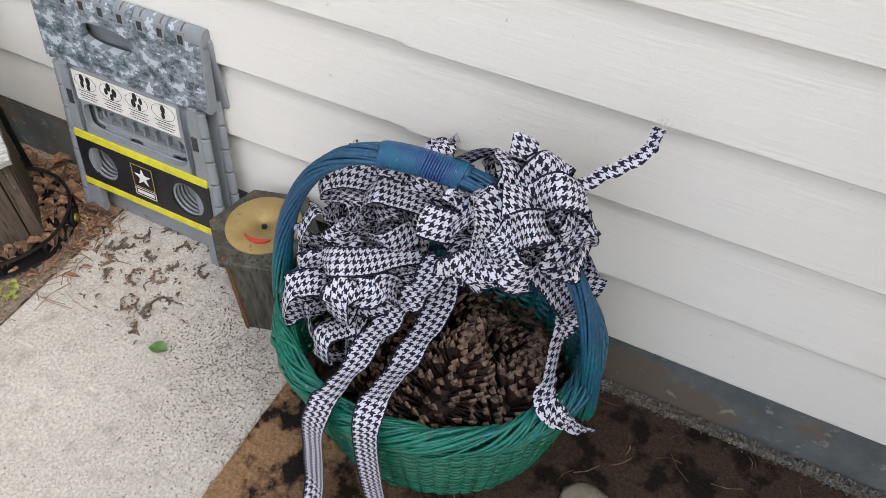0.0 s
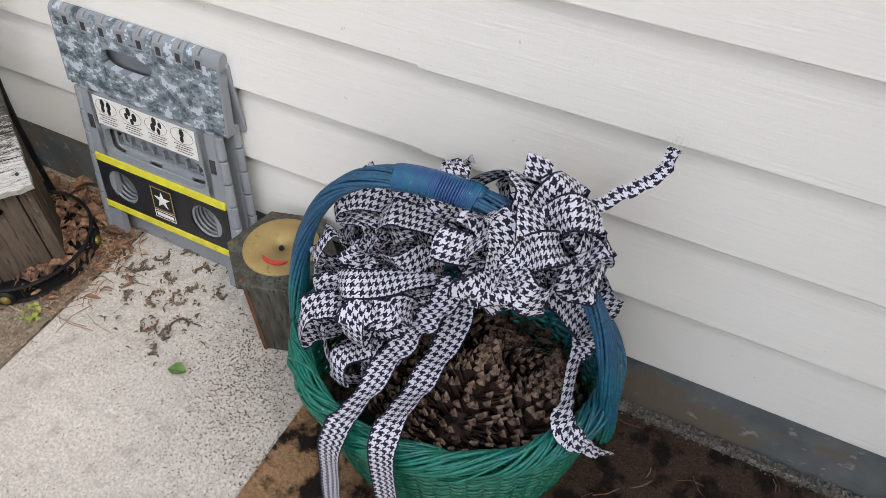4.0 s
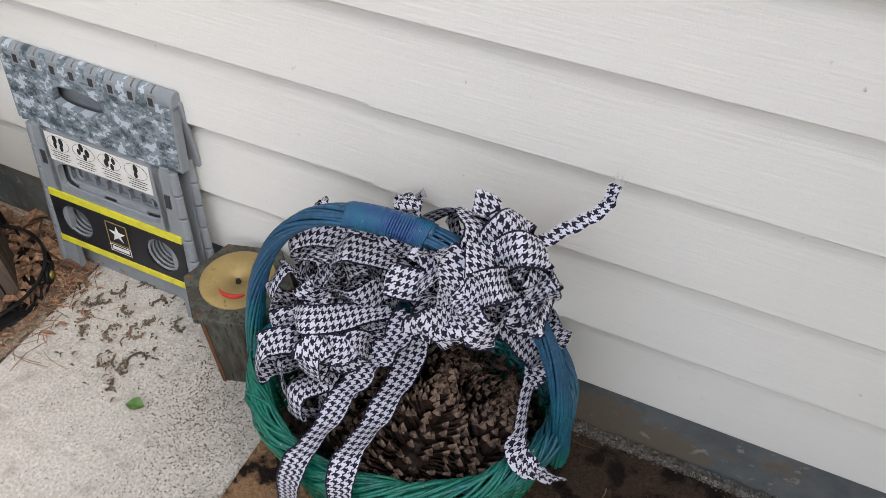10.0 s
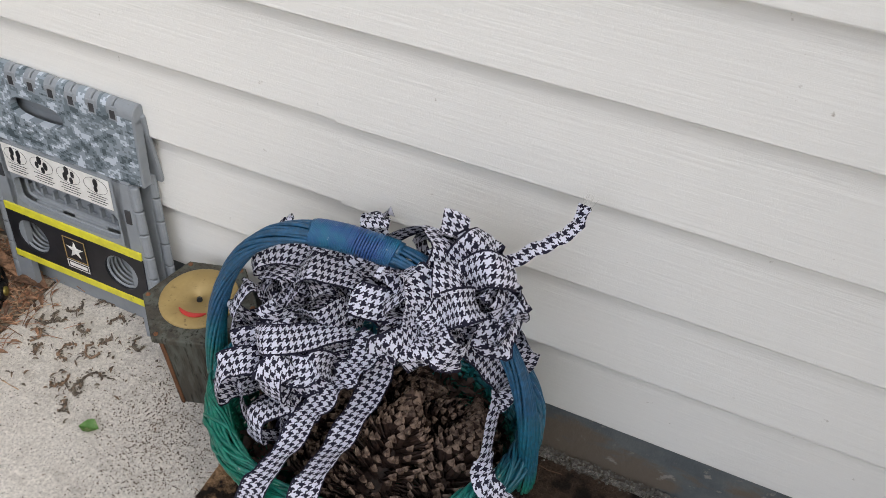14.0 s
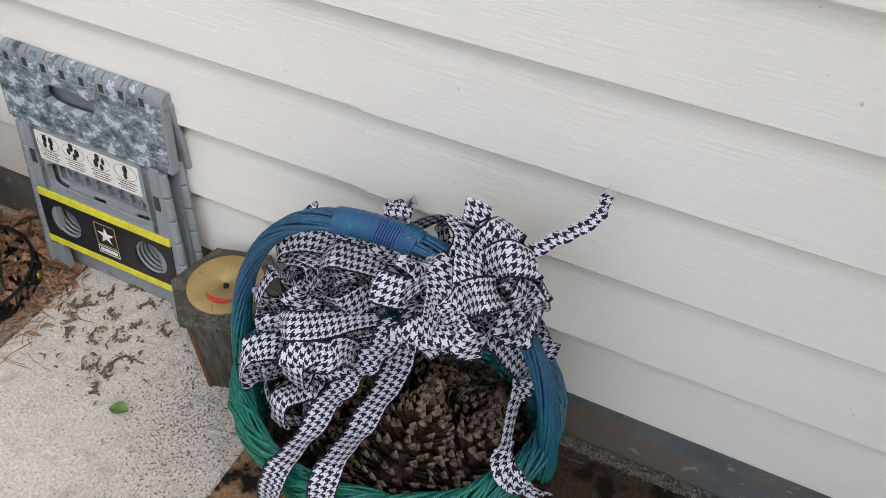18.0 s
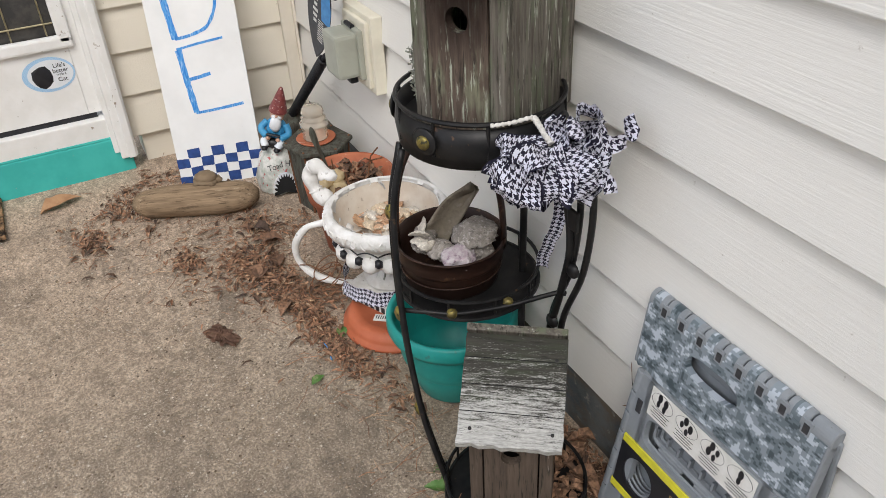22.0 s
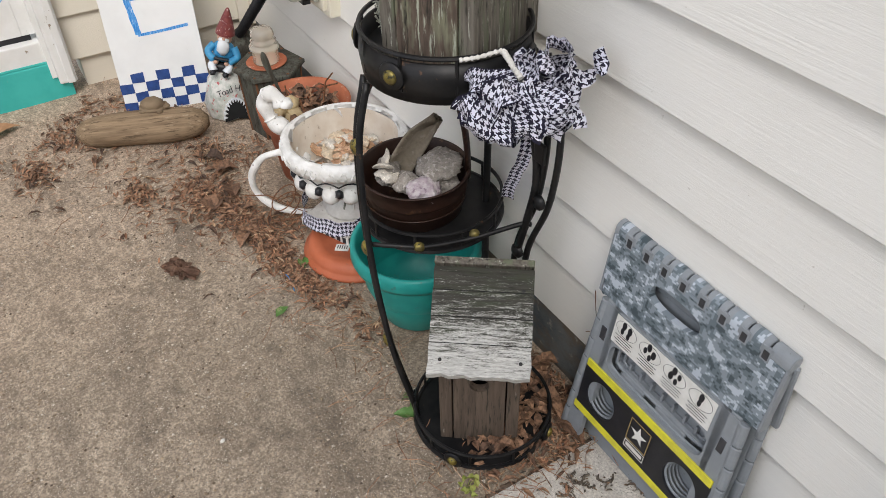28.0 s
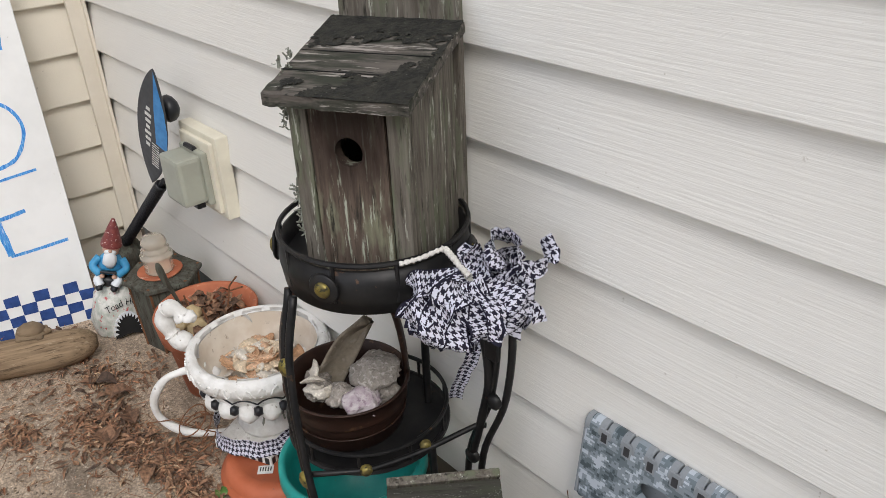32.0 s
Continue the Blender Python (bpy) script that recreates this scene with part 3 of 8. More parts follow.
def ring_pts(cx, cy, z, r, n=48, ry=None, turn=0.0, a0=0.0, a1=2 * math.pi, closed=True):
    c, s = math.cos(turn), math.sin(turn)
    out = []
    for k in range(n if closed else n + 1):
        a = a0 + (a1 - a0) * k / n
        x, y = r * math.cos(a), (ry or r) * math.sin(a)
        out.append((cx + x * c - y * s, cy + x * s + y * c, z))
    return out


def holed(bm, x0, x1, z0, z1, cx, cz, rx, rz, y0, y1, power=2.0, n=32, mi=0):
    """A plate in the x-z plane from y0 (front) to y1 (back) with one rounded hole through it."""
    inner, outer = [], []
    for k in range(n):
        a = 2 * math.pi * k / n + math.pi / n
        c, s = math.cos(a), math.sin(a)
        q = (abs(c) ** power + abs(s) ** power) ** (-1 / power)
        inner.append((cx + rx * q * c, cz + rz * q * s))
        dx, dz = rx * c, rz * s
        t = min((x1 - cx) / dx if dx > 0 else (x0 - cx) / dx if dx < 0 else 9e9, (z1 - cz) / dz if dz > 0 else (z0 - cz) / dz if dz < 0 else 9e9)
        outer.append([cx + dx * t, cz + dz * t])
    for cxn, czn in ((x0, z0), (x1, z0), (x1, z1), (x0, z1)):
        k = min(range(n), key=lambda i: (outer[i][0] - cxn) ** 2 + (outer[i][1] - czn) ** 2)
        outer[k] = [cxn, czn]
    vs = [[bm.verts.new((x, y, z)) for x, z in loop] for y in (y0, y1) for loop in (outer, inner)]
    fo, fi, bo, bi = vs
    for k in range(n):
        j = (k + 1) % n
        for quad in ((fo[k], fo[j], fi[j], fi[k]), (bo[k], bi[k], bi[j], bo[j]), (fi[k], fi[j], bi[j], bi[k]), (fo[k], bo[k], bo[j], fo[j])):
            bm.faces.new(quad).material_index = mi
    return bm


def strip(bm, pts, sides, width, uvl, u0=0.0, cols=4, curl=0.0, pinch=None):
    """A cloth ribbon along pts; sides give its width's direction; the pattern follows it in metres."""
    pts = [Vector(p) for p in pts]
    n = len(pts)
    rows, us, u = [], [], u0
    for k in range(n):
        if k:
            u += (pts[k] - pts[k - 1]).length
        us.append(u)
        t = (pts[min(k + 1, n - 1)] - pts[max(k - 1, 0)]).normalized()
        s = Vector(sides[k])
        s = (s - t * s.dot(t)).normalized()
        nn = t.cross(s)
        w = pinch[k] if pinch else 1.0
        row = []
        for c in range(cols + 1):
            f = c / cols - 0.5
            fold = (1 - w) * math.sin(f * 14 + k * 0.3) * 0.006
            row.append(bm.verts.new(pts[k] + s * (width * f * w) + nn * (curl * (4 * f * f - 0.5) + fold)))
        rows.append(row)
    for k in range(n - 1):
        for c in range(cols):
            f = bm.faces.new((rows[k][c], rows[k][c + 1], rows[k + 1][c + 1], rows[k + 1][c]))
            f.smooth = True
            for lp, (kk, cc) in zip(f.loops, ((k, c), (k, c + 1), (k + 1, c + 1), (k + 1, c))):
                lp[uvl].uv = (us[kk], (cc / cols - 0.5) * width)
    return bm


def ribbon_tail(name, pts, side, parent, width=0.036, steps=8, curl=0.003, twist=0.0, label=""):
    """A loose ribbon end along pts; side is one direction of its width, or one for each point."""
    bm = B()
    uvl = bm.loops.layers.uv.new("uv")
    line = smooth_line(pts, steps)
    sv = []
    many = isinstance(side, list)
    for k in range(len(line)):
        t = (line[min(k + 1, len(line) - 1)] - line[max(k - 1, 0)]).normalized()
        if many:
            u = k / (len(line) - 1) * (len(side) - 1)
            i = min(int(u), len(side) - 2)
            sd = Vector(side[i]).lerp(Vector(side[i + 1]), u - i)
        else:
            sd = Vector(side)
        sv.append(Matrix.Rotation(twist * k / len(line), 3, t) @ sd)
    wob = [p + Vector((0, 0, 0.002 * math.sin(k * 0.9))) for k, p in enumerate(line)]
    strip(bm, wob, sv, width, uvl, 0, 4, curl)
    return part(name, bm, M_HOUND, parent, label)


def ribbon_loop(parent, knot, out, side, length, height, width=0.036, seed=0, name="loop"):
    """One puffed loop: leaves the knot along out, turns round and comes back."""
    rng = random.Random(seed)
    out, side, knot = Vector(out).normalized(), Vector(side), Vector(knot)
    side = (side - out * side.dot(out)).normalized()
    up = out.cross(side)
    n = 26
    pts, sv, pin = [], [], []
    ph, tw = rng.uniform(0, 6), rng.uniform(-0.9, 0.9)
    for k in range(n + 1):
        t = k / n
        a = math.pi * t
        reach = length * math.sin(a) ** 0.75
        lift = height * math.sin(2 * a) * -0.95
        wob = 0.0055 * math.sin(6 * a + ph)
        pts.append(knot + out * reach + up * (lift + wob) + side * (0.006 * math.sin(3 * a + ph)))
        sv.append(Matrix.Rotation(tw * (t - 0.5), 3, out) @ side)
        pin.append(0.50 + 0.50 * min(1, math.sin(a) * 2.6) - 0.10 * math.sin(a) ** 12)
    bm = B()
    uvl = bm.loops.layers.uv.new("uv")
    strip(bm, pts, sv, width, uvl, rng.random(), 6, rng.choice((-0.005, 0.003, 0.005)), pin)
    return part(name, bm, M_HOUND, parent)


def lettering(name, text, size, m, material, parent, label=""):
    cu = bpy.data.curves.new(name, "FONT")
    cu.body, cu.size, cu.extrude, cu.align_x = text, size, 0.0003, "CENTER"
    tmp = bpy.data.objects.new(name, cu)
    me = bpy.data.meshes.new_from_object(tmp)
    bpy.data.objects.remove(tmp)
    me.materials.append(material)
    ob = new(name, me)
    ob.parent = parent
    ob.matrix_local = m
    return tagged(ob, label)


def lumpy(bm, c, r, seed=0, amount=0.3, freq=2.0, sub=2, mi=0, m=None):
    """An uneven stone-like blob."""
    vs = bmesh.ops.create_icosphere(bm, subdivisions=sub, radius=1.0)["verts"]
    for v in vs:
        k = 1 + amount * noise.noise(v.co * freq + Vector((seed * 3.7, seed * 1.3, seed)))
        v.co = Vector((v.co.x * r[0], v.co.y * r[1], v.co.z * r[2])) * k
    mm = Matrix.Translation(c) @ (m or Matrix())
    bmesh.ops.transform(bm, matrix=mm, verts=vs)
    for f in {f for v in vs for f in v.link_faces}:
        f.material_index = mi
        f.smooth = True
    return bm


# ---- ground, slabs and walls ----
def gz(x):
    """Height of the old slab and the soil on it, which rise a little towards the door."""
    return 0.035 * min(1.0, max(0.0, 1.0 - x))


bm = B()
bmesh.ops.create_grid(bm, x_segments=2, y_segments=2, size=120)
bmesh.ops.translate(bm, vec=(0, 0, -0.09), verts=bm.verts)
setting("ground", bm, M_DIRT, "bare brown soil around the patio slabs", "ground")

bm = B()
box(bm, (4.2, -1.75, -0.05), (4.998, 3.53, 0.1), None, 0.006)
setting("pavement_near", bm, M_CONC_NEAR, "pale gritty concrete slab beside the house wall", "concrete slab")

bm = B()
nx, ny = 40, 60
grid = [[bm.verts.new((-0.3 + 1.993 * i / nx, -3.5 + 3.52 * j / ny, gz(-0.3 + 1.993 * i / nx) + 0.004 * noise.noise((i * 0.35, j * 0.35, 0)) - (0.006 if i == nx else 0))) for j in range(ny + 1)] for i in range(nx + 1)]
for i in range(nx):
    for j in range(ny):
        bm.faces.new((grid[i][j], grid[i + 1][j], grid[i + 1][j + 1], grid[i][j + 1]))
low = [bm.verts.new((1.693, grid[nx][j].co.y, -0.09)) for j in range(ny + 1)]
for j in range(ny):
    bm.faces.new((grid[nx][j], low[j], low[j + 1], grid[nx][j + 1]))
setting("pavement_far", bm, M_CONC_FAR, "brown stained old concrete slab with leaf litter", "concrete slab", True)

bm = B()
for k in range(90):
    y = -2.6 + k * 0.029
    lumpy(bm, (1.697 + random.uniform(-0.003, 0.003), y, -0.012), (0.007, 0.018, 0.010 + random.uniform(-0.003, 0.004)), k, 0.4, 2, 1)
tagged(part("joint_soil", bm, M_DIRT, None, "dark soil packed in the joint between two slabs"), "", "soil", "", "stuff")

bm = B()
box(bm, (3.0, 0.09, 1.3), (6.4, 0.14, 2.6))
box(bm, (3.0, 0.09, -0.05), (6.4, 0.14, 0.1))
wall_long = setting("wall_north", bm, M_SIDING, "long house wall clad in pale cream vinyl lap siding", "wall")
bm = B()
box(bm, (3.0, 0.012, 0.02), (6.0, 0.02, 0.22), None, 0.003)
setting("foundation", bm, M_FOUND, "grey painted block foundation strip under the siding", "foundation")
bm = B()
box(bm, (-0.09, 0.05, 1.3), (0.14, 1.12, 2.6))
box(bm, (-0.09, -2.53, 1.3), (0.14, 2.0, 2.6))
box(bm, (-0.09, -1.02, 2.37), (0.14, 1.02, 0.46))
wall_far = setting("wall_west", bm, M_SIDING_FAR, "house end wall clad in cream vinyl lap siding", "wall")
# unseen wall, added so the right end gets less sun and sky
bm = B()
box(bm, (4.25, -1.75, 1.3), (0.14, 3.5, 2.6))
setting("wall_east", bm, M_SIDING_FAR, "unseen cream wall added to shade the right end of the patio", "wall")


def siding_mesh(length):
    bm = B()
    prof = ((0.019, 0.0), (0.0012, 0.0), (0.0, 0.0024), (0.0045, 0.045), (0.010, 0.090), (0.0185, 0.129))
    n = max(2, int(length / 0.08))
    cols = [[bm.verts.new((length * i / n, y + (0.0007 * noise.noise((i * 0.21, z * 9, length)) if z > 0.01 else 0), z + 0.0005 * noise.noise((i * 0.17, 4, length)))) for y, z in prof] for i in range(n + 1)]
    for a, b in zip(cols, cols[1:]):
        for k in range(len(prof) - 1):
            bm.faces.new((a[k], b[k], b[k + 1], a[k + 1]))
    bm.faces.new(cols[0])
    bm.faces.new(cols[-1][::-1])
    me = bpy.data.meshes.new("siding_panel")
    bm.normal_update()
    bm.to_mesh(me)
    bm.free()
    return me


def siding_run(parent, me, m, mat):
    if not me.materials:
        me.materials.append(mat)
    ob = new("siding_panel", me)
    ob.parent = parent
    ob.matrix_local = m
    return ob


LAP = 0.1245
whole, left_run, right_run = siding_mesh(6.2), siding_mesh(2.275), siding_mesh(3.94)
for k in range(-1, 19):
    z = (0.121, 0.243, 0.3745)[k + 1] if k < 2 else 0.2530 + LAP * k
    if k in (1, 2):
        siding_run(wall_long, left_run, pose(0.0, 0.0, z), M_SIDING)
        siding_run(wall_long, right_run, pose(2.268, -0.0016, z - 0.0022), M_SIDING)
    else:
        siding_run(wall_long, whole, pose(0.0, 0.0, z), M_SIDING)
far_a, far_b = siding_mesh(0.50), siding_mesh(1.9)
for k in range(-1, 19):
    z = 0.2505 + LAP * k
    siding_run(wall_far, far_a, pose(0.0, -0.535, z, 0, 0, 90), M_SIDING_FAR)
    siding_run(wall_far, far_b, pose(0.0, -3.5, z, 0, 0, 90), M_SIDING_FAR)
bm = B()
box(bm, (0.004, -0.021, 1.36), (0.014, 0.042, 2.5), None, 0.002)
box(bm, (0.012, -0.002, 1.36), (0.024, 0.008, 2.5), None, 0.002)
setting("trim_corner", bm, M_TRIM, "cream vinyl inside corner post", "trim")

# door with a leaded half light, frame and painted step
door = tagged(new("door_1"), "white painted entry door with leaded glass light, closed", "door", "", "structure")
door.matrix_world = pose(-0.035, -0.60, 0)
bm = B()
box(bm, (0, -0.005, 1.16), (0.045, 0.05, 1.88), None, 0.002)
box(bm, (0, -0.88, 1.16), (0.045, 0.10, 1.88), None, 0.002)
box(bm, (0, -0.43, 0.325), (0.045, 0.80, 0.21), None, 0.002)
box(bm, (0, -0.43, 2.02), (0.045, 0.80, 0.16), None, 0.002)
part("panel", bm, M_DOORPAINT, door)
bm = B()
for y, z, w, h in ((-0.43, 0.435, 0.83, 0.034), (-0.43, 1.95, 0.83, 0.034), (-0.032, 1.195, 0.034, 1.53), (-0.828, 1.195, 0.034, 1.53)):
    box(bm, (0.026, y, z), (0.024, w, h), None, 0.007)
part("glass_frame", bm, M_DOORPAINT, door, "moulded white frame round the glass")
bm = B()
box(bm, (0.0, -0.43, 1.195), (0.008, 0.80, 1.52))
part("pane", bm, M_PANE, door, "dark leaded glass")
bm = B()
for k in range(9):
    tube(bm, [(0.008, -0.072 - k * 0.088, 0.45), (0.008, -0.072 - k * 0.088 + 0.012 * (k % 2), 1.94)], 0.0024, 5)
for k in range(12):
    z = 0.482 + 0.012 * (k % 2) + k * 0.12
    tube(bm, [(0.0085, -0.05, z), (0.0085, -0.81, z)], 0.0024, 5)
part("leaded_bars", bm, M_LEAD, door, "thin brass bars over the glass")
# black strip in place of the shaded gap below the door
bm = B()
box(bm, (0.012, -0.42, 0.212), (0.012, 0.82, 0.016))
part("door_gap", bm, M_BLACK, door, "black strip painting the dark gap under the door")
bm = B()
box(bm, (0.012, -0.42, 0.174), (0.07, 0.86, 0.060), None, 0.004)
part("threshold", bm, M_DOORPAINT, door, "worn white threshold")
dec = part("sticker", lathe(B(), [(0.0, 0.0), (1.0, 0.0), (1.0, 0.0008), (0.0, 0.0008)], 40), M_STICKER_BLUE, door, "oval blue sticker with a dark shape and words")
dec.matrix_local = Matrix.Translation((0.0228, -0.098, 0.352)) @ Matrix.Rotation(radians(90), 4, "Y") @ Matrix.Diagonal((0.048, 0.067, 1, 1))
d2 = part("sticker_face", lathe(B(), [(0.0, 0.0), (1.0, 0.0), (1.0, 0.0006), (0.0, 0.0006)], 40), M_STICKER_WHITE, door)
d2.matrix_local = Matrix.Translation((0.0236, -0.094, 0.352)) @ Matrix.Rotation(radians(90), 4, "Y") @ Matrix.Diagonal((0.040, 0.058, 1, 1))
d3 = part("sticker_shape", lumpy(B(), (0, 0, 0), (0.001, 0.026, 0.032), 3, 0.25, 1.5, 2), M_BLACK, door, "plain dark shape")
d3.matrix_local = Matrix.Translation((0.0245, -0.116, 0.347))
face_x = Matrix.Rotation(radians(90), 4, "Z") @ Matrix.Rotation(radians(90), 4, "X")
for n, (txt, sz, zz) in enumerate((("Life's", 0.016, 0.368), ("better", 0.016, 0.354), ("with a", 0.010, 0.345), ("Cat", 0.017, 0.329))):
    lettering("sticker_word", txt, sz, Matrix.Translation((0.0246, -0.067, zz)) @ face_x, M_BLACK, door)

bm = B()
for y, z, w, h in ((-0.5585, 1.10, 0.047, 2.04), (-1.53, 1.10, 0.047, 2.04), (-1.045, 2.14, 1.02, 0.05)):
    box(bm, (0.012, y, z), (0.038, w, h), None, 0.004)
    box(bm, (0.018, y + (0.008 if w < 0.1 else 0), z), (0.038, w * 0.45, h), None, 0.003)
box(bm, (-0.03, -0.589, 1.1), (0.11, 0.014, 2.0), None, 0.002)
setting("door_frame", bm, M_DOORPAINT, "white moulded door casing with worn paint", "door frame")

step = thing("door_step", pose(0, 0, 0), "teal painted wooden step under the white door", "step")
bm = B()
box(bm, (-0.035, -1.195, 0.072), (0.10, 1.29, 0.136), None, 0.004)
part("riser", bm, M_TEALSTEP, step)
bm = B()
box(bm, (-0.04, -1.195, 0.1435), (0.108, 1.30, 0.008), None, 0.003)
part("tread_edge", bm, M_TEALSTEP, step, "paint-worn top edge")


# ---- folding step stool leaning on the wall ----
def build_stool():
    st = thing("folding_step_stool", pose(1.8046, -0.0751, 0.0, -7.77, 0, -0.4) @ Matrix.Diagonal((1.034, 0.78, 1.033, 1)), "folded grey plastic step stool with camouflage top leaning on siding", "step stool")
    # front leg panel
    for s in (-1, 1):
        bm = B()
        for z0, z1, xa, xb in ((0.0, 0.075, 0.148, 0.142), (0.075, 0.294, 0.142, 0.130)):
            q = [bm.verts.new((s * xx, yy, zz)) for yy in (0.0, 0.014) for xx, zz in ((xa, z0), (xa - 0.036, z0), (xb - 0.032, z1), (xb, z1))]
            for f in ((0, 1, 2, 3), (7, 6, 5, 4), (0, 4, 5, 1), (1, 5, 6, 2), (2, 6, 7, 3), (3, 7, 4, 0)):
                bm.faces.new([q[i] for i in f])
        bmesh.ops.recalc_face_normals(bm, faces=bm.faces)
        part("leg", bm, M_GREY_PLASTIC, st)
    bm = B()
    holed(bm, -0.112, 0.112, 0.176, 0.294, 0.0, 0.211, 0.098, 0.028, 0.0, 0.012, 5.0, 48)
    part("upper_panel", bm, M_GREY_PLASTIC, st, "grey panel with a long rounded opening")
    for n in range(3):
        bm = B()
        tube(bm, [(0.100 * math.copysign(abs(math.cos(a)) ** 0.35, math.cos(a)) * (1 - 0.08 * n), 0.012 + 0.009 * n, 0.211 + 0.027 * math.copysign(abs(math.sin(a)) ** 0.35, math.sin(a)) * (1 - 0.2 * n)) for a in [2 * math.pi * k / 48 for k in range(48)]], 0.0028, 6, True)
        part("opening_rib", bm, M_GREY_PLASTIC, st)
    bm = B()
    for k in range(9):
        x = -0.09 + k * 0.0225
        box(bm, (x, 0.030, 0.196), (0.004, 0.010, 0.03))
    box(bm, (0, 0.028, 0.194), (0.19, 0.014, 0.006), None, 0.001)
    box(bm, (0.03, 0.024, 0.187), (0.06, 0.02, 0.008), None, 0.002)
    box(bm, (-0.05, 0.024, 0.187), (0.05, 0.02, 0.008), None, 0.002)
    part("inner_ribs", bm, M_GREY_PLASTIC, st, "moulded grey ribs inside the opening")
    # band with two round holes
    for x0, x1, cx in ((-0.132, -0.028, -0.086), (0.028, 0.132, 0.086)):
        part("band", holed(B(), x0, x1, 0.082, 0.164, cx, 0.123, 0.031, 0.031, -0.003, 0.010, 2.0, 32), M_BLACK, st, "black band with round hole")
        for q in range(4):
            bm = B()
            tube(bm, [(cx + 0.0295 * math.cos(a) * (1 - 0.02 * q), 0.004 + 0.009 * q, 0.123 + 0.0295 * math.sin(a) * (1 - 0.02 * q)) for a in [2 * math.pi * k / 28 for k in range(28)]], 0.0024, 6, True)
            part("hole_rib", bm, M_GREY_PLASTIC, st)
    bm = B()
    box(bm, (0, 0.0035, 0.123), (0.056, 0.013, 0.082))
    part("band_middle", bm, M_BLACK, st)
    for z in (0.0755, 0.1705):
        bm = B()
        box(bm, (0, 0.003, z), (0.270 if z < 0.1 else 0.262, 0.014, 0.0135), None, 0.001)
        part("stripe", bm, M_YELLOW, st, "yellow stripe")
    bm = B()
    box(bm, (0.0, -0.0036, 0.1225), (0.046, 0.0008, 0.066), None, 0.0)
    part("emblem_field", bm, M_BLACK, st)
    bm = B()
    for x, z, w, h in ((0, 0.1530, 0.042, 0.0013), (0, 0.1105, 0.042, 0.0013), (-0.0205, 0.1318, 0.0013, 0.0436), (0.0205, 0.1318, 0.0013, 0.0436)):
        box(bm, (x, -0.0044, z), (w, 0.0008, h))
    part("emblem_border", bm, M_GOLD, st, "thin gold square frame")
    bm = B()
    for x, z, w, h in ((0, 0.1070, 0.042, 0.001), (0, 0.0935, 0.042, 0.001), (-0.0205, 0.1002, 0.001, 0.0144), (0.0205, 0.1002, 0.001, 0.0144), (0, 0.1002, 0.034, 0.0062)):
        box(bm, (x, -0.0044, z), (w, 0.0008, h))
    part("emblem_bar", bm, M_LABEL, st, "white framed bar")
    bm = B()
    cen = bm.verts.new((0, -0.0062, 0.1315))
    rim = [bm.verts.new(((0.0175 if k % 2 == 0 else 0.0068) * math.sin(math.pi * k / 5), -0.0046, 0.1315 + (0.0175 if k % 2 == 0 else 0.0068) * math.cos(math.pi * k / 5))) for k in range(10)]
    for k in range(10):
        bm.faces.new((cen, rim[(k + 1) % 10], rim[k]))
    part("emblem_star", bm, M_LABEL, st, "pale five-pointed star")
    # paper label with four pictograms and fine print
    bm = B()
    box(bm, (-0.004, -0.0012, 0.266), (0.196, 0.001, 0.050))
    lab = part("label", bm, M_LABEL, st, "white paper label with shoe-print pictograms")
    for n in range(4):
        cx = -0.078 + n * 0.049
        for s in (-1, 1) if n < 3 else (0,):
            bm = B()
            ang = (0.15, 0.6, -1.2, 0.1)[n]
            for dz, rr in ((0.0042, 0.0042), (-0.0066, 0.0033)):
                lathe(bm, [(0, 0), (rr, 0), (rr, 0.0006), (0, 0.0006)], 12, Matrix.Translation((cx + s * 0.006 * math.cos(ang) + dz * math.sin(ang), -0.0018, 0.276 + dz * math.cos(ang) - s * 0.006 * math.sin(ang))) @ Matrix.Rotation(radians(90), 4, "X") @ Matrix.Diagonal((1, 1.7, 1, 1)))
            part("shoe_print", bm, M_BLACK, lab)
        bm = B()
        tube(bm, [(cx + 0.021 * math.cos(a), -0.0019, 0.275 + 0.013 * math.sin(a)) for a in [2 * math.pi * k / 28 for k in range(28)]], 0.0003, 4, True)
        for r in range(4):
            box(bm, (cx, -0.0020, 0.2590 - r * 0.0042), (0.036 - 0.008 * (r % 2), 0.0004, 0.0010))
        part("fine_print", bm, M_TAG, lab)
    # hinged side columns: a row of knuckles on each edge and a second row behind
    for s in (-1, 1):
        for k in range(7):
            z0 = 0.012 + k * 0.0405
            x = 0.1475 - 0.060 * (z0 + 0.019)
            part("hinge_knuckle", lathe(B(), [(0, 0), (0.0072, 0.0), (0.0085, 0.0015), (0.0085, 0.0365), (0.0072, 0.038), (0, 0.038)], 14, Matrix.Translation((s * (x + 0.004), 0.006, z0)) @ Matrix.Rotation(radians(-3.4 * s), 4, "Y")), M_GREY_PLASTIC, st)
            part("rear_hinge", lathe(B(), [(0, 0), (0.0066, 0.0), (0.0078, 0.0015), (0.0078, 0.0365), (0.0066, 0.038), (0, 0.038)], 14, Matrix.Translation((s * (x + 0.012), 0.042, z0 + 0.010)) @ Matrix.Rotation(radians(-3.4 * s), 4, "Y")), M_GREY_PLASTIC, st)
        # dark blocks on the face paint the shade of the hinge pockets
        for k in (1, 3, 5):
            z0 = 0.030 + k * 0.0405
            x = 0.1330 - 0.060 * z0
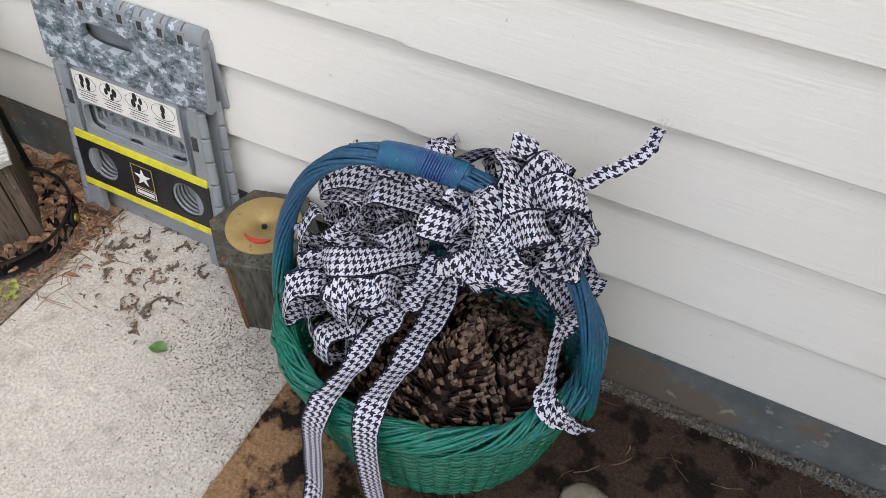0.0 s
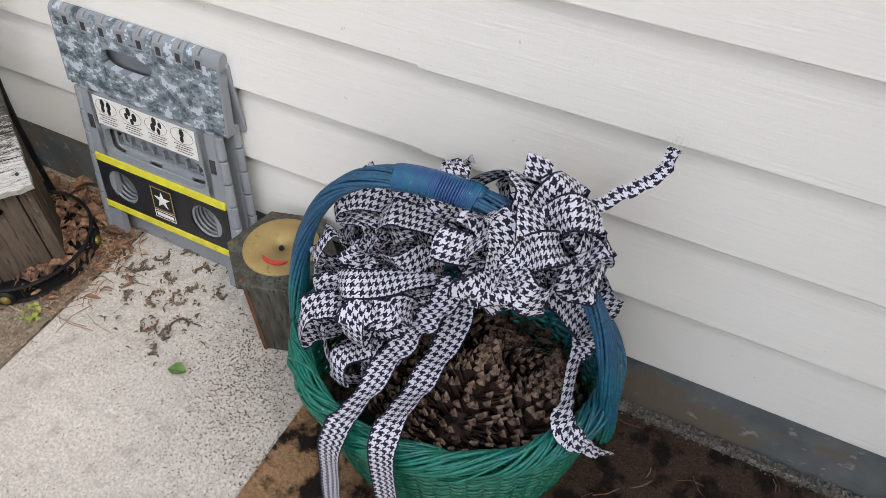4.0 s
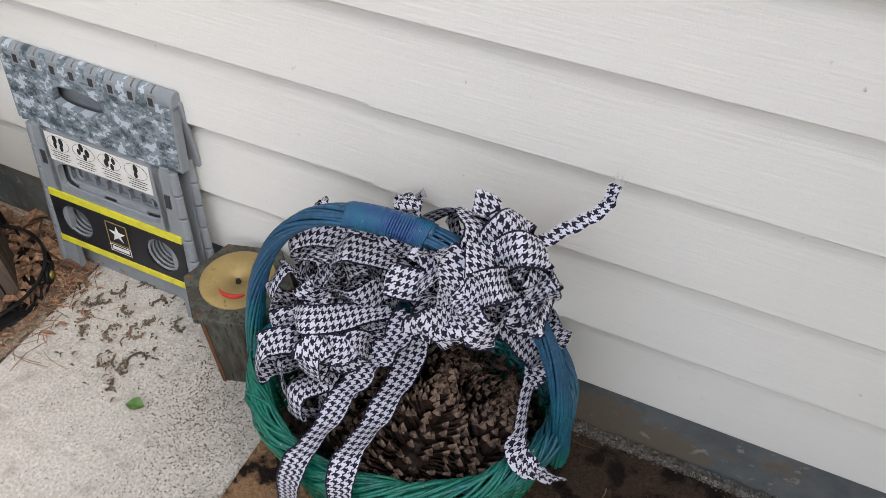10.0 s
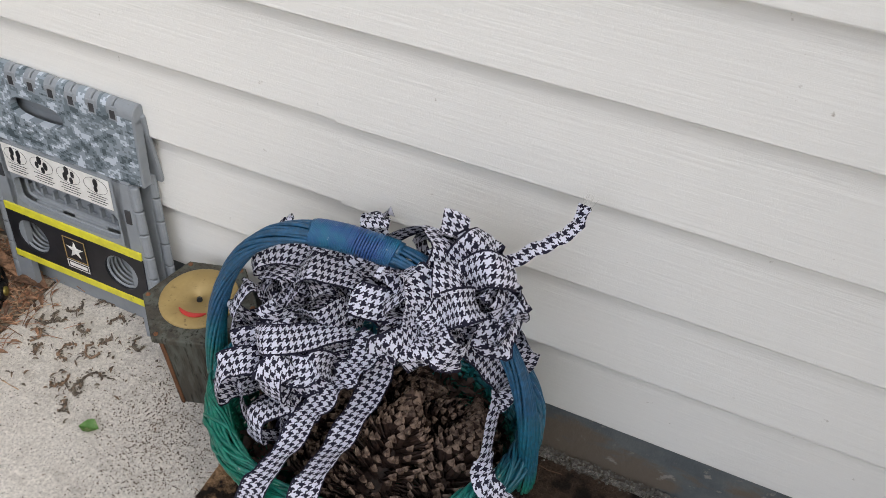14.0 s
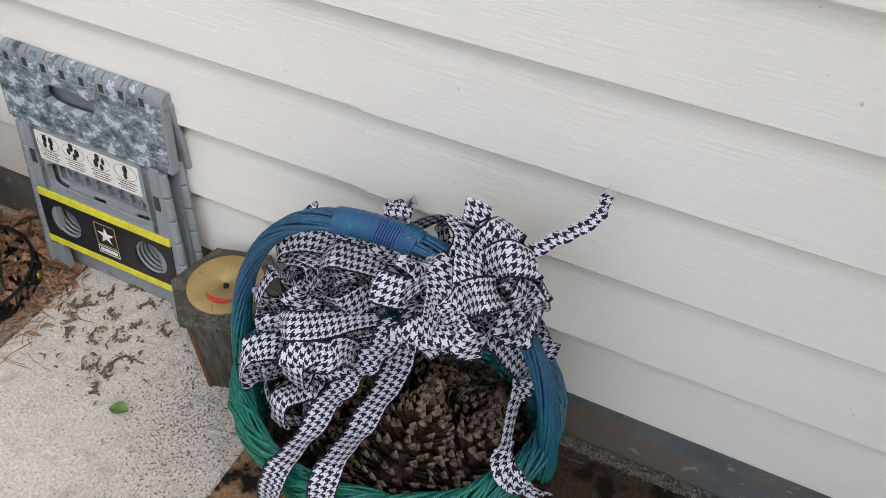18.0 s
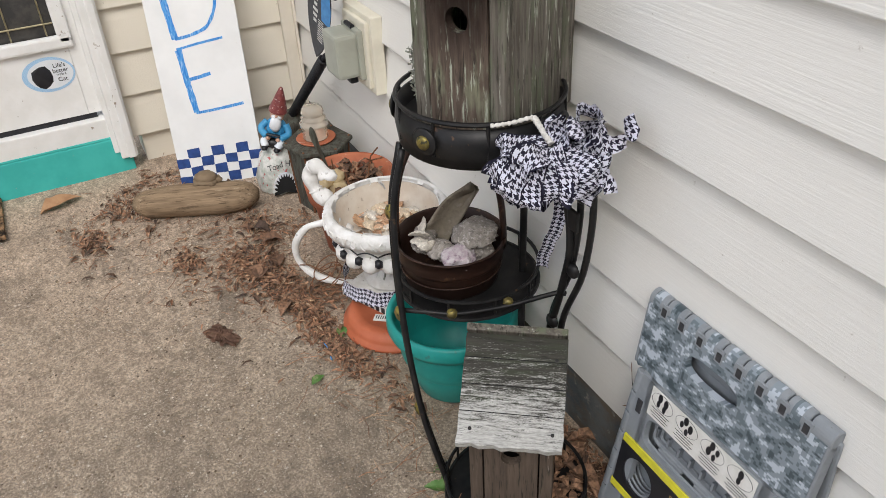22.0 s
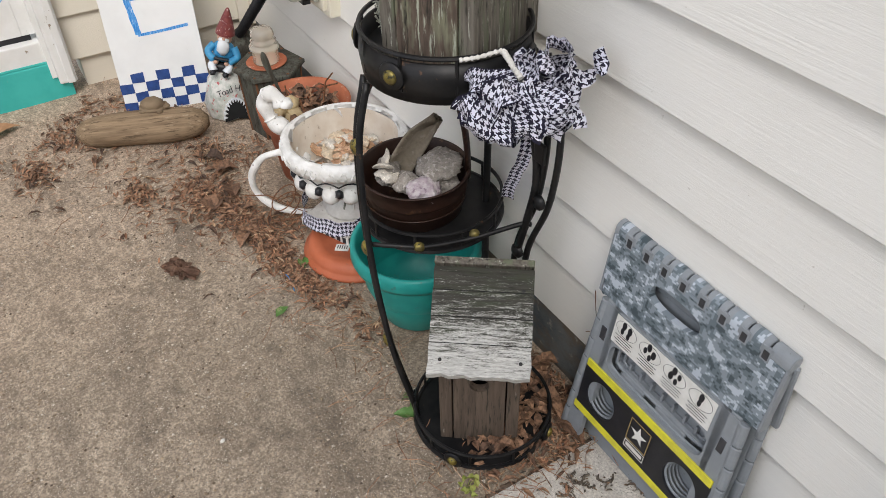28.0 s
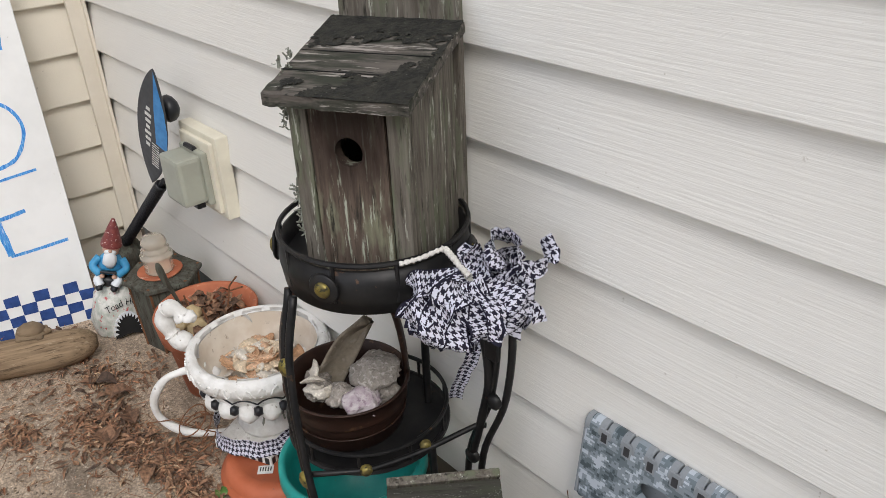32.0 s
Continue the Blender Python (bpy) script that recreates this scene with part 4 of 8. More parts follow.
            part("pocket_shade", box(B(), (s * x, 0.0000, z0 + 0.006), (0.010, 0.004, 0.024), None, 0.001), M_TAG, st, "dark block painting the shade of a hinge pocket")
    bm = B()
    box(bm, (0, 0.040, 0.15), (0.286, 0.010, 0.30), None, 0.004)
    part("rear_panel", bm, M_GREY_PLASTIC, st)
    # camouflage top half hanging in front
    bm = B()
    holed(bm, -0.150, 0.150, 0.296, 0.402, -0.018, 0.362, 0.046, 0.0170, 0.004, 0.018, 2.8, 48)
    bmesh.ops.bevel(bm, geom=[e for e in bm.edges if e.calc_length() > 0.02 and abs(e.verts[0].co.y - e.verts[1].co.y) < 1e-5 and (abs(abs(e.verts[0].co.x) - 0.15) < 1e-4 and abs(abs(e.verts[1].co.x) - 0.15) < 1e-4 or (e.verts[0].co.z < 0.2965 and e.verts[1].co.z < 0.2965))], offset=0.004, segments=2, affect="EDGES")
    hb = B()
    box(hb, (-0.018, 0.034, 0.362), (0.104, 0.004, 0.042))
    for q in range(5):
        lumpy(hb, (-0.05 + q * 0.016, 0.013, 0.378), (0.007, 0.004, 0.004), q, 0.1, 2, 1)
    part("slot_back", hb, M_GREY_PLASTIC, st, "grey inside of the hand slot")
    part("camouflage_top", bm, M_CAMO, st, "half of the seat in grey digital camouflage with a hand slot")
    bm = B()
    for s in (-1, 1):
        box(bm, (s * 0.1515, 0.015, 0.349), (0.005, 0.020, 0.104), None, 0.002)
    box(bm, (0, 0.016, 0.2975), (0.30, 0.016, 0.006), None, 0.002)
    part("top_rim", bm, M_GREY_PLASTIC, st)
    bm = B()
    box(bm, (0, 0, 0), (0.308, 0.010, 0.116), Matrix.Translation((0.004, 0.038, 0.348)) @ Matrix.Rotation(radians(13), 4, "X"), 0.004)
    part("rear_top", bm, M_GREY_PLASTIC, st, "rear half of the folded seat")
    for k in range(9):
        x = -0.138 + k * 0.0345
        bm = B()
        lathe(bm, [(0.0, -0.0160), (0.0138, -0.0160), (0.0155, -0.0146), (0.0155, 0.0146), (0.0138, 0.0160), (0.0, 0.0160)], 28, Matrix.Translation((x, 0.020, 0.406)) @ Matrix.Rotation(radians(90), 4, "Y"))
        part("seat_hinge", bm, M_GREY_PLASTIC, st)
        if k < 8:
            bm = B()
            box(bm, (x + 0.0170, 0.0068, 0.4030), (0.0150, 0.006, 0.021), None, 0.0015)
            slot = part("hinge_slot", bm, M_GREY_PLASTIC, st, "grey raised frame of a hinge slot")
            # dark block, not a recess: the hollow's shade is its colour
            part("slot_shade", box(B(), (x + 0.0170, 0.0046, 0.4020), (0.0088, 0.003, 0.0130), None, 0.001), M_TAG, slot, "dark block painting the shade of a hollow")
            part("camo_tongue", lathe(B(), [(0.0157, -0.0070), (0.0158, 0.0), (0.0157, 0.0070)], 20, Matrix.Translation((x, 0.020, 0.406)) @ Matrix.Rotation(radians(90), 4, "Y")), M_CAMO, st, "", True)
    for k in range(7):
        bm = B()
        x = -0.12 + k * 0.04
        lathe(bm, [(0.0, -0.008), (0.0048, -0.008), (0.0048, 0.008), (0.0, 0.008)], 10, Matrix.Translation((x, 0.008, 0.2945)) @ Matrix.Rotation(radians(90), 4, "Y"))
        part("lower_hinge", bm, M_GREY_PLASTIC, st)


build_stool()


# ---- old hexagonal wooden lantern boxes ----
def hex_pts(r, z, turn=0.0):
    return [(r * math.cos(math.pi * k / 3 + turn), r * math.sin(math.pi * k / 3 + turn), z) for k in range(6)]


def build_hex_box(name, m, label, turn, rt=0.087, rb=0.058, h=0.168, gold=True):
    th = thing(name, m, label, "wooden box")
    top, bot = hex_pts(rt * 0.86, h - 0.012, turn), hex_pts(rb, 0.0, turn)
    for k in range(6):
        j = (k + 1) % 6
        bm = B()
        a, b, c, d = (Vector(v) for v in (bot[k], bot[j], top[j], top[k]))
        nrm = (b - a).cross(d - a).normalized()
        q = [bm.verts.new(v - nrm * o) for o in (0.0, 0.008) for v in (a, b, c, d)]
        for f in ((0, 1, 2, 3), (7, 6, 5, 4), (0, 4, 5, 1), (1, 5, 6, 2), (2, 6, 7, 3), (3, 7, 4, 0)):
            bm.faces.new([q[i] for i in f])
        part("side_panel", bm, M_OLDBOX, th)
        part("corner_edge", tube(B(), [Vector(bot[k]), Vector(top[k])], 0.0034, 6), M_OLDEDGE, th, "worn rust-brown edge")
    bm = B()
    vs = [[bm.verts.new(p) for p in hex_pts(r, z, turn)] for r, z in ((rt * 0.95, h - 0.014), (rt, h - 0.010), (rt, h - 0.002), (rt * 0.975, h))]
    for a, b in zip(vs, vs[1:]):
        for k in range(6):
            bm.faces.new((a[k], a[(k + 1) % 6], b[(k + 1) % 6], b[k]))
    bm.faces.new(vs[0][::-1])
    bm.faces.new(vs[-1])
    part("lid", bm, M_OLDBOX, th, "dark stained wooden lid")
    for k in range(6):
        p = hex_pts(rt * 0.9, h, turn)[k]
        part("nail_head", lumpy(B(), p, (0.0042, 0.0042, 0.003), k, 0.2, 2, 1), M_OLDEDGE, th)
    if gold:
        bm = B()
        lathe(bm, [(0.004, 0.0), (0.004, 0.0022), (0.0555, 0.0030), (0.057, 0.0022), (0.057, 0.0)], 48, Matrix.Translation((-0.004, 0.004, h)))
        part("gold_disc", bm, M_GOLD, th, "round gold painted lid disc with a hole", True)
        # black plug for the shade in the disc's hole
        part("hole_shade", lathe(B(), [(0, 0.0), (0.0042, 0.0), (0.0042, 0.0034), (0, 0.0034)], 16, Matrix.Translation((0, 0, h))), M_DARK, th)
        bm = B()
        arc = [(0.030 * math.cos(a), 0.030 * math.sin(a), h + 0.0042) for a in [radians(-125 + 11 * k) for k in range(9)]]
        tube(bm, arc, [0.0008, 0.0020, 0.0030, 0.0034, 0.0036, 0.0036, 0.0032, 0.0024, 0.0010], 8)
        part("painted_curve", bm, M_RED, th, "red painted curve")
    return th


build_hex_box("lantern_box", pose(2.070, -0.086, 0.0, 0, 0, 0), "old hexagonal wooden box with a gold disc lid", radians(16), 0.087, 0.071, 0.173)


# ---- plant stand of black iron with three round tiers ----
CX, CY = 1.385, -0.138
LX, LY = 1.556, -0.180


def build_stand():
    sd = thing("plant_stand", pose(0, 0, 0), "black iron plant stand with three round tiers and brass studs", "plant stand")
    for name, cx, cy, z, r, hh in (("upper_tier", CX, CY, 0.628, 0.118, 0.048), ("middle_tier", 1.312, -0.130, 0.286, 0.120, 0.012), ("lower_tier", LX, LY, 0.006, 0.114, 0.014)):
        bm = B()
        lathe(bm, [(0.0, 0.0), (r - 0.004, 0.0), (r, 0.003), (r, 0.006), (0.0, 0.006)], 48, Matrix.Translation((cx, cy, z)))
        tier = part(name, bm, M_METAL, sd, "round black metal shelf")
        if name == "upper_tier":
            bm = B()
            lathe(bm, [(r - 0.004, -0.025), (r + 0.004, -0.025), (r + 0.008, 0.008), (r + 0.004, 0.034), (r, 0.034), (r - 0.004, -0.025)], 56, Matrix.Translation((cx, cy, z)))
            part("band", bm, M_METAL, tier, "broad black metal band", True)
            part("rail", tube(B(), ring_pts(cx, cy, z + 0.043, r + 0.005, 56), 0.0035, 6, True), M_METAL, tier)
            for k in range(10):
                a = 2 * math.pi * k / 10 + 0.2
                x, y = cx + (r + 0.005) * math.cos(a), cy + (r + 0.005) * math.sin(a)
                part("baluster", tube(B(), [(x, y, z - 0.01), (x, y, z + 0.043)], 0.0028, 6), M_METAL, tier)
        else:
            rz = 0.038 if name == "middle_tier" else 0.034
            part("rail", tube(B(), ring_pts(cx, cy, z + rz, r + 0.004, 56), 0.0034, 6, True), M_METAL, tier)
            part("lower_rail", tube(B(), ring_pts(cx, cy, z + 0.004, r + 0.004, 56), 0.0045, 6, True), M_METAL, tier)
            for k in range(10):
                a = 2 * math.pi * k / 10 + 0.5
                x, y = cx + (r + 0.004) * math.cos(a), cy + (r + 0.004) * math.sin(a)
                part("baluster", tube(B(), [(x, y, z), (x, y, z + rz)], 0.0026, 6), M_METAL, tier)
        for a in ((-1.14, 0.55, 2.4, 4.0) if name == "upper_tier" else (-0.99, 0.55, 2.4, 4.0)) if name != "middle_tier" else ():
            rr = r + (0.011 if name == "upper_tier" else 0.008)
            zz = z + (0.012 if name == "upper_tier" else 0.018)
            mm = Matrix.Translation((cx + rr * math.cos(a), cy + rr * math.sin(a), zz)) @ Matrix.Rotation(a, 4, "Z") @ Matrix.Rotation(radians(90), 4, "Y")
            big = 1.0 if name == "upper_tier" else 0.8
            part("stud_plate", lathe(B(), [(0, 0), (0.021 * big, 0), (0.019 * big, 0.003), (0, 0.004)], 20, mm), M_METAL, tier, "", True)
            part("stud", lathe(B(), [(0.0105 * big, 0.003), (0.0105 * big, 0.006), (0.007 * big, 0.0085), (0, 0.009)], 16, mm), M_BRASS, tier, "round brass stud", True)
    # bowed pairs of legs
    for s, pts in ((-1, [(1.347, -0.254, 0.60), (1.356, -0.280, 0.50), (1.385, -0.292, 0.33), (1.432, -0.292, 0.16), (1.474, -0.276, 0.03), (1.478, -0.272, 0.0)]),
                   (1, [(1.478, -0.050, 0.64), (1.520, -0.050, 0.54), (1.508, -0.050, 0.40), (1.462, -0.052, 0.27), (1.455, -0.055, 0.12), (1.46, -0.055, 0.0)])):
        for off in (0.0, 0.022):
            q = [Vector(p) + Vector((off, -0.3 * off * -s, 0.0)) for p in pts]
            part("leg", tube(B(), smooth_line(q, 6), 0.0055, 8), M_METAL, sd, "bowed black iron leg", True)
        for z, x, y in ((pts[2][2], pts[2][0], pts[2][1]), (pts[3][2], pts[3][0], pts[3][1]), (pts[1][2], pts[1][0], pts[1][1])):
            mm = Matrix.Translation((x + 0.011, y - 0.006, z)) @ Matrix.Rotation(radians(90), 4, "X")
            part("leg_stud", lathe(B(), [(0.013, -0.003), (0.013, 0.003), (0.008, 0.007), (0, 0.008)], 14, mm), M_BRASS if s < 0 else M_METAL, sd, "", True)
    for q in ([(1.36, -0.05, 0.60), (1.345, -0.035, 0.45), (1.35, -0.04, 0.30), (1.38, -0.06, 0.15), (1.40, -0.07, 0.0)], [(1.455, -0.070, 0.602), (1.498, -0.060, 0.52), (1.512, -0.058, 0.44), (1.495, -0.056, 0.36), (1.475, -0.058, 0.28)]):
        part("rear_leg", tube(B(), smooth_line(q, 6), 0.0065, 8), M_METAL, sd, "", True)
    part("leg_plate", box(B(), (1.524, -0.064, 0.497), (0.024, 0.006, 0.034), None, 0.002), M_METAL, sd, "small black plate joining two leg bars")
    bar = smooth_line([(1.392, -0.288, 0.330), (1.418, -0.255, 0.330), (1.440, -0.215, 0.326), (1.462, -0.140, 0.326), (1.484, -0.062, 0.336), (1.496, -0.050, 0.338)], 6)
    part("front_bar", tube(B(), bar, 0.0045, 6), M_METAL, sd, "thin bent iron bar", True)
    for p in ((1.440, -0.228, 0.331), (1.458, -0.135, 0.329)):
        mm = Matrix.Translation(p) @ Matrix.Rotation(radians(-28), 4, "Z") @ Matrix.Rotation(radians(90), 4, "Y")
        part("bar_stud", lathe(B(), [(0.0085, -0.003), (0.0085, 0.003), (0.006, 0.0065), (0, 0.007)], 16, mm), M_BRASS, sd, "round brass stud", True)
    return sd


build_stand()


# ---- weathered birdhouses ----
def build_birdhouse(name, m, label, w, d, hf, hb, over, mats, hole, slab=0.016, post=True, rw=None):
    """A box of boards facing -y with a roof that falls to the front; rw is the roof's width."""
    bh = thing(name, m, label, "birdhouse", "weathered birdhouses")
    side_m, front_m, roof_m = mats
    rw = rw or w * 1.22
    fw = w * 0.64
    bm = B()
    holed(bm, -fw / 2, fw / 2, 0.0, hf - 0.004, 0.0, hole[0], hole[1], hole[1], -d / 2 - 0.004, -d / 2 + 0.012, 2.0, 28)
    part("front_board", bm, front_m, bh, "brown front board with a round hole")
    for s in (-1, 1):
        bm = B()
        box(bm, (s * (fw / 2 + (w - fw) / 4 + 0.001), -d / 2 + 0.004, hf / 2), ((w - fw) / 2 - 0.003, 0.016, hf), None, 0.002)
        part("front_edge_board", bm, side_m, bh)
        n = 2
        for k in range(n):
            y0, y1 = -d / 2 + 0.013 + (d - 0.026) * k / n, -d / 2 + 0.013 + (d - 0.026) * (k + 1) / n - 0.0015
            z0, z1 = hf + (hb - hf) * (y0 + d / 2) / d, hf + (hb - hf) * (y1 + d / 2) / d
            bm = B()
            q = [bm.verts.new((s * xx, yy, zz)) for xx in (w / 2 + 0.0005 * k, w / 2 - 0.014) for yy, zz in ((y0, 0.0), (y1, 0.0), (y1, z1), (y0, z0))]
            for f in ((0, 1, 2, 3), (7, 6, 5, 4), (0, 4, 5, 1), (1, 5, 6, 2), (2, 6, 7, 3), (3, 7, 4, 0)):
                bm.faces.new([q[i] for i in f])
            bmesh.ops.recalc_face_normals(bm, faces=bm.faces)
            part("side_board", bm, side_m, bh)
    bm = B()
    box(bm, (0, d / 2 + 0.003, (hb + (0.040 if post else -0.01)) / 2), (w * 1.09 if post else w, 0.018, hb + (0.040 if post else -0.01)), None, 0.002)
    part("back_board", bm, side_m, bh, "tall weathered back board")
    bm = B()
    box(bm, (0, 0, 0.008), (w - 0.03, d - 0.02, 0.014))
    part("floor_board", bm, side_m, bh)
    # black board behind the hole paints the dark inside
    bm = B()
    box(bm, (0, 0.01, hf * 0.5), (w - 0.045, 0.006, hf * 0.8))
    part("inner_shade", bm, M_DARK, bh)
    # roof
    run = d + over
    ang = math.atan2(hb - hf, d)
    L = run / math.cos(ang)
    bm = B()
    nx, ny = 14, 16
    rng = random.Random(len(name))
    for top in (0, 1):
        vs = []
        for j in range(ny + 1):
            row = []
            for i in range(nx + 1):
                x, y = -rw / 2 + rw * i / nx, -L + L * j / ny
                z = (slab if top else 0.0) + (0.0012 * noise.noise((x * 30, y * 160, 2)) if top else 0)
                if j == 0:
                    y += 0.004 * noise.noise((x * 60, 1, 3)) + (0.003 if top else 0)
                if i in (0, nx):
                    x += 0.002 * noise.noise((y * 50, 5, i))
                row.append(bm.verts.new((x, y, z)))
            vs.append(row)
        for j in range(ny):
            for i in range(nx):
                q = (vs[j][i], vs[j][i + 1], vs[j + 1][i + 1], vs[j + 1][i])
                bm.faces.new(q if top else q[::-1])
    bmesh.ops.bridge_loops(bm, edges=[e for e in bm.edges if e.is_boundary])
    bmesh.ops.recalc_face_normals(bm, faces=bm.faces)
    rf = part("roof", bm, roof_m, bh, "cracked weathered roof board")
    rf.matrix_local = Matrix.Translation((0, d / 2 - 0.006, hb + 0.001)) @ Matrix.Rotation(ang, 4, "X")
    for k in range(3):
        bm = B()
        y = -L * (0.22 + 0.24 * k)
        tube(bm, [(-rw / 2 + rw * i / 10, y + 0.002 * noise.noise((i, k, 1)), slab + 0.0004) for i in range(11)], 0.0008, 4)
        part("crack", bm, M_DARK, rf)
    if not post:
        bm = B()
        box(bm, (0, 0.006, 0.012), (rw * 0.99, 0.012, 0.036), None, 0.002)
        part("ridge_strip", bm, M_BH_DARK, rf, "mossy ridge strip")
    for x, y in ((-rw * 0.38, -L * 0.85), (rw * 0.4, -L * 0.85), (rw * 0.4, -L * 0.2)):
        part("nail", lathe(B(), [(0.003, 0), (0.003, 0.001), (0, 0.0015)], 8, Matrix.Translation((x, y, slab))), M_METAL, rf)
    return bh


def scorched(mat, centre, near, far):
    """A scorched, wet-dark stain round the entrance hole, ragged at its rim."""
    nt = mat.node_tree
    b = nt.nodes["Principled BSDF"]
    old = b.inputs["Base Color"].links[0].from_socket
    co = nt.nodes.new("ShaderNodeTexCoord").outputs["Object"]
    d = nt.nodes.new("ShaderNodeVectorMath")
    d.operation = "DISTANCE"
    d.inputs[1].default_value = centre
    nt.links.new(co, d.inputs[0])
    _, raw = noise_fac(nt, co, 45, (1, 1, 0.4), 0, 1, 5)
    add = nt.nodes.new("ShaderNodeMath")
    add.operation = "MULTIPLY_ADD"
    nt.links.new(raw, add.inputs[0])
    add.inputs[1].default_value = 0.045
    nt.links.new(d.outputs["Value"], add.inputs[2])
    r = nt.nodes.new("ShaderNodeMapRange")
    r.inputs[1].default_value, r.inputs[2].default_value = near + 0.022, far + 0.022
    r.inputs[3].default_value, r.inputs[4].default_value = 0.93, 0.0
    nt.links.new(add.outputs[0], r.inputs[0])
    nt.links.new(mix_rgb(nt, r.outputs[0], old, (0.022, 0.013, 0.010)), b.inputs["Base Color"])


scorched(M_BH_BROWN, (0.0, -0.085, 0.190), 0.030, 0.085)
M_MOSS = grime_mat("black_moss", (0.012, 0.012, 0.010), (0.028, 0.027, 0.021), 90, (0.12, 0.12, 0.10), 260, 0.66, 0.72, rough=0.95, bump=0.9, dist=0.003)


def moss_crust(roof, rw, L, slab, seed, low):
    """Black moss grown over the upper roof and the front edge, with a ragged outline."""
    bm = B()
    n = 60
    vs = {}

    def at(i, j):
        if (i, j) not in vs:
            x, y = -rw / 2 + rw * i / n, -L + L * j / n
            vs[i, j] = bm.verts.new((x, y, slab + 0.0014 + 0.0018 * abs(noise.noise((x * 160, y * 160, seed)))))
        return vs[i, j]

    for i in range(n):
        for j in range(n):
            u, f = i / n, j / n
            grow = max((f - 0.66) * 3.0, (0.20 - f) * 2.2 + (u - 0.5) * 1.2, (u - 0.86) * 4) + 0.75 * noise.noise((u * 4, f * 6, seed)) + 0.45 * noise.noise((u * 14, f * 17, seed + 3))
            if grow > low:
                bm.faces.new((at(i, j), at(i + 1, j), at(i + 1, j + 1), at(i, j + 1)))
    return part("moss_crust", bm, M_MOSS, roof, "black moss crust")


def lichen_tufts(bh, spots, seed):
    rng = random.Random(seed)
    for x, y, z in spots:
        bm = B()
        for k in range(11):
            p = Vector((x, y, z)) + Vector((rng.gauss(0, 0.002), rng.gauss(0, 0.002), rng.gauss(0, 0.006)))
            e = p + Vector((rng.gauss(-0.001, 0.003), rng.gauss(-0.002, 0.003), rng.gauss(0, 0.004)))
            tube(bm, [p, p.lerp(e, 0.5) + Vector((0, 0, rng.gauss(0, 0.003))), e], rng.uniform(0.0006, 0.0016), 4)
        part("lichen_tuft", bm, M_LICHEN, bh, "pale grey lichen tuft")


face_up = 28.6
upper_house = build_birdhouse("birdhouse", pose(1.3980, -0.125, 0.6335, 0, 0, face_up), "tall weathered grey birdhouse standing on the iron stand", 0.146, 0.164, 0.225, 0.262, 0.024, (M_BH_DARK, M_BH_BROWN, M_BH_ROOF), (0.163, 0.0175), 0.013, True, 0.176)
for ob in upper_house.children:
    if ob.name.startswith("roof"):
        moss_crust(ob, 0.176, 0.191, 0.013, 4, 0.06)
lichen_tufts(upper_house, [(-0.076, -0.080, 0.050 + 0.012 * k) for k in range(6)] + [(-0.076, -0.083, 0.196), (-0.083, -0.070, 0.252), (-0.083, -0.050, 0.257), (-0.076, -0.083, 0.204)], 8)
face_lo = math.degrees(math.atan2(0.80, 0.60))
build_birdhouse("birdhouse", pose(1.556, -0.183, 0.013, 0, 0, face_lo), "small birdhouse with flaking white roof on the lowest tier", 0.132, 0.116, 0.212, 0.288, 0.030, (M_BH_FADED, M_BH_FADED, M_BH_ROOF_W), (0.142, 0.016), 0.013, False, 0.158)


# ---- painted wicker basket with bows and pine cones ----
BK = (2.394, -0.158)
BT = 0.305
RIM_A, RIM_B, RIM_Z = 0.194, 0.154, 0.236


def rim_shape(t, qa, qb, z):
    """The basket's oval, a little fuller and lower on the side away from the wall."""
    front = max(0.0, -math.sin(t)) * min(1.0, z / RIM_Z)
    return Vector((RIM_A * qa * math.cos(t), RIM_B * qb * math.sin(t) * (1 + 0.03 * front), z - 0.004 * front))


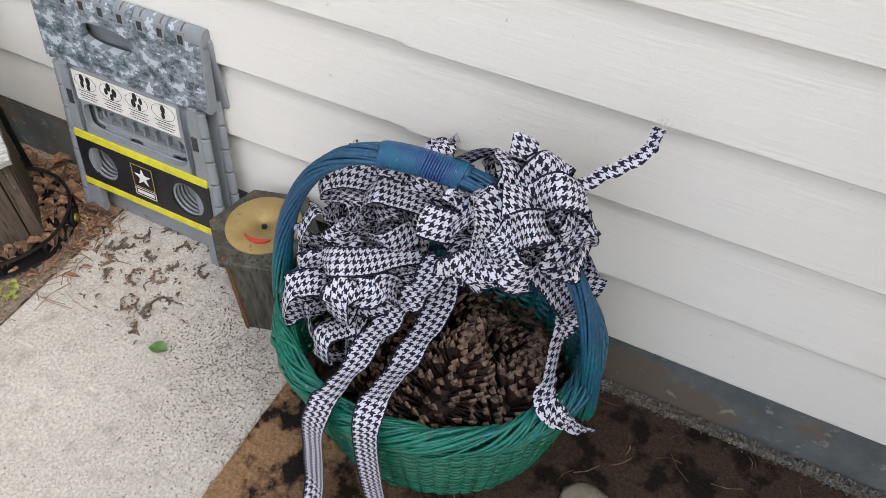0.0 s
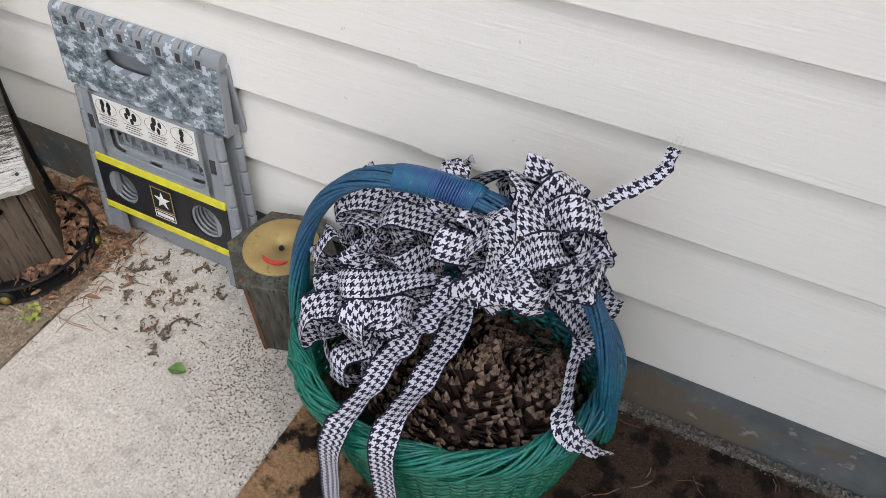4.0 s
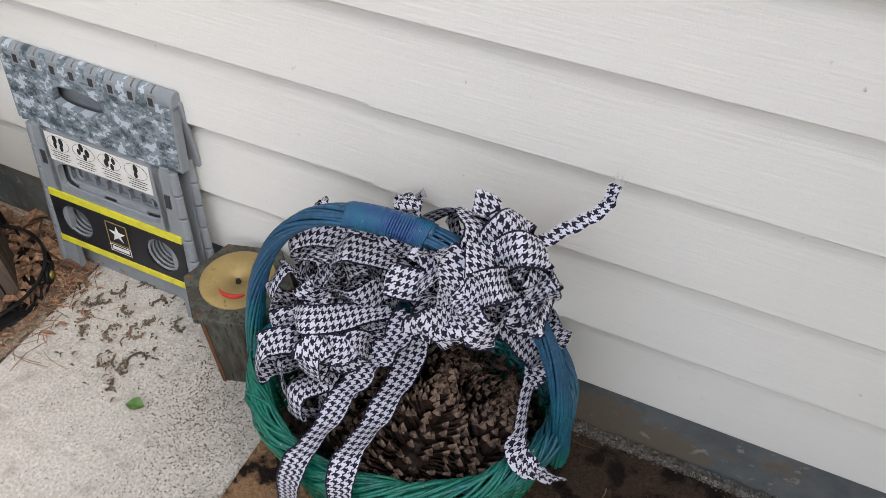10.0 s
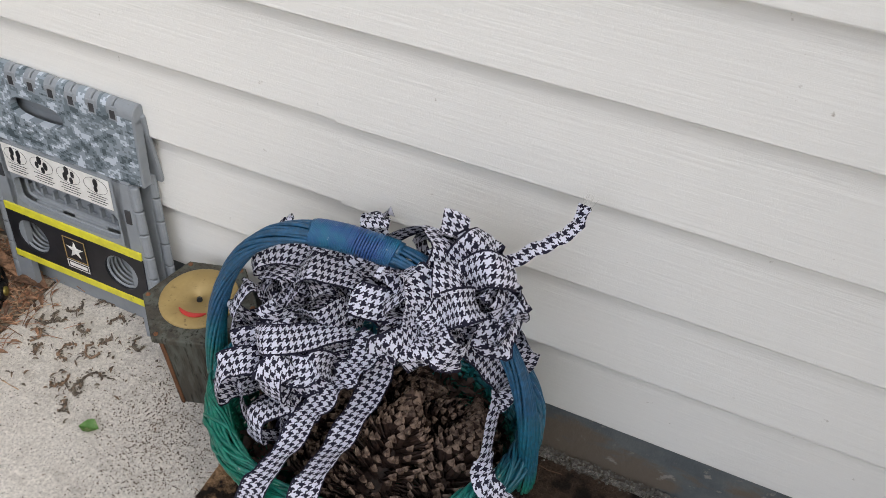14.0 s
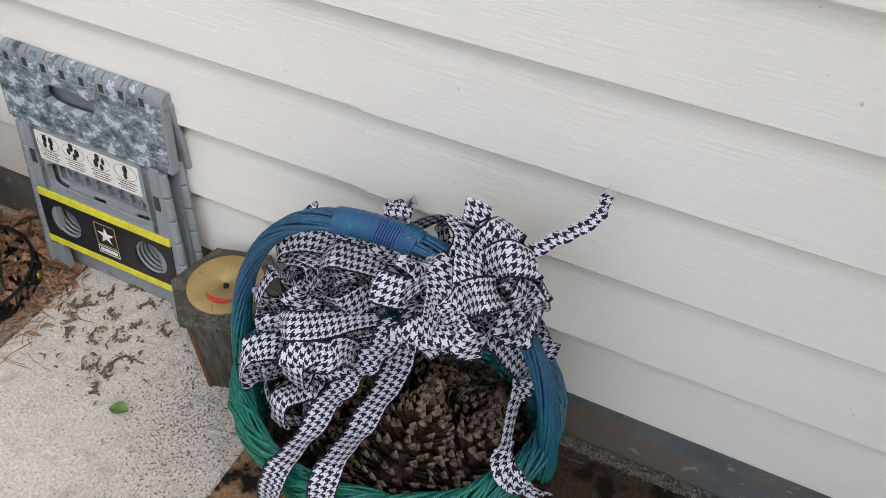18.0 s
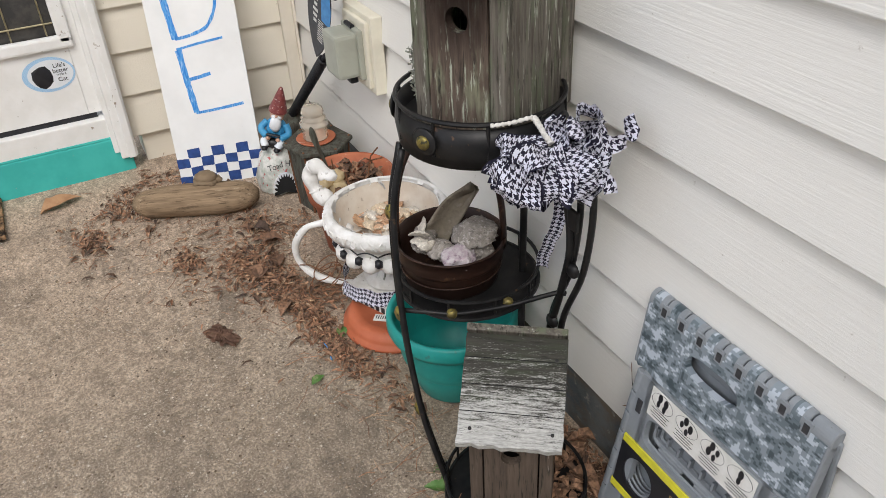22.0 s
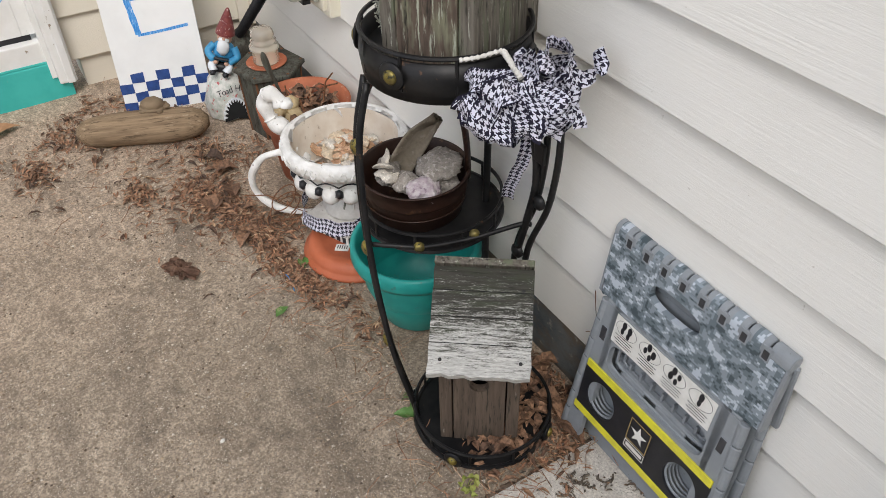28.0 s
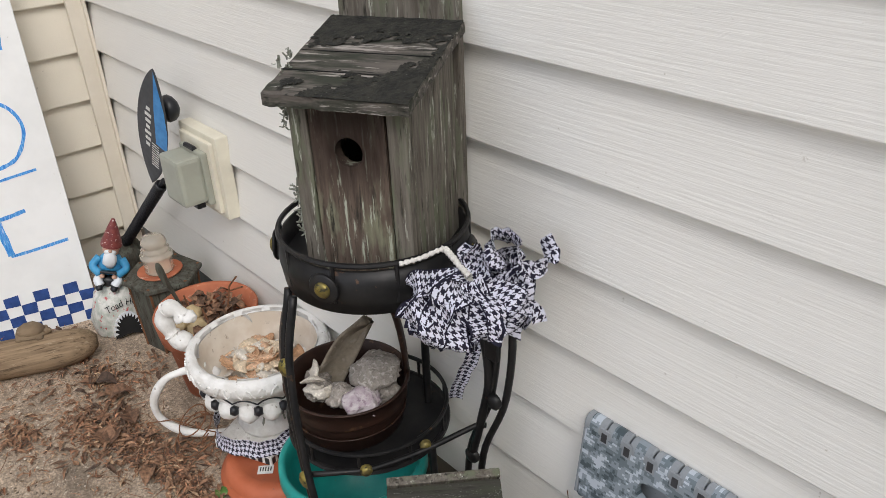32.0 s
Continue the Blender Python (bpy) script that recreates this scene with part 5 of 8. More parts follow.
def build_basket():
    bk = thing("wicker_basket", pose(BK[0], BK[1], 0.010, 0, 0, math.degrees(BT)), "round-handled wicker basket painted blue and green on a mat", "basket")
    rows, ribs = 34, 30
    for k in range(rows):
        f = k / (rows - 1)
        g = 0.82 + 0.17 * math.sin(f * math.pi / 2)
        pts = []
        for i in range(180):
            t = 2 * math.pi * i / 180
            tri = abs((ribs * t / (2 * math.pi)) % 1.0 - 0.5) * 4 - 1
            q = g + 0.017 * math.sin(ribs * t + (math.pi if k % 2 else 0.0)) + 0.004 * noise.noise((3 * math.cos(t), 3 * math.sin(t), k))
            pts.append(rim_shape(t, q, q, 0.014 + 0.198 * f + 0.0016 * tri + 0.0012 * math.sin(7 * t + k) + 0.0015 * noise.noise((5 * math.cos(t), 5 * math.sin(t), k + 9))))
        part("weaver", tube(B(), pts, 0.0031, 6, True), M_WICKER, bk, "", True)
    for k in range(ribs):
        t = 2 * math.pi * (k + 0.25) / ribs
        pts = [rim_shape(t, q, q, 0.01 + 0.205 * f) for f in (0, 0.25, 0.5, 0.75, 1.0) for q in (0.805 + 0.17 * math.sin(f * math.pi / 2),)]
        part("stake", tube(B(), pts, 0.0036, 5), M_WICKER, bk)
    bm = B()
    lathe(bm, [(0, 0.008), (0.81, 0.008), (0.83, 0.014), (0, 0.016)], 48, Matrix.Diagonal((RIM_A, RIM_B, 1, 1)))
    part("base", bm, M_WICKER, bk)
    rng = random.Random(12)
    for k in range(46):
        a, ph, turns = 2 * math.pi * k / 46, rng.uniform(0, 6), rng.choice((2.0, 3.0, 4.0, 5.0, 6.0))
        fat = rng.uniform(0.62, 1.20)
        pts = []
        for i in range(170):
            t = 2 * math.pi * i / 170
            tw = a + turns * t + 0.5 * math.sin(2 * t + ph) + 0.25 * math.sin(9 * t + ph)
            ra, rz = 0.0125 * fat, 0.0205 * fat
            out = ra * math.cos(tw) + 0.0012 * math.sin(13 * t + ph)
            pts.append(rim_shape(t, 1 + out / RIM_A, 1 + out / RIM_B, RIM_Z - 0.021 + rz * math.sin(tw) + 0.0022 * math.sin(7 * t + ph)))
        part("rim_strand", tube(B(), pts, rng.uniform(0.0017, 0.0029), 5, True), M_WICKER, bk, "", True)
    # arched handle of twisted strands with a wound grip; it stands almost along the wall
    hm = Matrix.Translation((2.381 - BK[0], -0.169 - BK[1], 0.0))
    hm = Matrix.Rotation(-BT, 4, "Z") @ hm @ Matrix.Rotation(0.0385, 4, "Z")
    N = 120
    arch = []
    for i in range(N + 1):
        t = math.pi * i / N
        c, s = math.cos(t), math.sin(t)
        arch.append(hm @ Vector((-0.2153 * math.copysign(abs(c) ** 0.774, c), 0.033 * s, 0.131 + 0.330 * s**0.83)))
    grip = [arch[k] for k in range(52, 65)]
    arch = [p for p in arch if p.z > 0.165]
    N = len(arch) - 1
    flat = (hm.to_3x3() @ Vector((0, 1, 0))).normalized()
    for k in range(24):
        a0 = 2 * math.pi * k / 24
        pts = []
        for i, p in enumerate(arch):
            d = (arch[min(i + 1, N)] - arch[max(i - 1, 0)]).normalized()
            n2 = d.cross(flat)
            spread = 0.0098 + 0.003 * max(0, 1 - min(i, N - i) / 24)
            a = a0 + 0.055 * i + 0.25 * math.sin(i * 0.11 + k)
            wide = spread * (1.25 + 0.12 * math.sin(k * 2.1 + i * 0.07))
            pts.append(p + flat * math.cos(a) * wide + n2 * math.sin(a) * spread * 0.8)
        part("handle_strand", tube(B(), pts, 0.0020 + 0.0008 * (k % 3) / 2, 6), M_WICKER, bk, "", True)
    turns = 44
    part("grip_core", tube(B(), grip, 0.0112, 12, False, 1.3), M_WICKER, bk, "", True)
    pts = []
    for i in range(turns * 12):
        u = 0.2 + 10.9 * i / (turns * 12)
        lo = int(u)
        p = grip[lo].lerp(grip[lo + 1], u - lo)
        d = (grip[lo + 1] - grip[lo]).normalized()
        n2 = d.cross(flat)
        a = 2 * math.pi * i / 12
        w = 1 + 0.03 * noise.noise((i * 0.05, 2, 1))
        pts.append(p + flat * math.cos(a) * 0.0158 * w + n2 * math.sin(a) * 0.0130 * w + d * 0.0035 * math.sin(a))
    part("grip_wrap", tube(B(), pts, 0.0015, 5), M_GRIP, bk, "blue wound grip", True)
    return bk


build_basket()

# the two bows, laid out across, up and outwards of the basket's front (mm)
BOW_AT = Vector((2.42, -0.15, 0.40))
ACROSS, UPWARD, OUT = Vector((0.9017, 0.4321, 0.0125)), Vector((-0.3334, 0.6767, 0.6565)), Vector((0.2752, -0.5961, 0.7542))


BASKET_BOW = (BOW_AT, ACROSS, UPWARD, OUT)


def bow_pt(q, axes=BASKET_BOW):
    return axes[0] + (axes[1] * q[0] + axes[2] * q[1] + axes[3] * q[2]) * 0.001


def fill_loops(parent, middle, spread, count, seed):
    """Small crumpled loops between the large ones, rolled at random (mm)."""
    rng = random.Random(seed)
    more = []
    for k in range(count):
        root = tuple(m + rng.uniform(-0.6, 0.6) * w for m, w in zip(middle, spread))
        a = rng.uniform(0, 6.28)
        tip = (root[0] + 38 * math.cos(a), root[1] + 34 * math.sin(a), root[2] + rng.uniform(5, 30))
        more.append((root, tip, rng.uniform(25, 90), rng.uniform(10, 18), 36))
    bow_loops(parent, more, seed * 100)


def bow_loops(parent, loops, seed, back=0, axes=BASKET_BOW):
    """Each loop: its root, its tip, how far its band rolls out of the front plane (degrees), its half opening and its width (mm)."""
    for n, (root, tip, roll, opening, width) in enumerate(loops):
        k, t = bow_pt((*root[:2], root[2] - back), axes), bow_pt((*tip[:2], tip[2] - back), axes)
        out = (t - k).normalized()
        side = axes[3].cross(out).normalized()
        side = Matrix.Rotation(radians(roll), 3, out) @ side
        ribbon_loop(parent, k, out, side, (t - k).length, opening * 0.001, width * 0.001, seed + n)


bow_a = thing("ribbon_bow", pose(0, 0, 0), "large black and white houndstooth ribbon bow lying in the basket", "ribbon bow", "houndstooth bows")
bow_loops(bow_a, (
    ((-86, 61, -110), (-171, 66, -84), 8, 22, 37),
    ((-27, 13, -95), (-113, 50, -72), 25, 30, 38),
    ((-49, 51, -120), (-109, 83, -105), 10, 16, 36),
    ((-17, 23, -100), (-49, 78, -95), -5, 18, 36),
    ((-115, -4, -125), (-156, 49, -95), 55, 20, 36),
    ((-125, -18, -125), (-137, 51, -85), 75, 16, 36),
    ((-131, -7, -140), (-196, 15, -105), 70, 26, 37),
    ((-127, -21, -140), (-201, -28, -115), -40, 24, 37),
    ((-50, -30, -80), (-161, -31, -62), 12, 24, 38),
    ((-53, -43, -80), (-150, -57, -70), -30, 20, 37),
    ((-137, -79, -110), (-213, -78, -84), 38, 34, 38),
    ((-114, -49, -80), (-145, -84, -40), 5, 22, 38),
    ((-143, -76, -80), (-82, -66, -44), -25, 22, 38),
    ((-86, -79, -110), (-184, -105, -90), 60, 22, 37),
    ((-96, -86, -110), (-167, -144, -78), 50, 26, 38),
    ((-104, -87, -120), (-135, -130, -95), 35, 24, 37),
    ((-138, -14, -120), (-61, 6, -70), 35, 20, 36),
    ((-133, -11, -130), (-93, 37, -80), 60, 22, 36),
    ((-69, -17, -110), (-192, -58, -110), 80, 22, 37),
    ((-56, -18, -120), (-41, 37, -105), 20, 20, 36),
    ((-98, 3, -130), (-135, 23, -95), 80, 20, 36),
    ((-84, -32, -130), (-166, -4, -120), 85, 18, 37),
    ((-70, -80, -130), (-128, -111, -95), 70, 20, 37),
    ((-97, -100, -120), (-68, -57, -95), 30, 18, 36),
    ((-99, 24, -140), (-165, 34, -115), 40, 20, 36),
    ((-71, -18, -140), (-104, -31, -120), 20, 20, 37),
    ((-24, 84, -112), (-25, 114, -96), 6, 14, 33),
    ((-141, 107, -170), (-147, 117, -168), 10, 5, 12),
), 300)
fill_loops(bow_a, (-125, -25, -116), (75, 95, 12), 8, 4)
ribbon_tail("tail", [(2.392, -0.150, 0.345), (2.383, -0.180, 0.318), (2.369, -0.204, 0.303), (2.352, -0.236, 0.280), (2.343, -0.285, 0.258), (2.338, -0.322, 0.257), (2.330, -0.345, 0.225), (2.320, -0.348, 0.13), (2.313, -0.352, 0.055), (2.325, -0.385, 0.024)], [(0.80, 0.30, 0.45)] * 5 + [(0.9, -0.25, 0.2)] * 4, bow_a, 0.038, 7, 0.003)
ribbon_tail("tail", [(2.398, -0.150, 0.340), (2.403, -0.172, 0.290), (2.398, -0.215, 0.272), (2.394, -0.262, 0.262), (2.393, -0.300, 0.272), (2.394, -0.334, 0.252), (2.400, -0.345, 0.16), (2.404, -0.345, 0.08), (2.412, -0.362, 0.03)], [(0.85, 0.35, 0.35)] * 5 + [(0.95, -0.1, 0.1)] * 4, bow_a, 0.037, 7, 0.003)

bow_b = thing("ribbon_bow", pose(0, 0, 0), "puffed houndstooth ribbon bow tied to the basket handle", "ribbon bow", "houndstooth bows")
bow_loops(bow_b, (
    ((18, -6, 30), (-39, 17, -4), 6, 22, 38),
    ((18, -9, 35), (-12, -42, 25), -12, 22, 38),
    ((23, -15, 35), (29, -51, 30), 10, 22, 38),
    ((26, -15, 45), (80, 12, 62), 5, 24, 38),
    ((26, -15, 40), (68, -40, 50), 25, 22, 38),
    ((29, -3, 25), (19, 86, 15), 55, 34, 38),
    ((32, 0, 20), (51, 77, 10), 75, 28, 37),
    ((45, 22, 34), (116, 42, 56), -4, 26, 38),
    ((45, 25, 22), (94, 76, 36), 10, 20, 38),
    ((65, 3, 20), (120, -15, 44), 70, 34, 37),
    ((65, 15, 10), (115, 20, 40), 60, 26, 36),
    ((18, -15, 40), (12, 42, 50), 20, 18, 34),
    ((24, 21, 10), (-14, 48, 0), 20, 18, 34),
    ((35, 3, 20), (56, 36, 60), 30, 22, 36),
    ((29, -15, 20), (5, 20, 40), 65, 20, 36),
    ((66, -8, 26), (110, -12, 42), 12, 18, 36),
    ((92, 26, 30), (120, -14, 40), 18, 16, 36),
    ((60, 30, 20), (104, 12, 46), -8, 18, 36),
), 700, -22)
fill_loops(bow_b, (44, 8, 40), (34, 36, 8), 6, 9)
ribbon_tail("tail", [bow_pt(q) for q in ((70, 30, 28), (56, 62, 24), (62, 88, 22), (66, 106, 16))], [tuple(ACROSS + UPWARD * 0.6)] * 2 + [tuple(ACROSS - UPWARD * 0.5)] * 2, bow_b, 0.030, 6, 0.002, 0.0, "cut ribbon end standing up")
ribbon_tail("tail", [bow_pt(q) for q in ((100, 34, 24), (120, 4, 28), (134, -32, 26), (138, -52, 8), (128, -80, -24), (113, -112, -58))] + [Vector(q) for q in ((2.552, -0.190, 0.262), (2.556, -0.212, 0.258), (2.570, -0.226, 0.256), (2.592, -0.222, 0.243), (2.612, -0.214, 0.226))],
            [tuple(ACROSS * -0.3 + OUT), tuple(ACROSS * -0.2 + OUT), tuple(ACROSS * 0.2 + OUT), tuple(ACROSS + UPWARD * 0.2), tuple(ACROSS + UPWARD * 0.5), tuple(ACROSS * 0.4 + OUT), tuple(ACROSS * 0.3 + OUT), tuple(ACROSS + OUT * 0.3), tuple(UPWARD + ACROSS * 0.4), tuple(UPWARD * 0.7 + OUT), tuple(UPWARD * 0.7 + OUT)], bow_b, 0.028, 8, 0.003)
ribbon_tail("tail", [bow_pt(q) for q in ((50, 2, 0), (70, -22, 8), (99, -52, -10), (122, -78, -40), (134, -92, -60))], tuple(ACROSS * 0.75 + UPWARD * 0.6), bow_b, 0.037)
ribbon_tail("tail", [(2.490, -0.120, 0.455), (2.520, -0.105, 0.476), (2.543, -0.085, 0.490), (2.562, -0.069, 0.500), (2.575, -0.050, 0.510), (2.577, -0.040, 0.530)], (-0.34, 0.68, 0.66), bow_b, 0.0145, 8, 0.003, 0.5, "narrow frayed ribbon end")
rng = random.Random(31)
bm = B()
for k in range(9):
    p = Vector((2.577, -0.040, 0.528)) + Vector((rng.gauss(0, 0.004), rng.gauss(0, 0.002), 0))
    tube(bm, [p, p + Vector((rng.gauss(0.001, 0.003), 0.002, rng.uniform(0.006, 0.016)))], 0.0004, 4)
part("frayed_threads", bm, M_CLOTHWHITE, bow_b, "loose white threads at the cut end")


def build_cone(m, length, rad, label, seed=0):
    rng = random.Random(seed)
    th = thing("pine_cone", m, label, "pine cone", "pine cones in the basket")
    part("core", lathe(B(), [(0, 0), (rad * 0.42, length * 0.1), (rad * 0.36, length * 0.5), (0.004, length)], 10), M_CONE_DARK, th)
    total = int(length / 0.0056) * 10
    bm, tip = B(), B()
    for k in range(total):
        f = k / total
        a = k * 2.39996
        r = rad * (0.66 + 0.40 * math.sin(math.pi * min(1, f * 1.02 + 0.16)) ** 0.8) * (1 - 0.50 * f * f) * rng.uniform(0.92, 1.08)
        z = length * (0.02 + 0.93 * f)
        mm = Matrix.Translation((0, 0, z)) @ Matrix.Rotation(a + rng.uniform(-0.10, 0.10), 4, "Z") @ Matrix.Rotation(radians(4 - 50 * f + rng.uniform(-12, 12)), 4, "Y")
        w = (0.0058 * (1 - 0.40 * f) + 0.0012) * rng.uniform(0.85, 1.12)
        t = 0.0009
        cup = 0.0016
        rows3 = ((0.25, 0.40, 0.0), (0.62, 0.92, -0.0004), (0.945, 0.86, 0.0020))
        ends3 = ((0.945, 0.86, 0.0020), (1.0, 0.50, 0.0038), (1.07, 0.06, 0.0064))
        for b2, rws, th2 in ((bm, rows3, t), (tip, ends3, t * 1.5)):
            vs = []
            for q, ww, up in rws:
                vs.append([b2.verts.new(mm @ Vector((r * q, s * w * ww, up + dz + cup * abs(s)))) for dz in (-th2, th2) for s in (-1, 0, 1)])
            for u, v in zip(vs, vs[1:]):
                for c0, c1 in ((0, 1), (1, 2), (4, 3), (5, 4), (3, 0), (2, 5)):
                    b2.faces.new((u[c0], v[c0], v[c1], u[c1]))
            b2.faces.new((vs[-1][0], vs[-1][3], vs[-1][4], vs[-1][5], vs[-1][2], vs[-1][1]))
    bmesh.ops.recalc_face_normals(tip, faces=tip.faces)
    bmesh.ops.recalc_face_normals(bm, faces=bm.faces)
    part("scale_spiral", bm, M_CONE_DARK, th)
    part("tip_spiral", tip, M_CONE_TIP, th, "pale brown scale tips")
    return th


for n, (base, tipp, ln, rd, lb) in enumerate((
    ((2.432, -0.262, 0.165), (2.436, -0.15, 0.225), 0.140, 0.055, "large open brown pine cone lying in the basket"),
    ((2.500, -0.235, 0.165), (2.515, -0.12, 0.195), 0.130, 0.044, "open brown pine cone with dull scales"),
    ((2.535, -0.165, 0.140), (2.50, -0.07, 0.155), 0.110, 0.036, "weathered grey-brown pine cone against the rim"),
    ((2.330, -0.085, 0.130), (2.46, -0.065, 0.160), 0.120, 0.042, "dark pine cone at the back of the basket"),
    ((2.300, -0.235, 0.16), (2.35, -0.14, 0.19), 0.120, 0.042, "dark pine cone under the ribbon bow"),
    ((2.270, -0.190, 0.14), (2.29, -0.08, 0.20), 0.120, 0.042, "dark pine cone under the ribbon bow"),
    ((2.420, -0.125, 0.135), (2.51, -0.085, 0.155), 0.110, 0.038, "dark open pine cone at the back of the basket"),
    ((2.350, -0.260, 0.150), (2.40, -0.160, 0.19), 0.110, 0.040, "dark open pine cone beneath the ribbon tails"))):
    d = Vector(tipp) - Vector(base)
    build_cone(Matrix.Translation(base) @ d.to_track_quat("Z", "X").to_matrix().to_4x4(), ln, rd, lb, n)
bm = B()
rng = random.Random(45)
for k in range(1500):
    a, r = rng.uniform(0, 6.283), math.sqrt(rng.random()) * 0.90
    v = Matrix.Rotation(BT, 3, "Z") @ Vector((RIM_A * r * math.cos(a), RIM_B * r * math.sin(a), 0))
    c = Vector((BK[0] + v.x, BK[1] + v.y, 0.132 + rng.uniform(-0.015, 0.018)))
    u = Vector((rng.gauss(0, 1), rng.gauss(0, 1), rng.gauss(0, 0.6))).normalized()
    w = u.orthogonal().normalized() * rng.uniform(0.002, 0.006)
    u = u * rng.uniform(0.005, 0.013)
    bm.faces.new([bm.verts.new(c + p) for p in (-u - w * 0.4, -w, u, w, -u + w * 0.4)])
tagged(part("cone_debris", bm, M_CONE_DARK), "dark heap of pine cone scraps filling the basket", "pine debris", "", "stuff")

# ---- coir mat under the basket ----
mat_th = thing("door_mat", pose(0, 0, 0), "worn brown coir mat with dark printed shapes", "door mat")
bm = B()
box(bm, (2.73, -0.222, 0.006), (1.12, 0.415, 0.011), None, 0.003)
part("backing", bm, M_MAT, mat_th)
bm = B()
rng = random.Random(5)
for k in range(24000):
    x, y = rng.uniform(2.170, 3.1), rng.uniform(-0.432, -0.012)
    a, l = rng.uniform(0, 6.28), rng.uniform(0.004, 0.013)
    p = Vector((x, y, 0.0100))
    e = p + Vector((l * math.cos(a), l * math.sin(a), rng.uniform(0.002, 0.010)))
    s = Vector((-math.sin(a), math.cos(a), 0)) * 0.0006
    bm.faces.new([bm.verts.new(q) for q in (p - s, p + s, e)])
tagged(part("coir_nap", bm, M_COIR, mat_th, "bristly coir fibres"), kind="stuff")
stone = thing("flat_stone", pose(2.635, -0.195, 0.0), "small flat tan stone on the coir mat", "stone")
part("stone", lumpy(B(), (0, 0, 0.017), (0.038, 0.03, 0.008), 2, 0.25, 1.5, 2), M_BARK, stone)

# ---- pots, urn and tin by the stand ----
tp = thing("planter_pot", pose(1.262, -0.140, 0.0) @ Matrix.Diagonal((0.88, 0.88, 0.96, 1)), "turquoise plastic bowl planter under the iron stand", "planter")
bm = B()
lathe(bm, [(0, 0.004), (0.075, 0.004), (0.085, 0.012), (0.110, 0.08), (0.124, 0.15), (0.127, 0.158)], 56)
part("bowl", bm, M_TEALPOT, tp, "", True)
bm = B()
lathe(bm, [(0.127, 0.156), (0.140, 0.158), (0.144, 0.168), (0.143, 0.190), (0.137, 0.196), (0.130, 0.192), (0.128, 0.17), (0.118, 0.10), (0.09, 0.03), (0, 0.026)], 56)
part("rim", bm, M_TEALPOT, tp, "broad rolled turquoise rim", True)

su = thing("plant_saucer", pose(1.022, -0.158, 0.0), "upside-down terracotta plastic saucer with a white sticker", "saucer")
part("saucer", lathe(B(), [(0.118, 0.0), (0.122, 0.004), (0.121, 0.010), (0.114, 0.014), (0.113, 0.020), (0.106, 0.034), (0.098, 0.038), (0.080, 0.038), (0.078, 0.036), (0, 0.036)], 64), M_TERRA_PL, su, "", True)
bm = B()
box(bm, (0, 0, 0), (0.030, 0.022, 0.0006), Matrix.Translation((0.022, -0.048, 0.0372)) @ Matrix.Rotation(0.9, 4, "Z"))
part("price_sticker", bm, M_PAPER, su, "creased white sticker")
bm = B()
for k in range(5):
    box(bm, (-0.010 + k * 0.005, 0.001, 0), (0.0022, 0.011, 0.0004), Matrix.Translation((0.022, -0.048, 0.0378)) @ Matrix.Rotation(0.9, 4, "Z"))
part("sticker_print", bm, M_TAG, su)

ub = thing("painted_block", pose(0.957, -0.160, 0.037, 0, 0, 24), "white block with a black checked edge under the urn", "block")
bm = B()
box(bm, (0, 0, 0.011), (0.135, 0.13, 0.022), None, 0.002)
part("block", bm, M_URN, ub)
for k in range(8):
    for c, sz in (((-0.058 + k * 0.0165, -0.0655, 0.010), (0.009, 0.002, 0.014)), ((0.0675, -0.058 + k * 0.0165, 0.010), (0.002, 0.009, 0.014))):
        part("black_check", box(B(), c, sz), M_BLACK, ub)

URN = (0.942, -0.129)
un = thing("urn_planter", pose(URN[0], URN[1], 0.059) @ Matrix.Diagonal((0.975, 0.975, 0.955, 1)), "white chipped ceramic urn with moulded balls, filled with shells", "urn")
part("foot", lathe(B(), [(0, 0), (0.064, 0.0), (0.066, 0.01), (0.050, 0.026), (0.040, 0.045), (0.050, 0.062), (0, 0.062)], 40, None, 0.06), M_URN, un, "", True)
part("bowl", lathe(B(), [(0.045, 0.058), (0.082, 0.075), (0.106, 0.100), (0.116, 0.128), (0.118, 0.150), (0.122, 0.160)], 56, None, 0.02), M_URN, un, "", True)
part("rim", lathe(B(), [(0.120, 0.152), (0.137, 0.158), (0.142, 0.176), (0.138, 0.194), (0.128, 0.199), (0.118, 0.192)], 64, None, 0.02), M_URN, un, "crusted white rolled rim", True)
part("lining", lathe(B(), [(0.118, 0.191), (0.112, 0.160), (0.100, 0.125), (0.07, 0.10), (0, 0.095)], 48, None, 0.03), M_URN_IN, un, "tan stained inside", True)
for k in range(16):
    a = 2 * math.pi * k / 16
    ball = B()
    lumpy(ball, (0.108 * math.cos(a), 0.108 * math.sin(a), 0.108), (0.0215, 0.0215, 0.024), k, 0.12, 2, 2)
    bb = part("moulded_ball", ball, M_URN, un, "", True)
    # black lump between two balls, painting the dark of a hollow
    e = B()
    lumpy(e, (0.120 * math.cos(a + 0.19), 0.120 * math.sin(a + 0.19), 0.118), (0.010, 0.010, 0.013), k, 0.3, 2, 1)
    part("hollow_shade", e, M_BLACK, un)
    sc = B()
    tube(sc, [(0.1245 * math.cos(a + d), 0.1245 * math.sin(a + d), 0.138 + 0.010 * math.sin(math.pi * (d + 0.196) / 0.392)) for d in [-0.196 + 0.049 * i for i in range(9)]], 0.0017, 5)
    part("black_scallop", sc, M_BLACK, un, "black painted scallop")
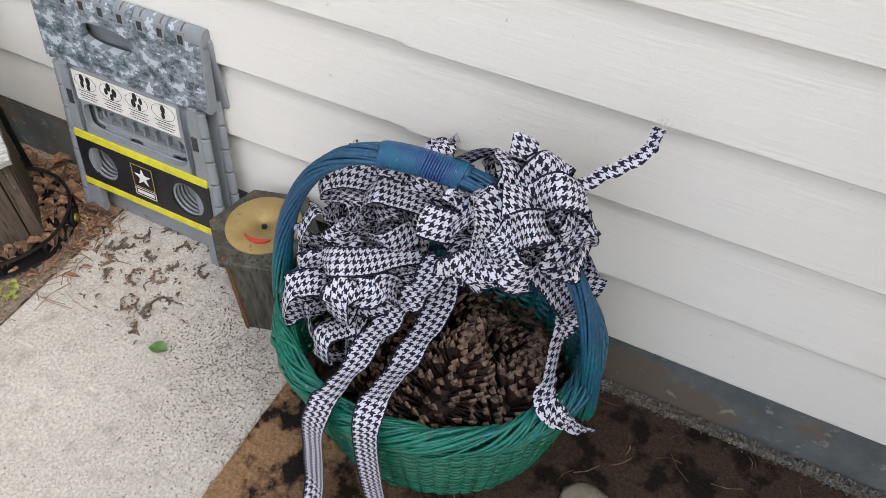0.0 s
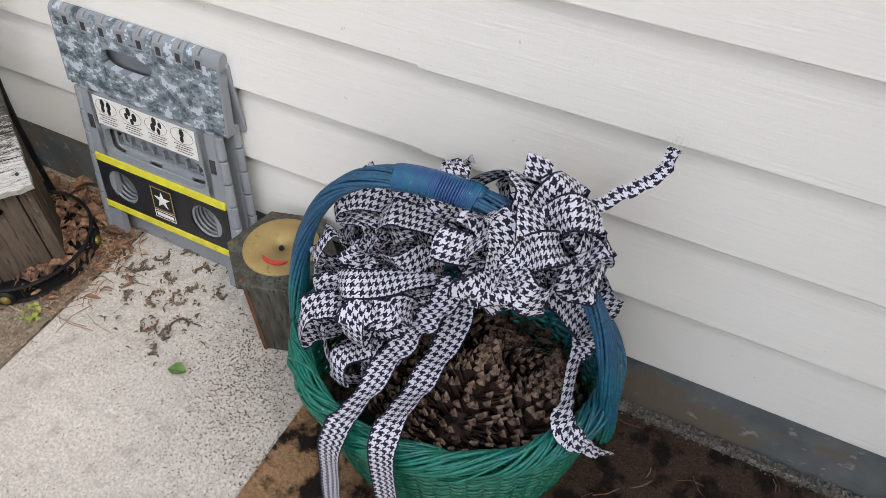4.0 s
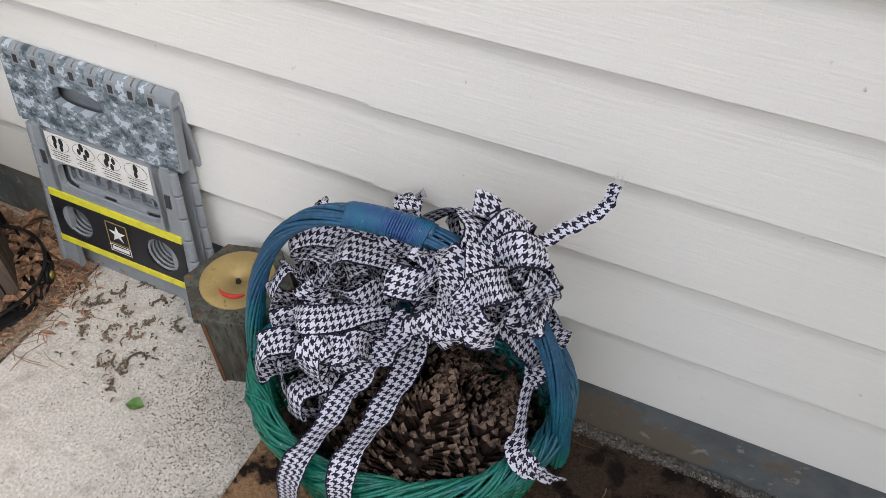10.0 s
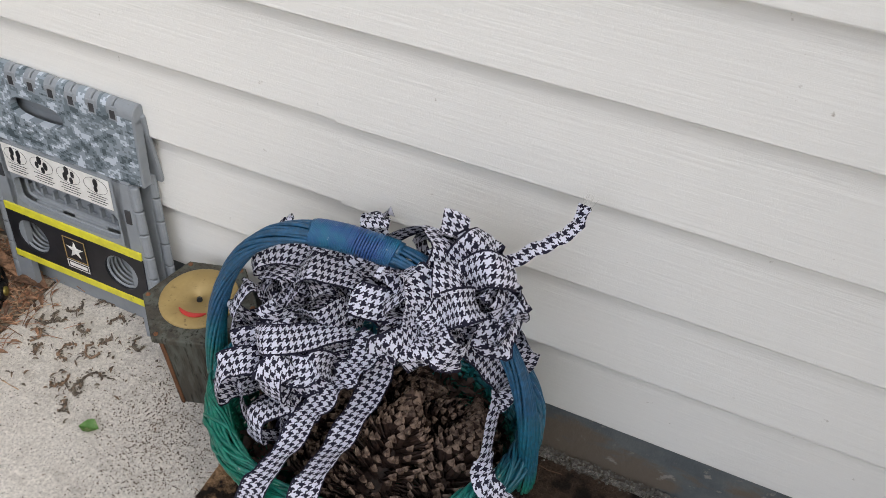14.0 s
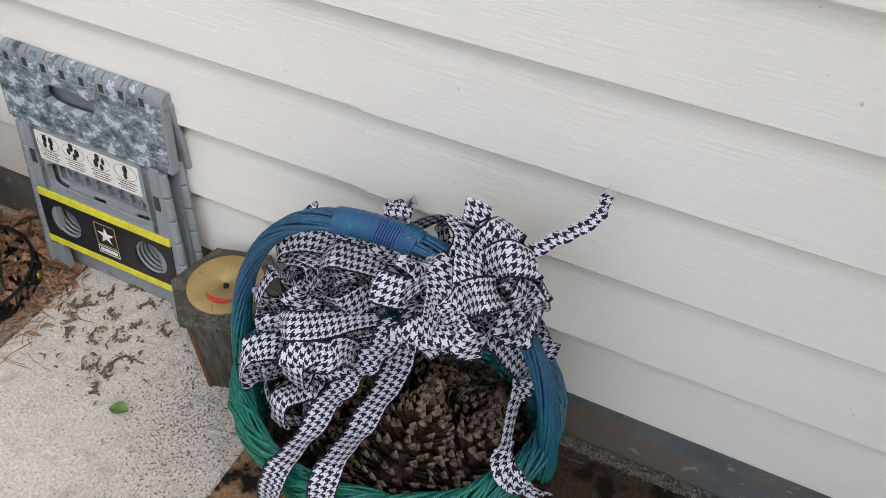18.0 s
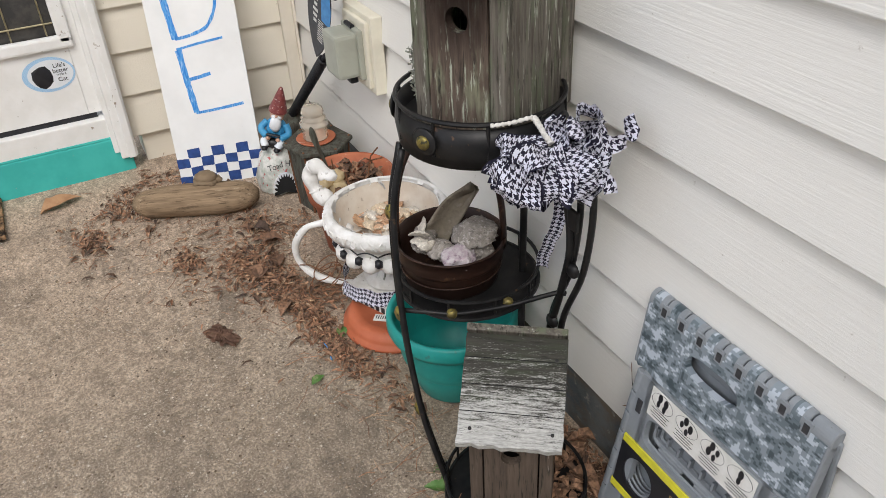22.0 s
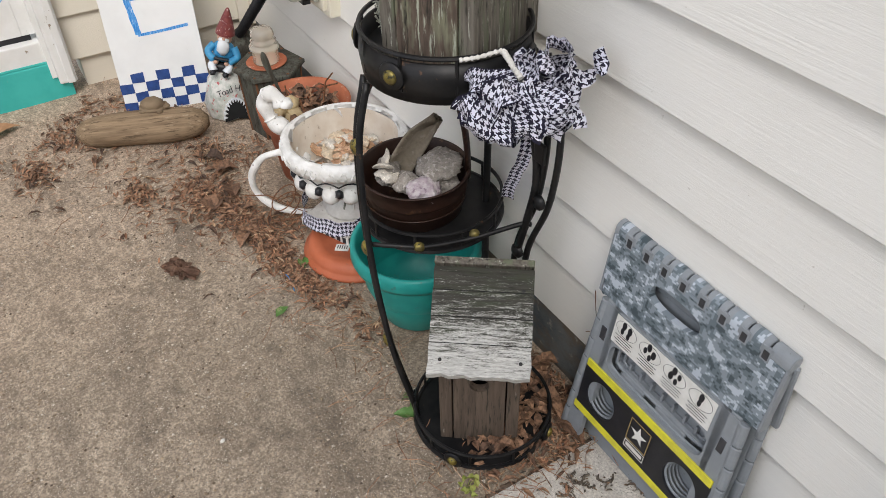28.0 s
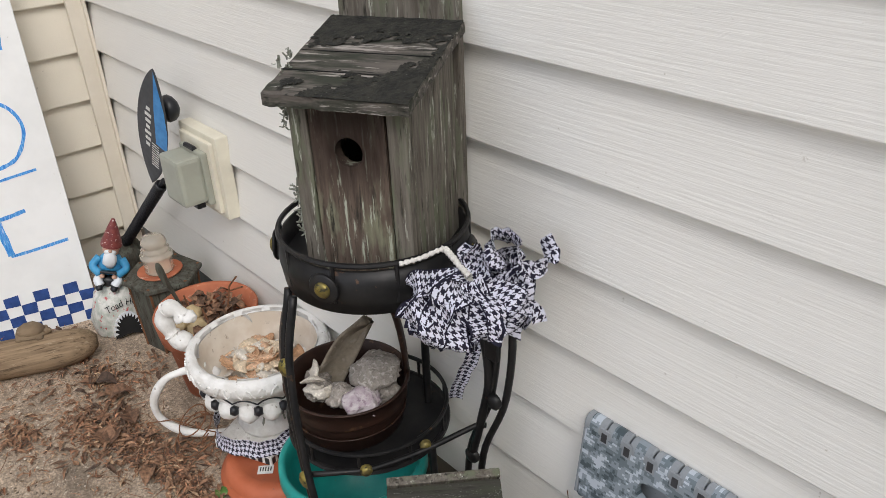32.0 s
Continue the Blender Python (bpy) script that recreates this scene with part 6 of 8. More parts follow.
for k in range(14):
    a = 2 * math.pi * k / 14 + 0.1
    bm = B()
    tube(bm, [(0.052 * math.cos(a), 0.052 * math.sin(a), 0.020), (0.043 * math.cos(a + 0.05), 0.043 * math.sin(a + 0.05), 0.036), (0.046 * math.cos(a + 0.1), 0.046 * math.sin(a + 0.1), 0.055)], 0.003, 5)
    part("foot_rib", bm, M_URN if k % 2 else M_LICHEN, un)
for k in range(40):
    a = 2 * math.pi * k / 40
    bm = B()
    tube(bm, [((0.141 + 0.001 * math.sin(t)) * math.cos(a + 0.05 * math.cos(t)), (0.141 + 0.001 * math.sin(t)) * math.sin(a + 0.05 * math.cos(t)), 0.176 + 0.010 * math.sin(t * 1.3 + k)) for t in [0.9 * i for i in range(6)]], 0.0019, 5)
    part("rim_scroll", bm, M_URN, un)
for k in range(13):
    a = 2 * math.pi * k / 13 + 0.3
    bm = B()
    n, wide, long = 8, 0.17 + 0.05 * noise.noise((k, 1, 2)), 0.024 + 0.016 * noise.noise((k * 1.7, 4, 2))
    top, low = [], []
    for i in range(n + 1):
        b = a + wide * (i / n - 0.5) * 2
        dip = long * (1 - abs(2 * i / n - 1)) ** 1.3 + 0.003
        top.append(bm.verts.new((0.1205 * math.cos(b), 0.1205 * math.sin(b), 0.199)))
        low.append(bm.verts.new(((0.1175 - 0.15 * dip) * math.cos(b), (0.1175 - 0.15 * dip) * math.sin(b), 0.192 - dip)))
    for i in range(n):
        bm.faces.new((top[i], low[i], low[i + 1], top[i + 1]))
    bmesh.ops.solidify(bm, geom=bm.faces, thickness=0.002)
    part("rim_flake", bm, M_URN, un, "white paint flake hanging inside the rim")
ha = math.radians(218)
hx, hy = math.cos(ha), math.sin(ha)
bm = B()
pts = [(hx * r, hy * r, z) for r, z in ((0.135, 0.165), (0.165, 0.180), (0.185, 0.205), (0.192, 0.240), (0.178, 0.262), (0.158, 0.258), (0.148, 0.240))]
tube(bm, smooth_line(pts, 5), [0.0165 - 0.0025 * math.sin(k * 0.8) for k in range(31)], 10)
lumpy(bm, (hx * 0.16, hy * 0.16, 0.185), (0.022, 0.022, 0.020), 4, 0.2, 2, 2)
lumpy(bm, (hx * 0.138, hy * 0.138, 0.246), (0.020, 0.016, 0.012), 9, 0.4, 2, 2)
curl = part("curled_handle", bm, M_URN, un, "curled white handle", True)
line = smooth_line(pts, 5)
for k in range(4, 24, 5):
    d = (line[k + 1] - line[k - 1]).normalized()
    e1 = d.orthogonal().normalized()
    e2 = d.cross(e1)
    part("handle_rib", tube(B(), [line[k] + (e1 * math.cos(a) + e2 * math.sin(a)) * 0.0158 for a in [0.5236 * q for q in range(12)]], 0.0020, 6, True), M_URN, curl, "", True)
bm = B()
pts = [((x - URN[0]) / 0.975, (y - URN[1]) / 0.975, (z - 0.059) / 0.955) for x, y, z in ((0.880, -0.215, 0.200), (0.858, -0.246, 0.195), (0.833, -0.284, 0.178), (0.816, -0.309, 0.130), (0.817, -0.303, 0.078), (0.849, -0.268, 0.045), (0.892, -0.215, 0.040), (0.915, -0.185, 0.045))]
tube(bm, smooth_line(pts, 6), [0.0085 + 0.0012 * math.sin(k * 0.5) for k in range(43)], 10)
part("ring_handle", bm, M_URN, un, "broad white ring handle", True)


def build_shell(m, r, ridges, label, mat, parent=None, group="shells in the urn"):
    bm = B()
    n, rows = 18, 6
    vs = []
    for j in range(rows + 1):
        f = j / rows
        row = []
        for i in range(n + 1):
            a = -1.75 + 3.5 * i / n
            q = r * f * (1 + 0.05 * math.cos(ridges * a))
            row.append(bm.verts.new((q * math.sin(a), q * math.cos(a), 0.42 * r * math.sin(math.pi * 0.5 * (1 - f * f)) * math.cos(a * 0.9) + 0.045 * r * math.cos(ridges * a) * f)))
        vs.append(row)
    for j in range(rows):
        for i in range(n):
            bm.faces.new((vs[j][i], vs[j][i + 1], vs[j + 1][i + 1], vs[j + 1][i]))
    bmesh.ops.remove_doubles(bm, verts=bm.verts, dist=1e-6)
    bmesh.ops.solidify(bm, geom=bm.faces, thickness=0.0016)
    ob = part("sea_shell", bm, mat, None, label, True)
    ob.matrix_world = m
    return tagged(ob, label, "shell", group)


M_SHELLS = [grime_mat("shell_%s" % n, c, tuple(v * 0.75 for v in c), 120, tuple(min(0.8, v * 1.2) for v in c), 200, rough=0.5, bump=0.2) for n, c in (("peach", (0.66, 0.43, 0.28)), ("cream", (0.68, 0.55, 0.40)), ("white", (0.68, 0.62, 0.54)), ("rust", (0.52, 0.31, 0.18)))]
rng = random.Random(11)
for k in range(70):
    a, q = rng.uniform(0, 6.28), 0.072 * math.sqrt(rng.random())
    mm = Matrix.Translation((URN[0] - 0.010 + q * math.cos(a), URN[1] + 0.002 + q * math.sin(a), 0.182 + 0.012 * rng.random() + 0.022 * (1 - q / 0.072))) @ Euler((rng.uniform(-0.5, 0.5) + (3.14 if rng.random() < 0.6 else 0), rng.uniform(-0.4, 0.4), rng.uniform(0, 6.28))).to_matrix().to_4x4()
    w = rng.choice((0, 0, 1, 1, 2, 3))
    build_shell(mm, rng.uniform(0.017, 0.027), rng.choice((12, 15, 18)), ("peach ribbed sea shell in the white urn", "cream sea shell in the white urn", "white sea shell in the white urn", "rusty brown sea shell in the white urn")[w], M_SHELLS[w])

ribbon_u = thing("ribbon_strip", pose(0, 0, 0), "houndstooth ribbon wound round the urn foot", "ribbon", "houndstooth bows")
ribbon_tail("wrap", [(0.952 + 0.088 * math.cos(a), -0.156 + 0.088 * math.sin(a), 0.076 + 0.004 * math.sin(5 * a)) for a in [radians(-140 + 16 * k) for k in range(13)]], (-0.3, 0.2, 0.9), ribbon_u, 0.032, 4, 0.004)

tin = thing("tin_tub", pose(1.295, -0.153, 0.2925) @ Matrix.Diagonal((1.01, 1.01, 0.72, 1)), "round brown enamel tub with a tall handle holding rocks", "tub")
part("tub", lathe(B(), [(0, 0.0), (0.078, 0.0), (0.081, 0.004), (0.087, 0.060), (0.088, 0.064), (0.091, 0.068), (0.091, 0.074), (0.094, 0.110), (0.097, 0.113), (0.095, 0.116), (0.090, 0.112), (0.084, 0.06), (0.078, 0.02), (0, 0.018)], 56), M_BROWNTIN, tin, "", True)
part("bead", tube(B(), ring_pts(0, 0, 0.040, 0.0865, 56), 0.0018, 6, True), M_BROWNTIN, tin, "raised bead", True)
bm = B()
harc = [(0.092 * math.cos(a) * 0.55, 0.092 * math.cos(a) * 0.83, 0.085 + 0.32 * math.sin(a) ** 0.8 if a > 0 else 0.085) for a in [math.pi * k / 28 for k in range(29)]]
tube(bm, harc, 0.011, 10, False, 0.45)
part("handle", bm, M_BROWNTIN, tin, "flat brown hoop handle", True)
rng = random.Random(21)
M_VIOLET = grime_mat("violet_rock", (0.44, 0.36, 0.40), (0.58, 0.53, 0.54), 70, (0.30, 0.22, 0.27), 120, 0.56, 0.66, rough=0.9, bump=0.9, dist=0.004)
for k, (dx, dy, dz, r, flat, mt, lb) in enumerate(((0.034, 0.030, 0.090, 0.038, 0.55, M_ROCK, "rough grey barnacled rock in the brown tub"), (0.060, -0.016, 0.070, 0.028, 0.75, M_VIOLET, "lumpy white and violet rock in the tub"), (-0.01, -0.045, 0.070, 0.022, 0.6, M_ROCK, "pale rock in the brown tub"),
                                        (-0.035, -0.030, 0.075, 0.020, 0.6, M_ROCK, "pale rock in the brown tub"), (0.020, -0.030, 0.070, 0.022, 0.6, M_ROCK, "pale rock in the brown tub"), (0.062, 0.028, 0.066, 0.022, 0.6, M_ROCK, "grey rock in the brown tub"), (-0.05, 0.01, 0.065, 0.022, 0.6, M_ROCK, "pale rock in the brown tub"), (0.0, 0.05, 0.065, 0.024, 0.6, M_ROCK, "grey rock in the brown tub"))):
    bm = B()
    vs = bmesh.ops.create_icosphere(bm, subdivisions=4, radius=1.0)["verts"]
    for v in vs:
        q = v.co.copy()
        knobs = 0.30 * noise.noise(q * 1.6 + Vector((k * 3.1, k, 2))) + 0.20 * abs(noise.noise(q * 4.0 + Vector((k, 5, k)))) + 0.09 * noise.noise(q * 9.0 + Vector((2, k, 7)))
        v.co = Vector((q.x, q.y * rng.uniform(0.99, 1.0), q.z * flat)) * r * (0.92 + knobs)
    ob = part("rock", bm, mt, None, lb, True)
    ob.matrix_world = Matrix.Translation((1.295 + dx, -0.153 + dy, 0.295 + dz)) @ Euler((rng.uniform(-0.3, 0.3), rng.uniform(-0.3, 0.3), rng.uniform(0, 6))).to_matrix().to_4x4()
    tagged(ob, lb, "rock", "rocks in the tub")
for k in range(9):
    a = rng.uniform(2.2, 5.6)
    mm = Matrix.Translation((1.295 + 0.052 * math.cos(a), -0.153 + 0.052 * math.sin(a), 0.295 + 0.072 + 0.016 * rng.random())) @ Euler((rng.uniform(-1, 1), rng.uniform(-1, 1), rng.uniform(0, 6.28))).to_matrix().to_4x4()
    build_shell(mm, rng.uniform(0.013, 0.020), 12, "chalky cream sea shell among the rocks", M_SHELLS[2], None, "shells in the tub")
bm = B()
n, c = 18, 14
edge_l = smooth_line([(-0.046, 0, 0.345), (-0.033, 0, 0.373), (0.004, 0, 0.433), (0.049, 0, 0.468)], 6)
edge_r = smooth_line([(0.006, 0, 0.335), (0.020, 0, 0.362), (0.040, 0, 0.396), (0.068, 0, 0.446)], 6)
vs = []
for j in range(n + 1):
    row = []
    for i in range(c + 1):
        g, f = i / c, j / n
        p = edge_l[j].lerp(edge_r[j], g)
        p.y = 0.006 * math.cos(math.pi * g) - 0.010 * math.sin(math.pi * g) + 0.003 * noise.noise((f * 3, g * 2, 4))
        p.z += f**3 * (0.008 * noise.noise((i * 0.8, 2, 5)) + 0.006 * noise.noise((i * 2.3, 7, 5)) - 0.010 * max(0.0, 1 - abs(g - 0.62) / 0.2))
        row.append(bm.verts.new(Vector((1.272, -0.158, 0)) + Vector((0.488, 0.873, 0)) * p.x + Vector((0.873, -0.488, 0)) * p.y + Vector((0, 0, p.z))))
    vs.append(row)
for j in range(n):
    for i in range(c):
        bm.faces.new((vs[j][i], vs[j][i + 1], vs[j + 1][i + 1], vs[j + 1][i]))
bmesh.ops.recalc_face_normals(bm, faces=bm.faces)
bmesh.ops.solidify(bm, geom=bm.faces, thickness=0.004)
bark = part("bark_piece", bm, M_BARK, None, "", True)
tagged(bark, "curved grey piece of bark standing in the brown tub", "bark")

# bow on the stand, laid out from its knot (mm)
STAND_BOW = (Vector((1.556, -0.129, 0.652)), Vector((0.534, 0.846, -0.017)), Vector((-0.498, 0.330, 0.802)), Vector((0.683, -0.419, 0.597)))
bow_c = thing("ribbon_bow", pose(0, 0, 0), "houndstooth ribbon bow tied to the iron stand with white cord", "ribbon bow", "houndstooth bows")
bow_loops(bow_c, (
    ((-6, -2, -4), (-74, -44, 0), 12, 17, 38),
    ((-6, -4, 0), (-62, -66, 4), -14, 19, 38),
    ((-6, 0, -8), (-68, -6, -12), 22, 14, 36),
    ((-4, -6, 2), (-30, -82, -4), 8, 18, 38),
    ((-2, -6, 8), (-42, -34, 22), -10, 16, 38),
    ((0, -8, 10), (4, -76, 16), 4, 12, 40),
    ((4, -8, 6), (32, -72, 8), -12, 17, 37),
    ((6, -4, 4), (56, -46, 8), 18, 15, 36),
    ((8, -2, 0), (72, -28, -6), 35, 14, 34),
    ((4, 2, -2), (20, 28, 0), 20, 14, 36),
    ((8, 2, -4), (36, 12, 16), -25, 15, 36),
    ((22, 6, -6), (60, 42, -10), 68, 15, 34),
    ((24, -4, -4), (64, 2, 4), 40, 16, 34),
    ((10, -20, 4), (60, -62, -6), 30, 13, 34),
    ((-10, -24, -10), (-66, -60, -14), 30, 14, 36),
), 80, 0, STAND_BOW)
for pts, w, fold in ((((30, -6, 6), (56, -2, 8), (78, 0, 6), (94, 4, 2), (102, 16, 0), (97, 36, -4)), 0.022, ((0.2, 1.0, 0.2), (0.1, 1.0, 0.3), (0.0, 1.0, 0.4), (0.5, 0.9, 0.5), (0.9, 0.1, 0.7), (0.6, 0.1, 1.0))),
                     (((40, -42, 0), (60, -46, 2), (72, -46, 0), (78, -62, -4)), 0.018, ((0.1, 1, 0.3), (0.2, 1, 0.2), (0.7, 0.7, 0.2), (1, 0.1, 0.3)))):
    ribbon_tail("tail", [bow_pt(q, STAND_BOW) for q in pts], [tuple(STAND_BOW[1] * a + STAND_BOW[2] * b + STAND_BOW[3] * c) for a, b, c in fold], bow_c, w, 6, 0.003)
ribbon_tail("tail", [(1.530, -0.100, 0.575), (1.4997, -0.07, 0.514), (1.4935, -0.07, 0.474), (1.4737, -0.07, 0.431), (1.452, -0.066, 0.386), (1.440, -0.058, 0.362)], (0.45, 0.62, -0.35), bow_c, 0.020)
bm = B()
line = smooth_line([(1.503, -0.189, 0.672), (1.5114, -0.1626, 0.673), (1.5164, -0.134, 0.675), (1.529, -0.133, 0.672), (1.546, -0.133, 0.663), (1.560, -0.132, 0.655)], 10)
tube(bm, line, [(0.0028 if k < 20 else 0.0040) + 0.0009 * math.sin(k * 2.3) for k in range(len(line))], 8)
part("tie_cord", bm, M_CLOTHWHITE, bow_c, "fuzzy white cord")

# ---- corner group: pot, second box, insulator, toad house, board, log ----
pt = thing("flower_pot", pose(0.690, -0.119, gz(0.65)) @ Matrix.Diagonal((1.08, 1.08, 1.14, 1)), "terracotta flower pot of dead leaves and twigs", "flower pot")
part("pot", lathe(B(), [(0, 0), (0.070, 0.0), (0.088, 0.120), (0.098, 0.122), (0.104, 0.165), (0.101, 0.170), (0.094, 0.166), (0.086, 0.11), (0, 0.105)], 48), M_TERRA, pt, "", True)
part("potting_soil", lathe(B(), [(0, 0.138), (0.060, 0.132), (0.090, 0.124)], 24, None, 0.2), M_DIRT, pt)
bm = B()
for q in ([(0.02, 0.03, 0.13), (0.03, 0.045, 0.21), (0.05, 0.055, 0.235)], [(0.03, 0.045, 0.20), (0.06, 0.06, 0.215)], [(-0.03, -0.02, 0.13), (-0.02, -0.03, 0.20)], [(0.04, -0.01, 0.13), (0.035, -0.02, 0.19)]):
    part("twig", tube(B(), q, 0.0018, 5), M_OLDEDGE, pt, "thin dead twig")
bm = B()
tube(bm, smooth_line([(-0.024, -0.036, 0.165), (-0.027, -0.046, 0.205), (-0.029, -0.056, 0.240), (-0.030, -0.062, 0.266), (-0.030, -0.065, 0.279)], 3), [0.0045, 0.005, 0.0055, 0.006, 0.0065, 0.008, 0.010, 0.0115, 0.012, 0.0115, 0.010, 0.0075, 0.003], 8, False, 0.4)
part("spoon", bm, M_OLDBOX, pt, "old wooden spoon stuck in the pot")
bm = B()
for k in range(5):
    lumpy(bm, (0.02 + 0.015 * math.cos(k), -0.05 + 0.018 * math.sin(k * 2), 0.15 + 0.006 * k), (0.02, 0.016, 0.016), k, 0.6, 2.5, 2)
part("sponge_lump", bm, grime_mat("pale_yellow_lump", (0.55, 0.44, 0.26), (0.45, 0.34, 0.19), 60, rough=0.9, bump=0.6), pt, "pale yellow knobbly lump")

build_hex_box("lantern_box", pose(0.470, -0.120, gz(0.47), 0, 0, 0), "old dark hexagonal wooden box under a glass insulator", radians(14), 0.092, 0.070, 0.185, False)
isl = thing("glass_insulator", pose(0.466, -0.122, gz(0.47) + 0.185), "clear glass insulator on a terracotta saucer", "insulator")
part("saucer", lathe(B(), [(0, 0), (0.046, 0.0), (0.052, 0.006), (0.049, 0.007), (0.044, 0.004), (0, 0.004)], 36), M_TERRA, isl, "", True)
part("glass", lathe(B(), [(0, 0.005), (0.032, 0.005), (0.034, 0.010), (0.033, 0.036), (0.037, 0.042), (0.037, 0.050), (0.030, 0.054), (0.031, 0.058), (0.033, 0.063), (0.027, 0.067), (0.028, 0.072), (0.030, 0.078), (0.027, 0.088), (0.022, 0.094), (0, 0.098)], 40), M_GLASS, isl, "ribbed clear glass", True)

TH = (0.326, -0.205)
toad = thing("toad_house", pose(TH[0], TH[1], gz(TH[0]) - 0.002, 0, 0, 82) @ Matrix.Rotation(radians(5), 4, "Y") @ Matrix.Diagonal((1.18, 1.10, 1.44, 1)), "painted ceramic toad house with a dark arched doorway", "garden ornament")
bm = B()
lathe(bm, [(0.050, 0.0), (0.055, 0.02), (0.053, 0.045), (0.044, 0.070), (0.026, 0.085), (0, 0.090)], 36, None, 0.10)
part("shell", bm, M_MOTTLE, toad, "mottled white glazed dome", True)
# the doorway is a black sheet on the dome, painting its shade
bm = B()
arch2 = [(0.006 + 0.029 * math.cos(a), -0.050 + 0.010 * math.sin(a), 0.004 + 0.040 * max(0, math.sin(a))) for a in [math.pi * k / 14 for k in range(15)]]
cen = bm.verts.new((0.006, -0.0650, 0.010))
ring = [bm.verts.new((x, -0.0655 + 0.012 * (z / 0.042), z)) for x, y, z in arch2]
for a, b in zip(ring, ring[1:]):
    bm.faces.new((cen, b, a))
part("doorway", bm, M_DARK, toad, "dark sheet painting the shade in the doorway")
for k in range(13):
    x, y, z = arch2[k + 1]
    yy = -0.0662 + 0.012 * (z / 0.042)
    inward = Vector((0.006 - x, 0, 0.010 - z)).normalized()
    flat = Vector((inward.z, 0, -inward.x))
    bm = B()
    q = [bm.verts.new(Vector((x, yy + dy, z)) + flat * w + inward * d) for dy, w, d in ((-0.001, -0.0036, -0.003), (-0.001, 0.0036, -0.003), (-0.001, 0.0, 0.0065), (0.004, -0.0036, -0.003), (0.004, 0.0036, -0.003), (0.004, 0.0, 0.0065))]
    for f in ((0, 1, 2), (5, 4, 3), (0, 3, 4, 1), (1, 4, 5, 2), (2, 5, 3, 0)):
        bm.faces.new([q[i] for i in f])
    bmesh.ops.recalc_face_normals(bm, faces=bm.faces)
    part("doorway_tooth", bm, M_STICKER_WHITE, toad, "white tooth at the doorway's rim")
for k, (word, x, tilt, up) in enumerate((("Toad", -0.014, 12, 0.0565), ("Ho", 0.018, -6, 0.0600))):
    lettering("painted_word", word, 0.017, Matrix.Translation((x, -0.0545, up)) @ Matrix.Rotation(radians(66), 4, "X") @ Matrix.Rotation(radians(tilt), 4, "Z"), M_BLACK, toad, "black hand-painted word")

GM = Matrix.Translation((TH[0] - 0.005, TH[1] + 0.002, gz(TH[0]) + 0.124)) @ Matrix.Rotation(radians(62), 4, "Z") @ Matrix.Rotation(radians(16), 4, "Y") @ Matrix.Scale(1.04, 4)
gn = B()
lumpy(gn, (0, 0, 0.012), (0.034, 0.030, 0.016), 1, 0.25, 2, 2, 0)
lumpy(gn, (0, 0.004, 0.048), (0.028, 0.023, 0.034), 2, 0.08, 2, 2, 1)
for s in (-1, 1):
    tube(gn, smooth_line([(s * 0.024, 0.0, 0.066), (s * 0.036, -0.010, 0.046), (s * 0.018, -0.026, 0.034)], 5), 0.0095, 8, False, 1.0, 1)
    lumpy(gn, (s * 0.013, -0.030, 0.032), (0.007, 0.007, 0.006), 4, 0.1, 2, 1, 2)
    tube(gn, smooth_line([(s * 0.014, -0.004, 0.022), (s * 0.022, -0.030, 0.022), (s * 0.014, -0.040, 0.012)], 5), 0.010, 8, False, 1.0, 3)
    lumpy(gn, (s * 0.016, -0.045, 0.010), (0.010, 0.013, 0.008), 6, 0.1, 2, 1, 0)
lumpy(gn, (0, -0.003, 0.090), (0.019, 0.018, 0.019), 3, 0.05, 2, 2, 2)
lumpy(gn, (0, -0.019, 0.071), (0.016, 0.010, 0.024), 5, 0.15, 4, 2, 3)
lumpy(gn, (0, -0.018, 0.090), (0.014, 0.007, 0.007), 5, 0.2, 4, 2, 3)
lumpy(gn, (0, -0.022, 0.094), (0.005, 0.005, 0.005), 5, 0.05, 2, 1, 2)
lathe(gn, [(0.024, 0.100), (0.023, 0.108), (0.017, 0.128), (0.010, 0.150), (0.004, 0.166), (0, 0.169)], 20, None, 0.04, mi=4)
box(gn, (0, -0.038, 0.030), (0.036, 0.022, 0.005), Matrix.Rotation(radians(-20), 4, "X"), 0.001, 3)
gob = part("garden_gnome", gn, [M_BLACK, M_BLUE_CLOTH, M_SKIN, M_STICKER_WHITE, M_MAROON], None, "", True)
gob.matrix_world = GM
tagged(gob, "painted gnome statue in blue with a maroon hat", "statue")

# hand-painted board: W D E over a navy check
BW, BH = 0.234, 0.87
b_u = Vector((0.055, 0.206, 0)).normalized()
b_v = Vector((-0.198, -0.026, 0.80)).normalized()
b_v = (b_v - b_u * b_v.dot(b_u)).normalized()
b_n = b_u.cross(b_v)
MB = Matrix.Translation((0.198, -0.454, gz(0.2) - 0.002)) @ Matrix((b_u, b_v, b_n)).transposed().to_4x4()
bd = thing("painted_board", MB, "tall white board painted with blue letters leaning on the wall", "sign board")
bm = B()
box(bm, (BW / 2, BH / 2, -0.008), (BW, BH, 0.016), None, 0.0015)
part("board", bm, M_BOARD, bd)


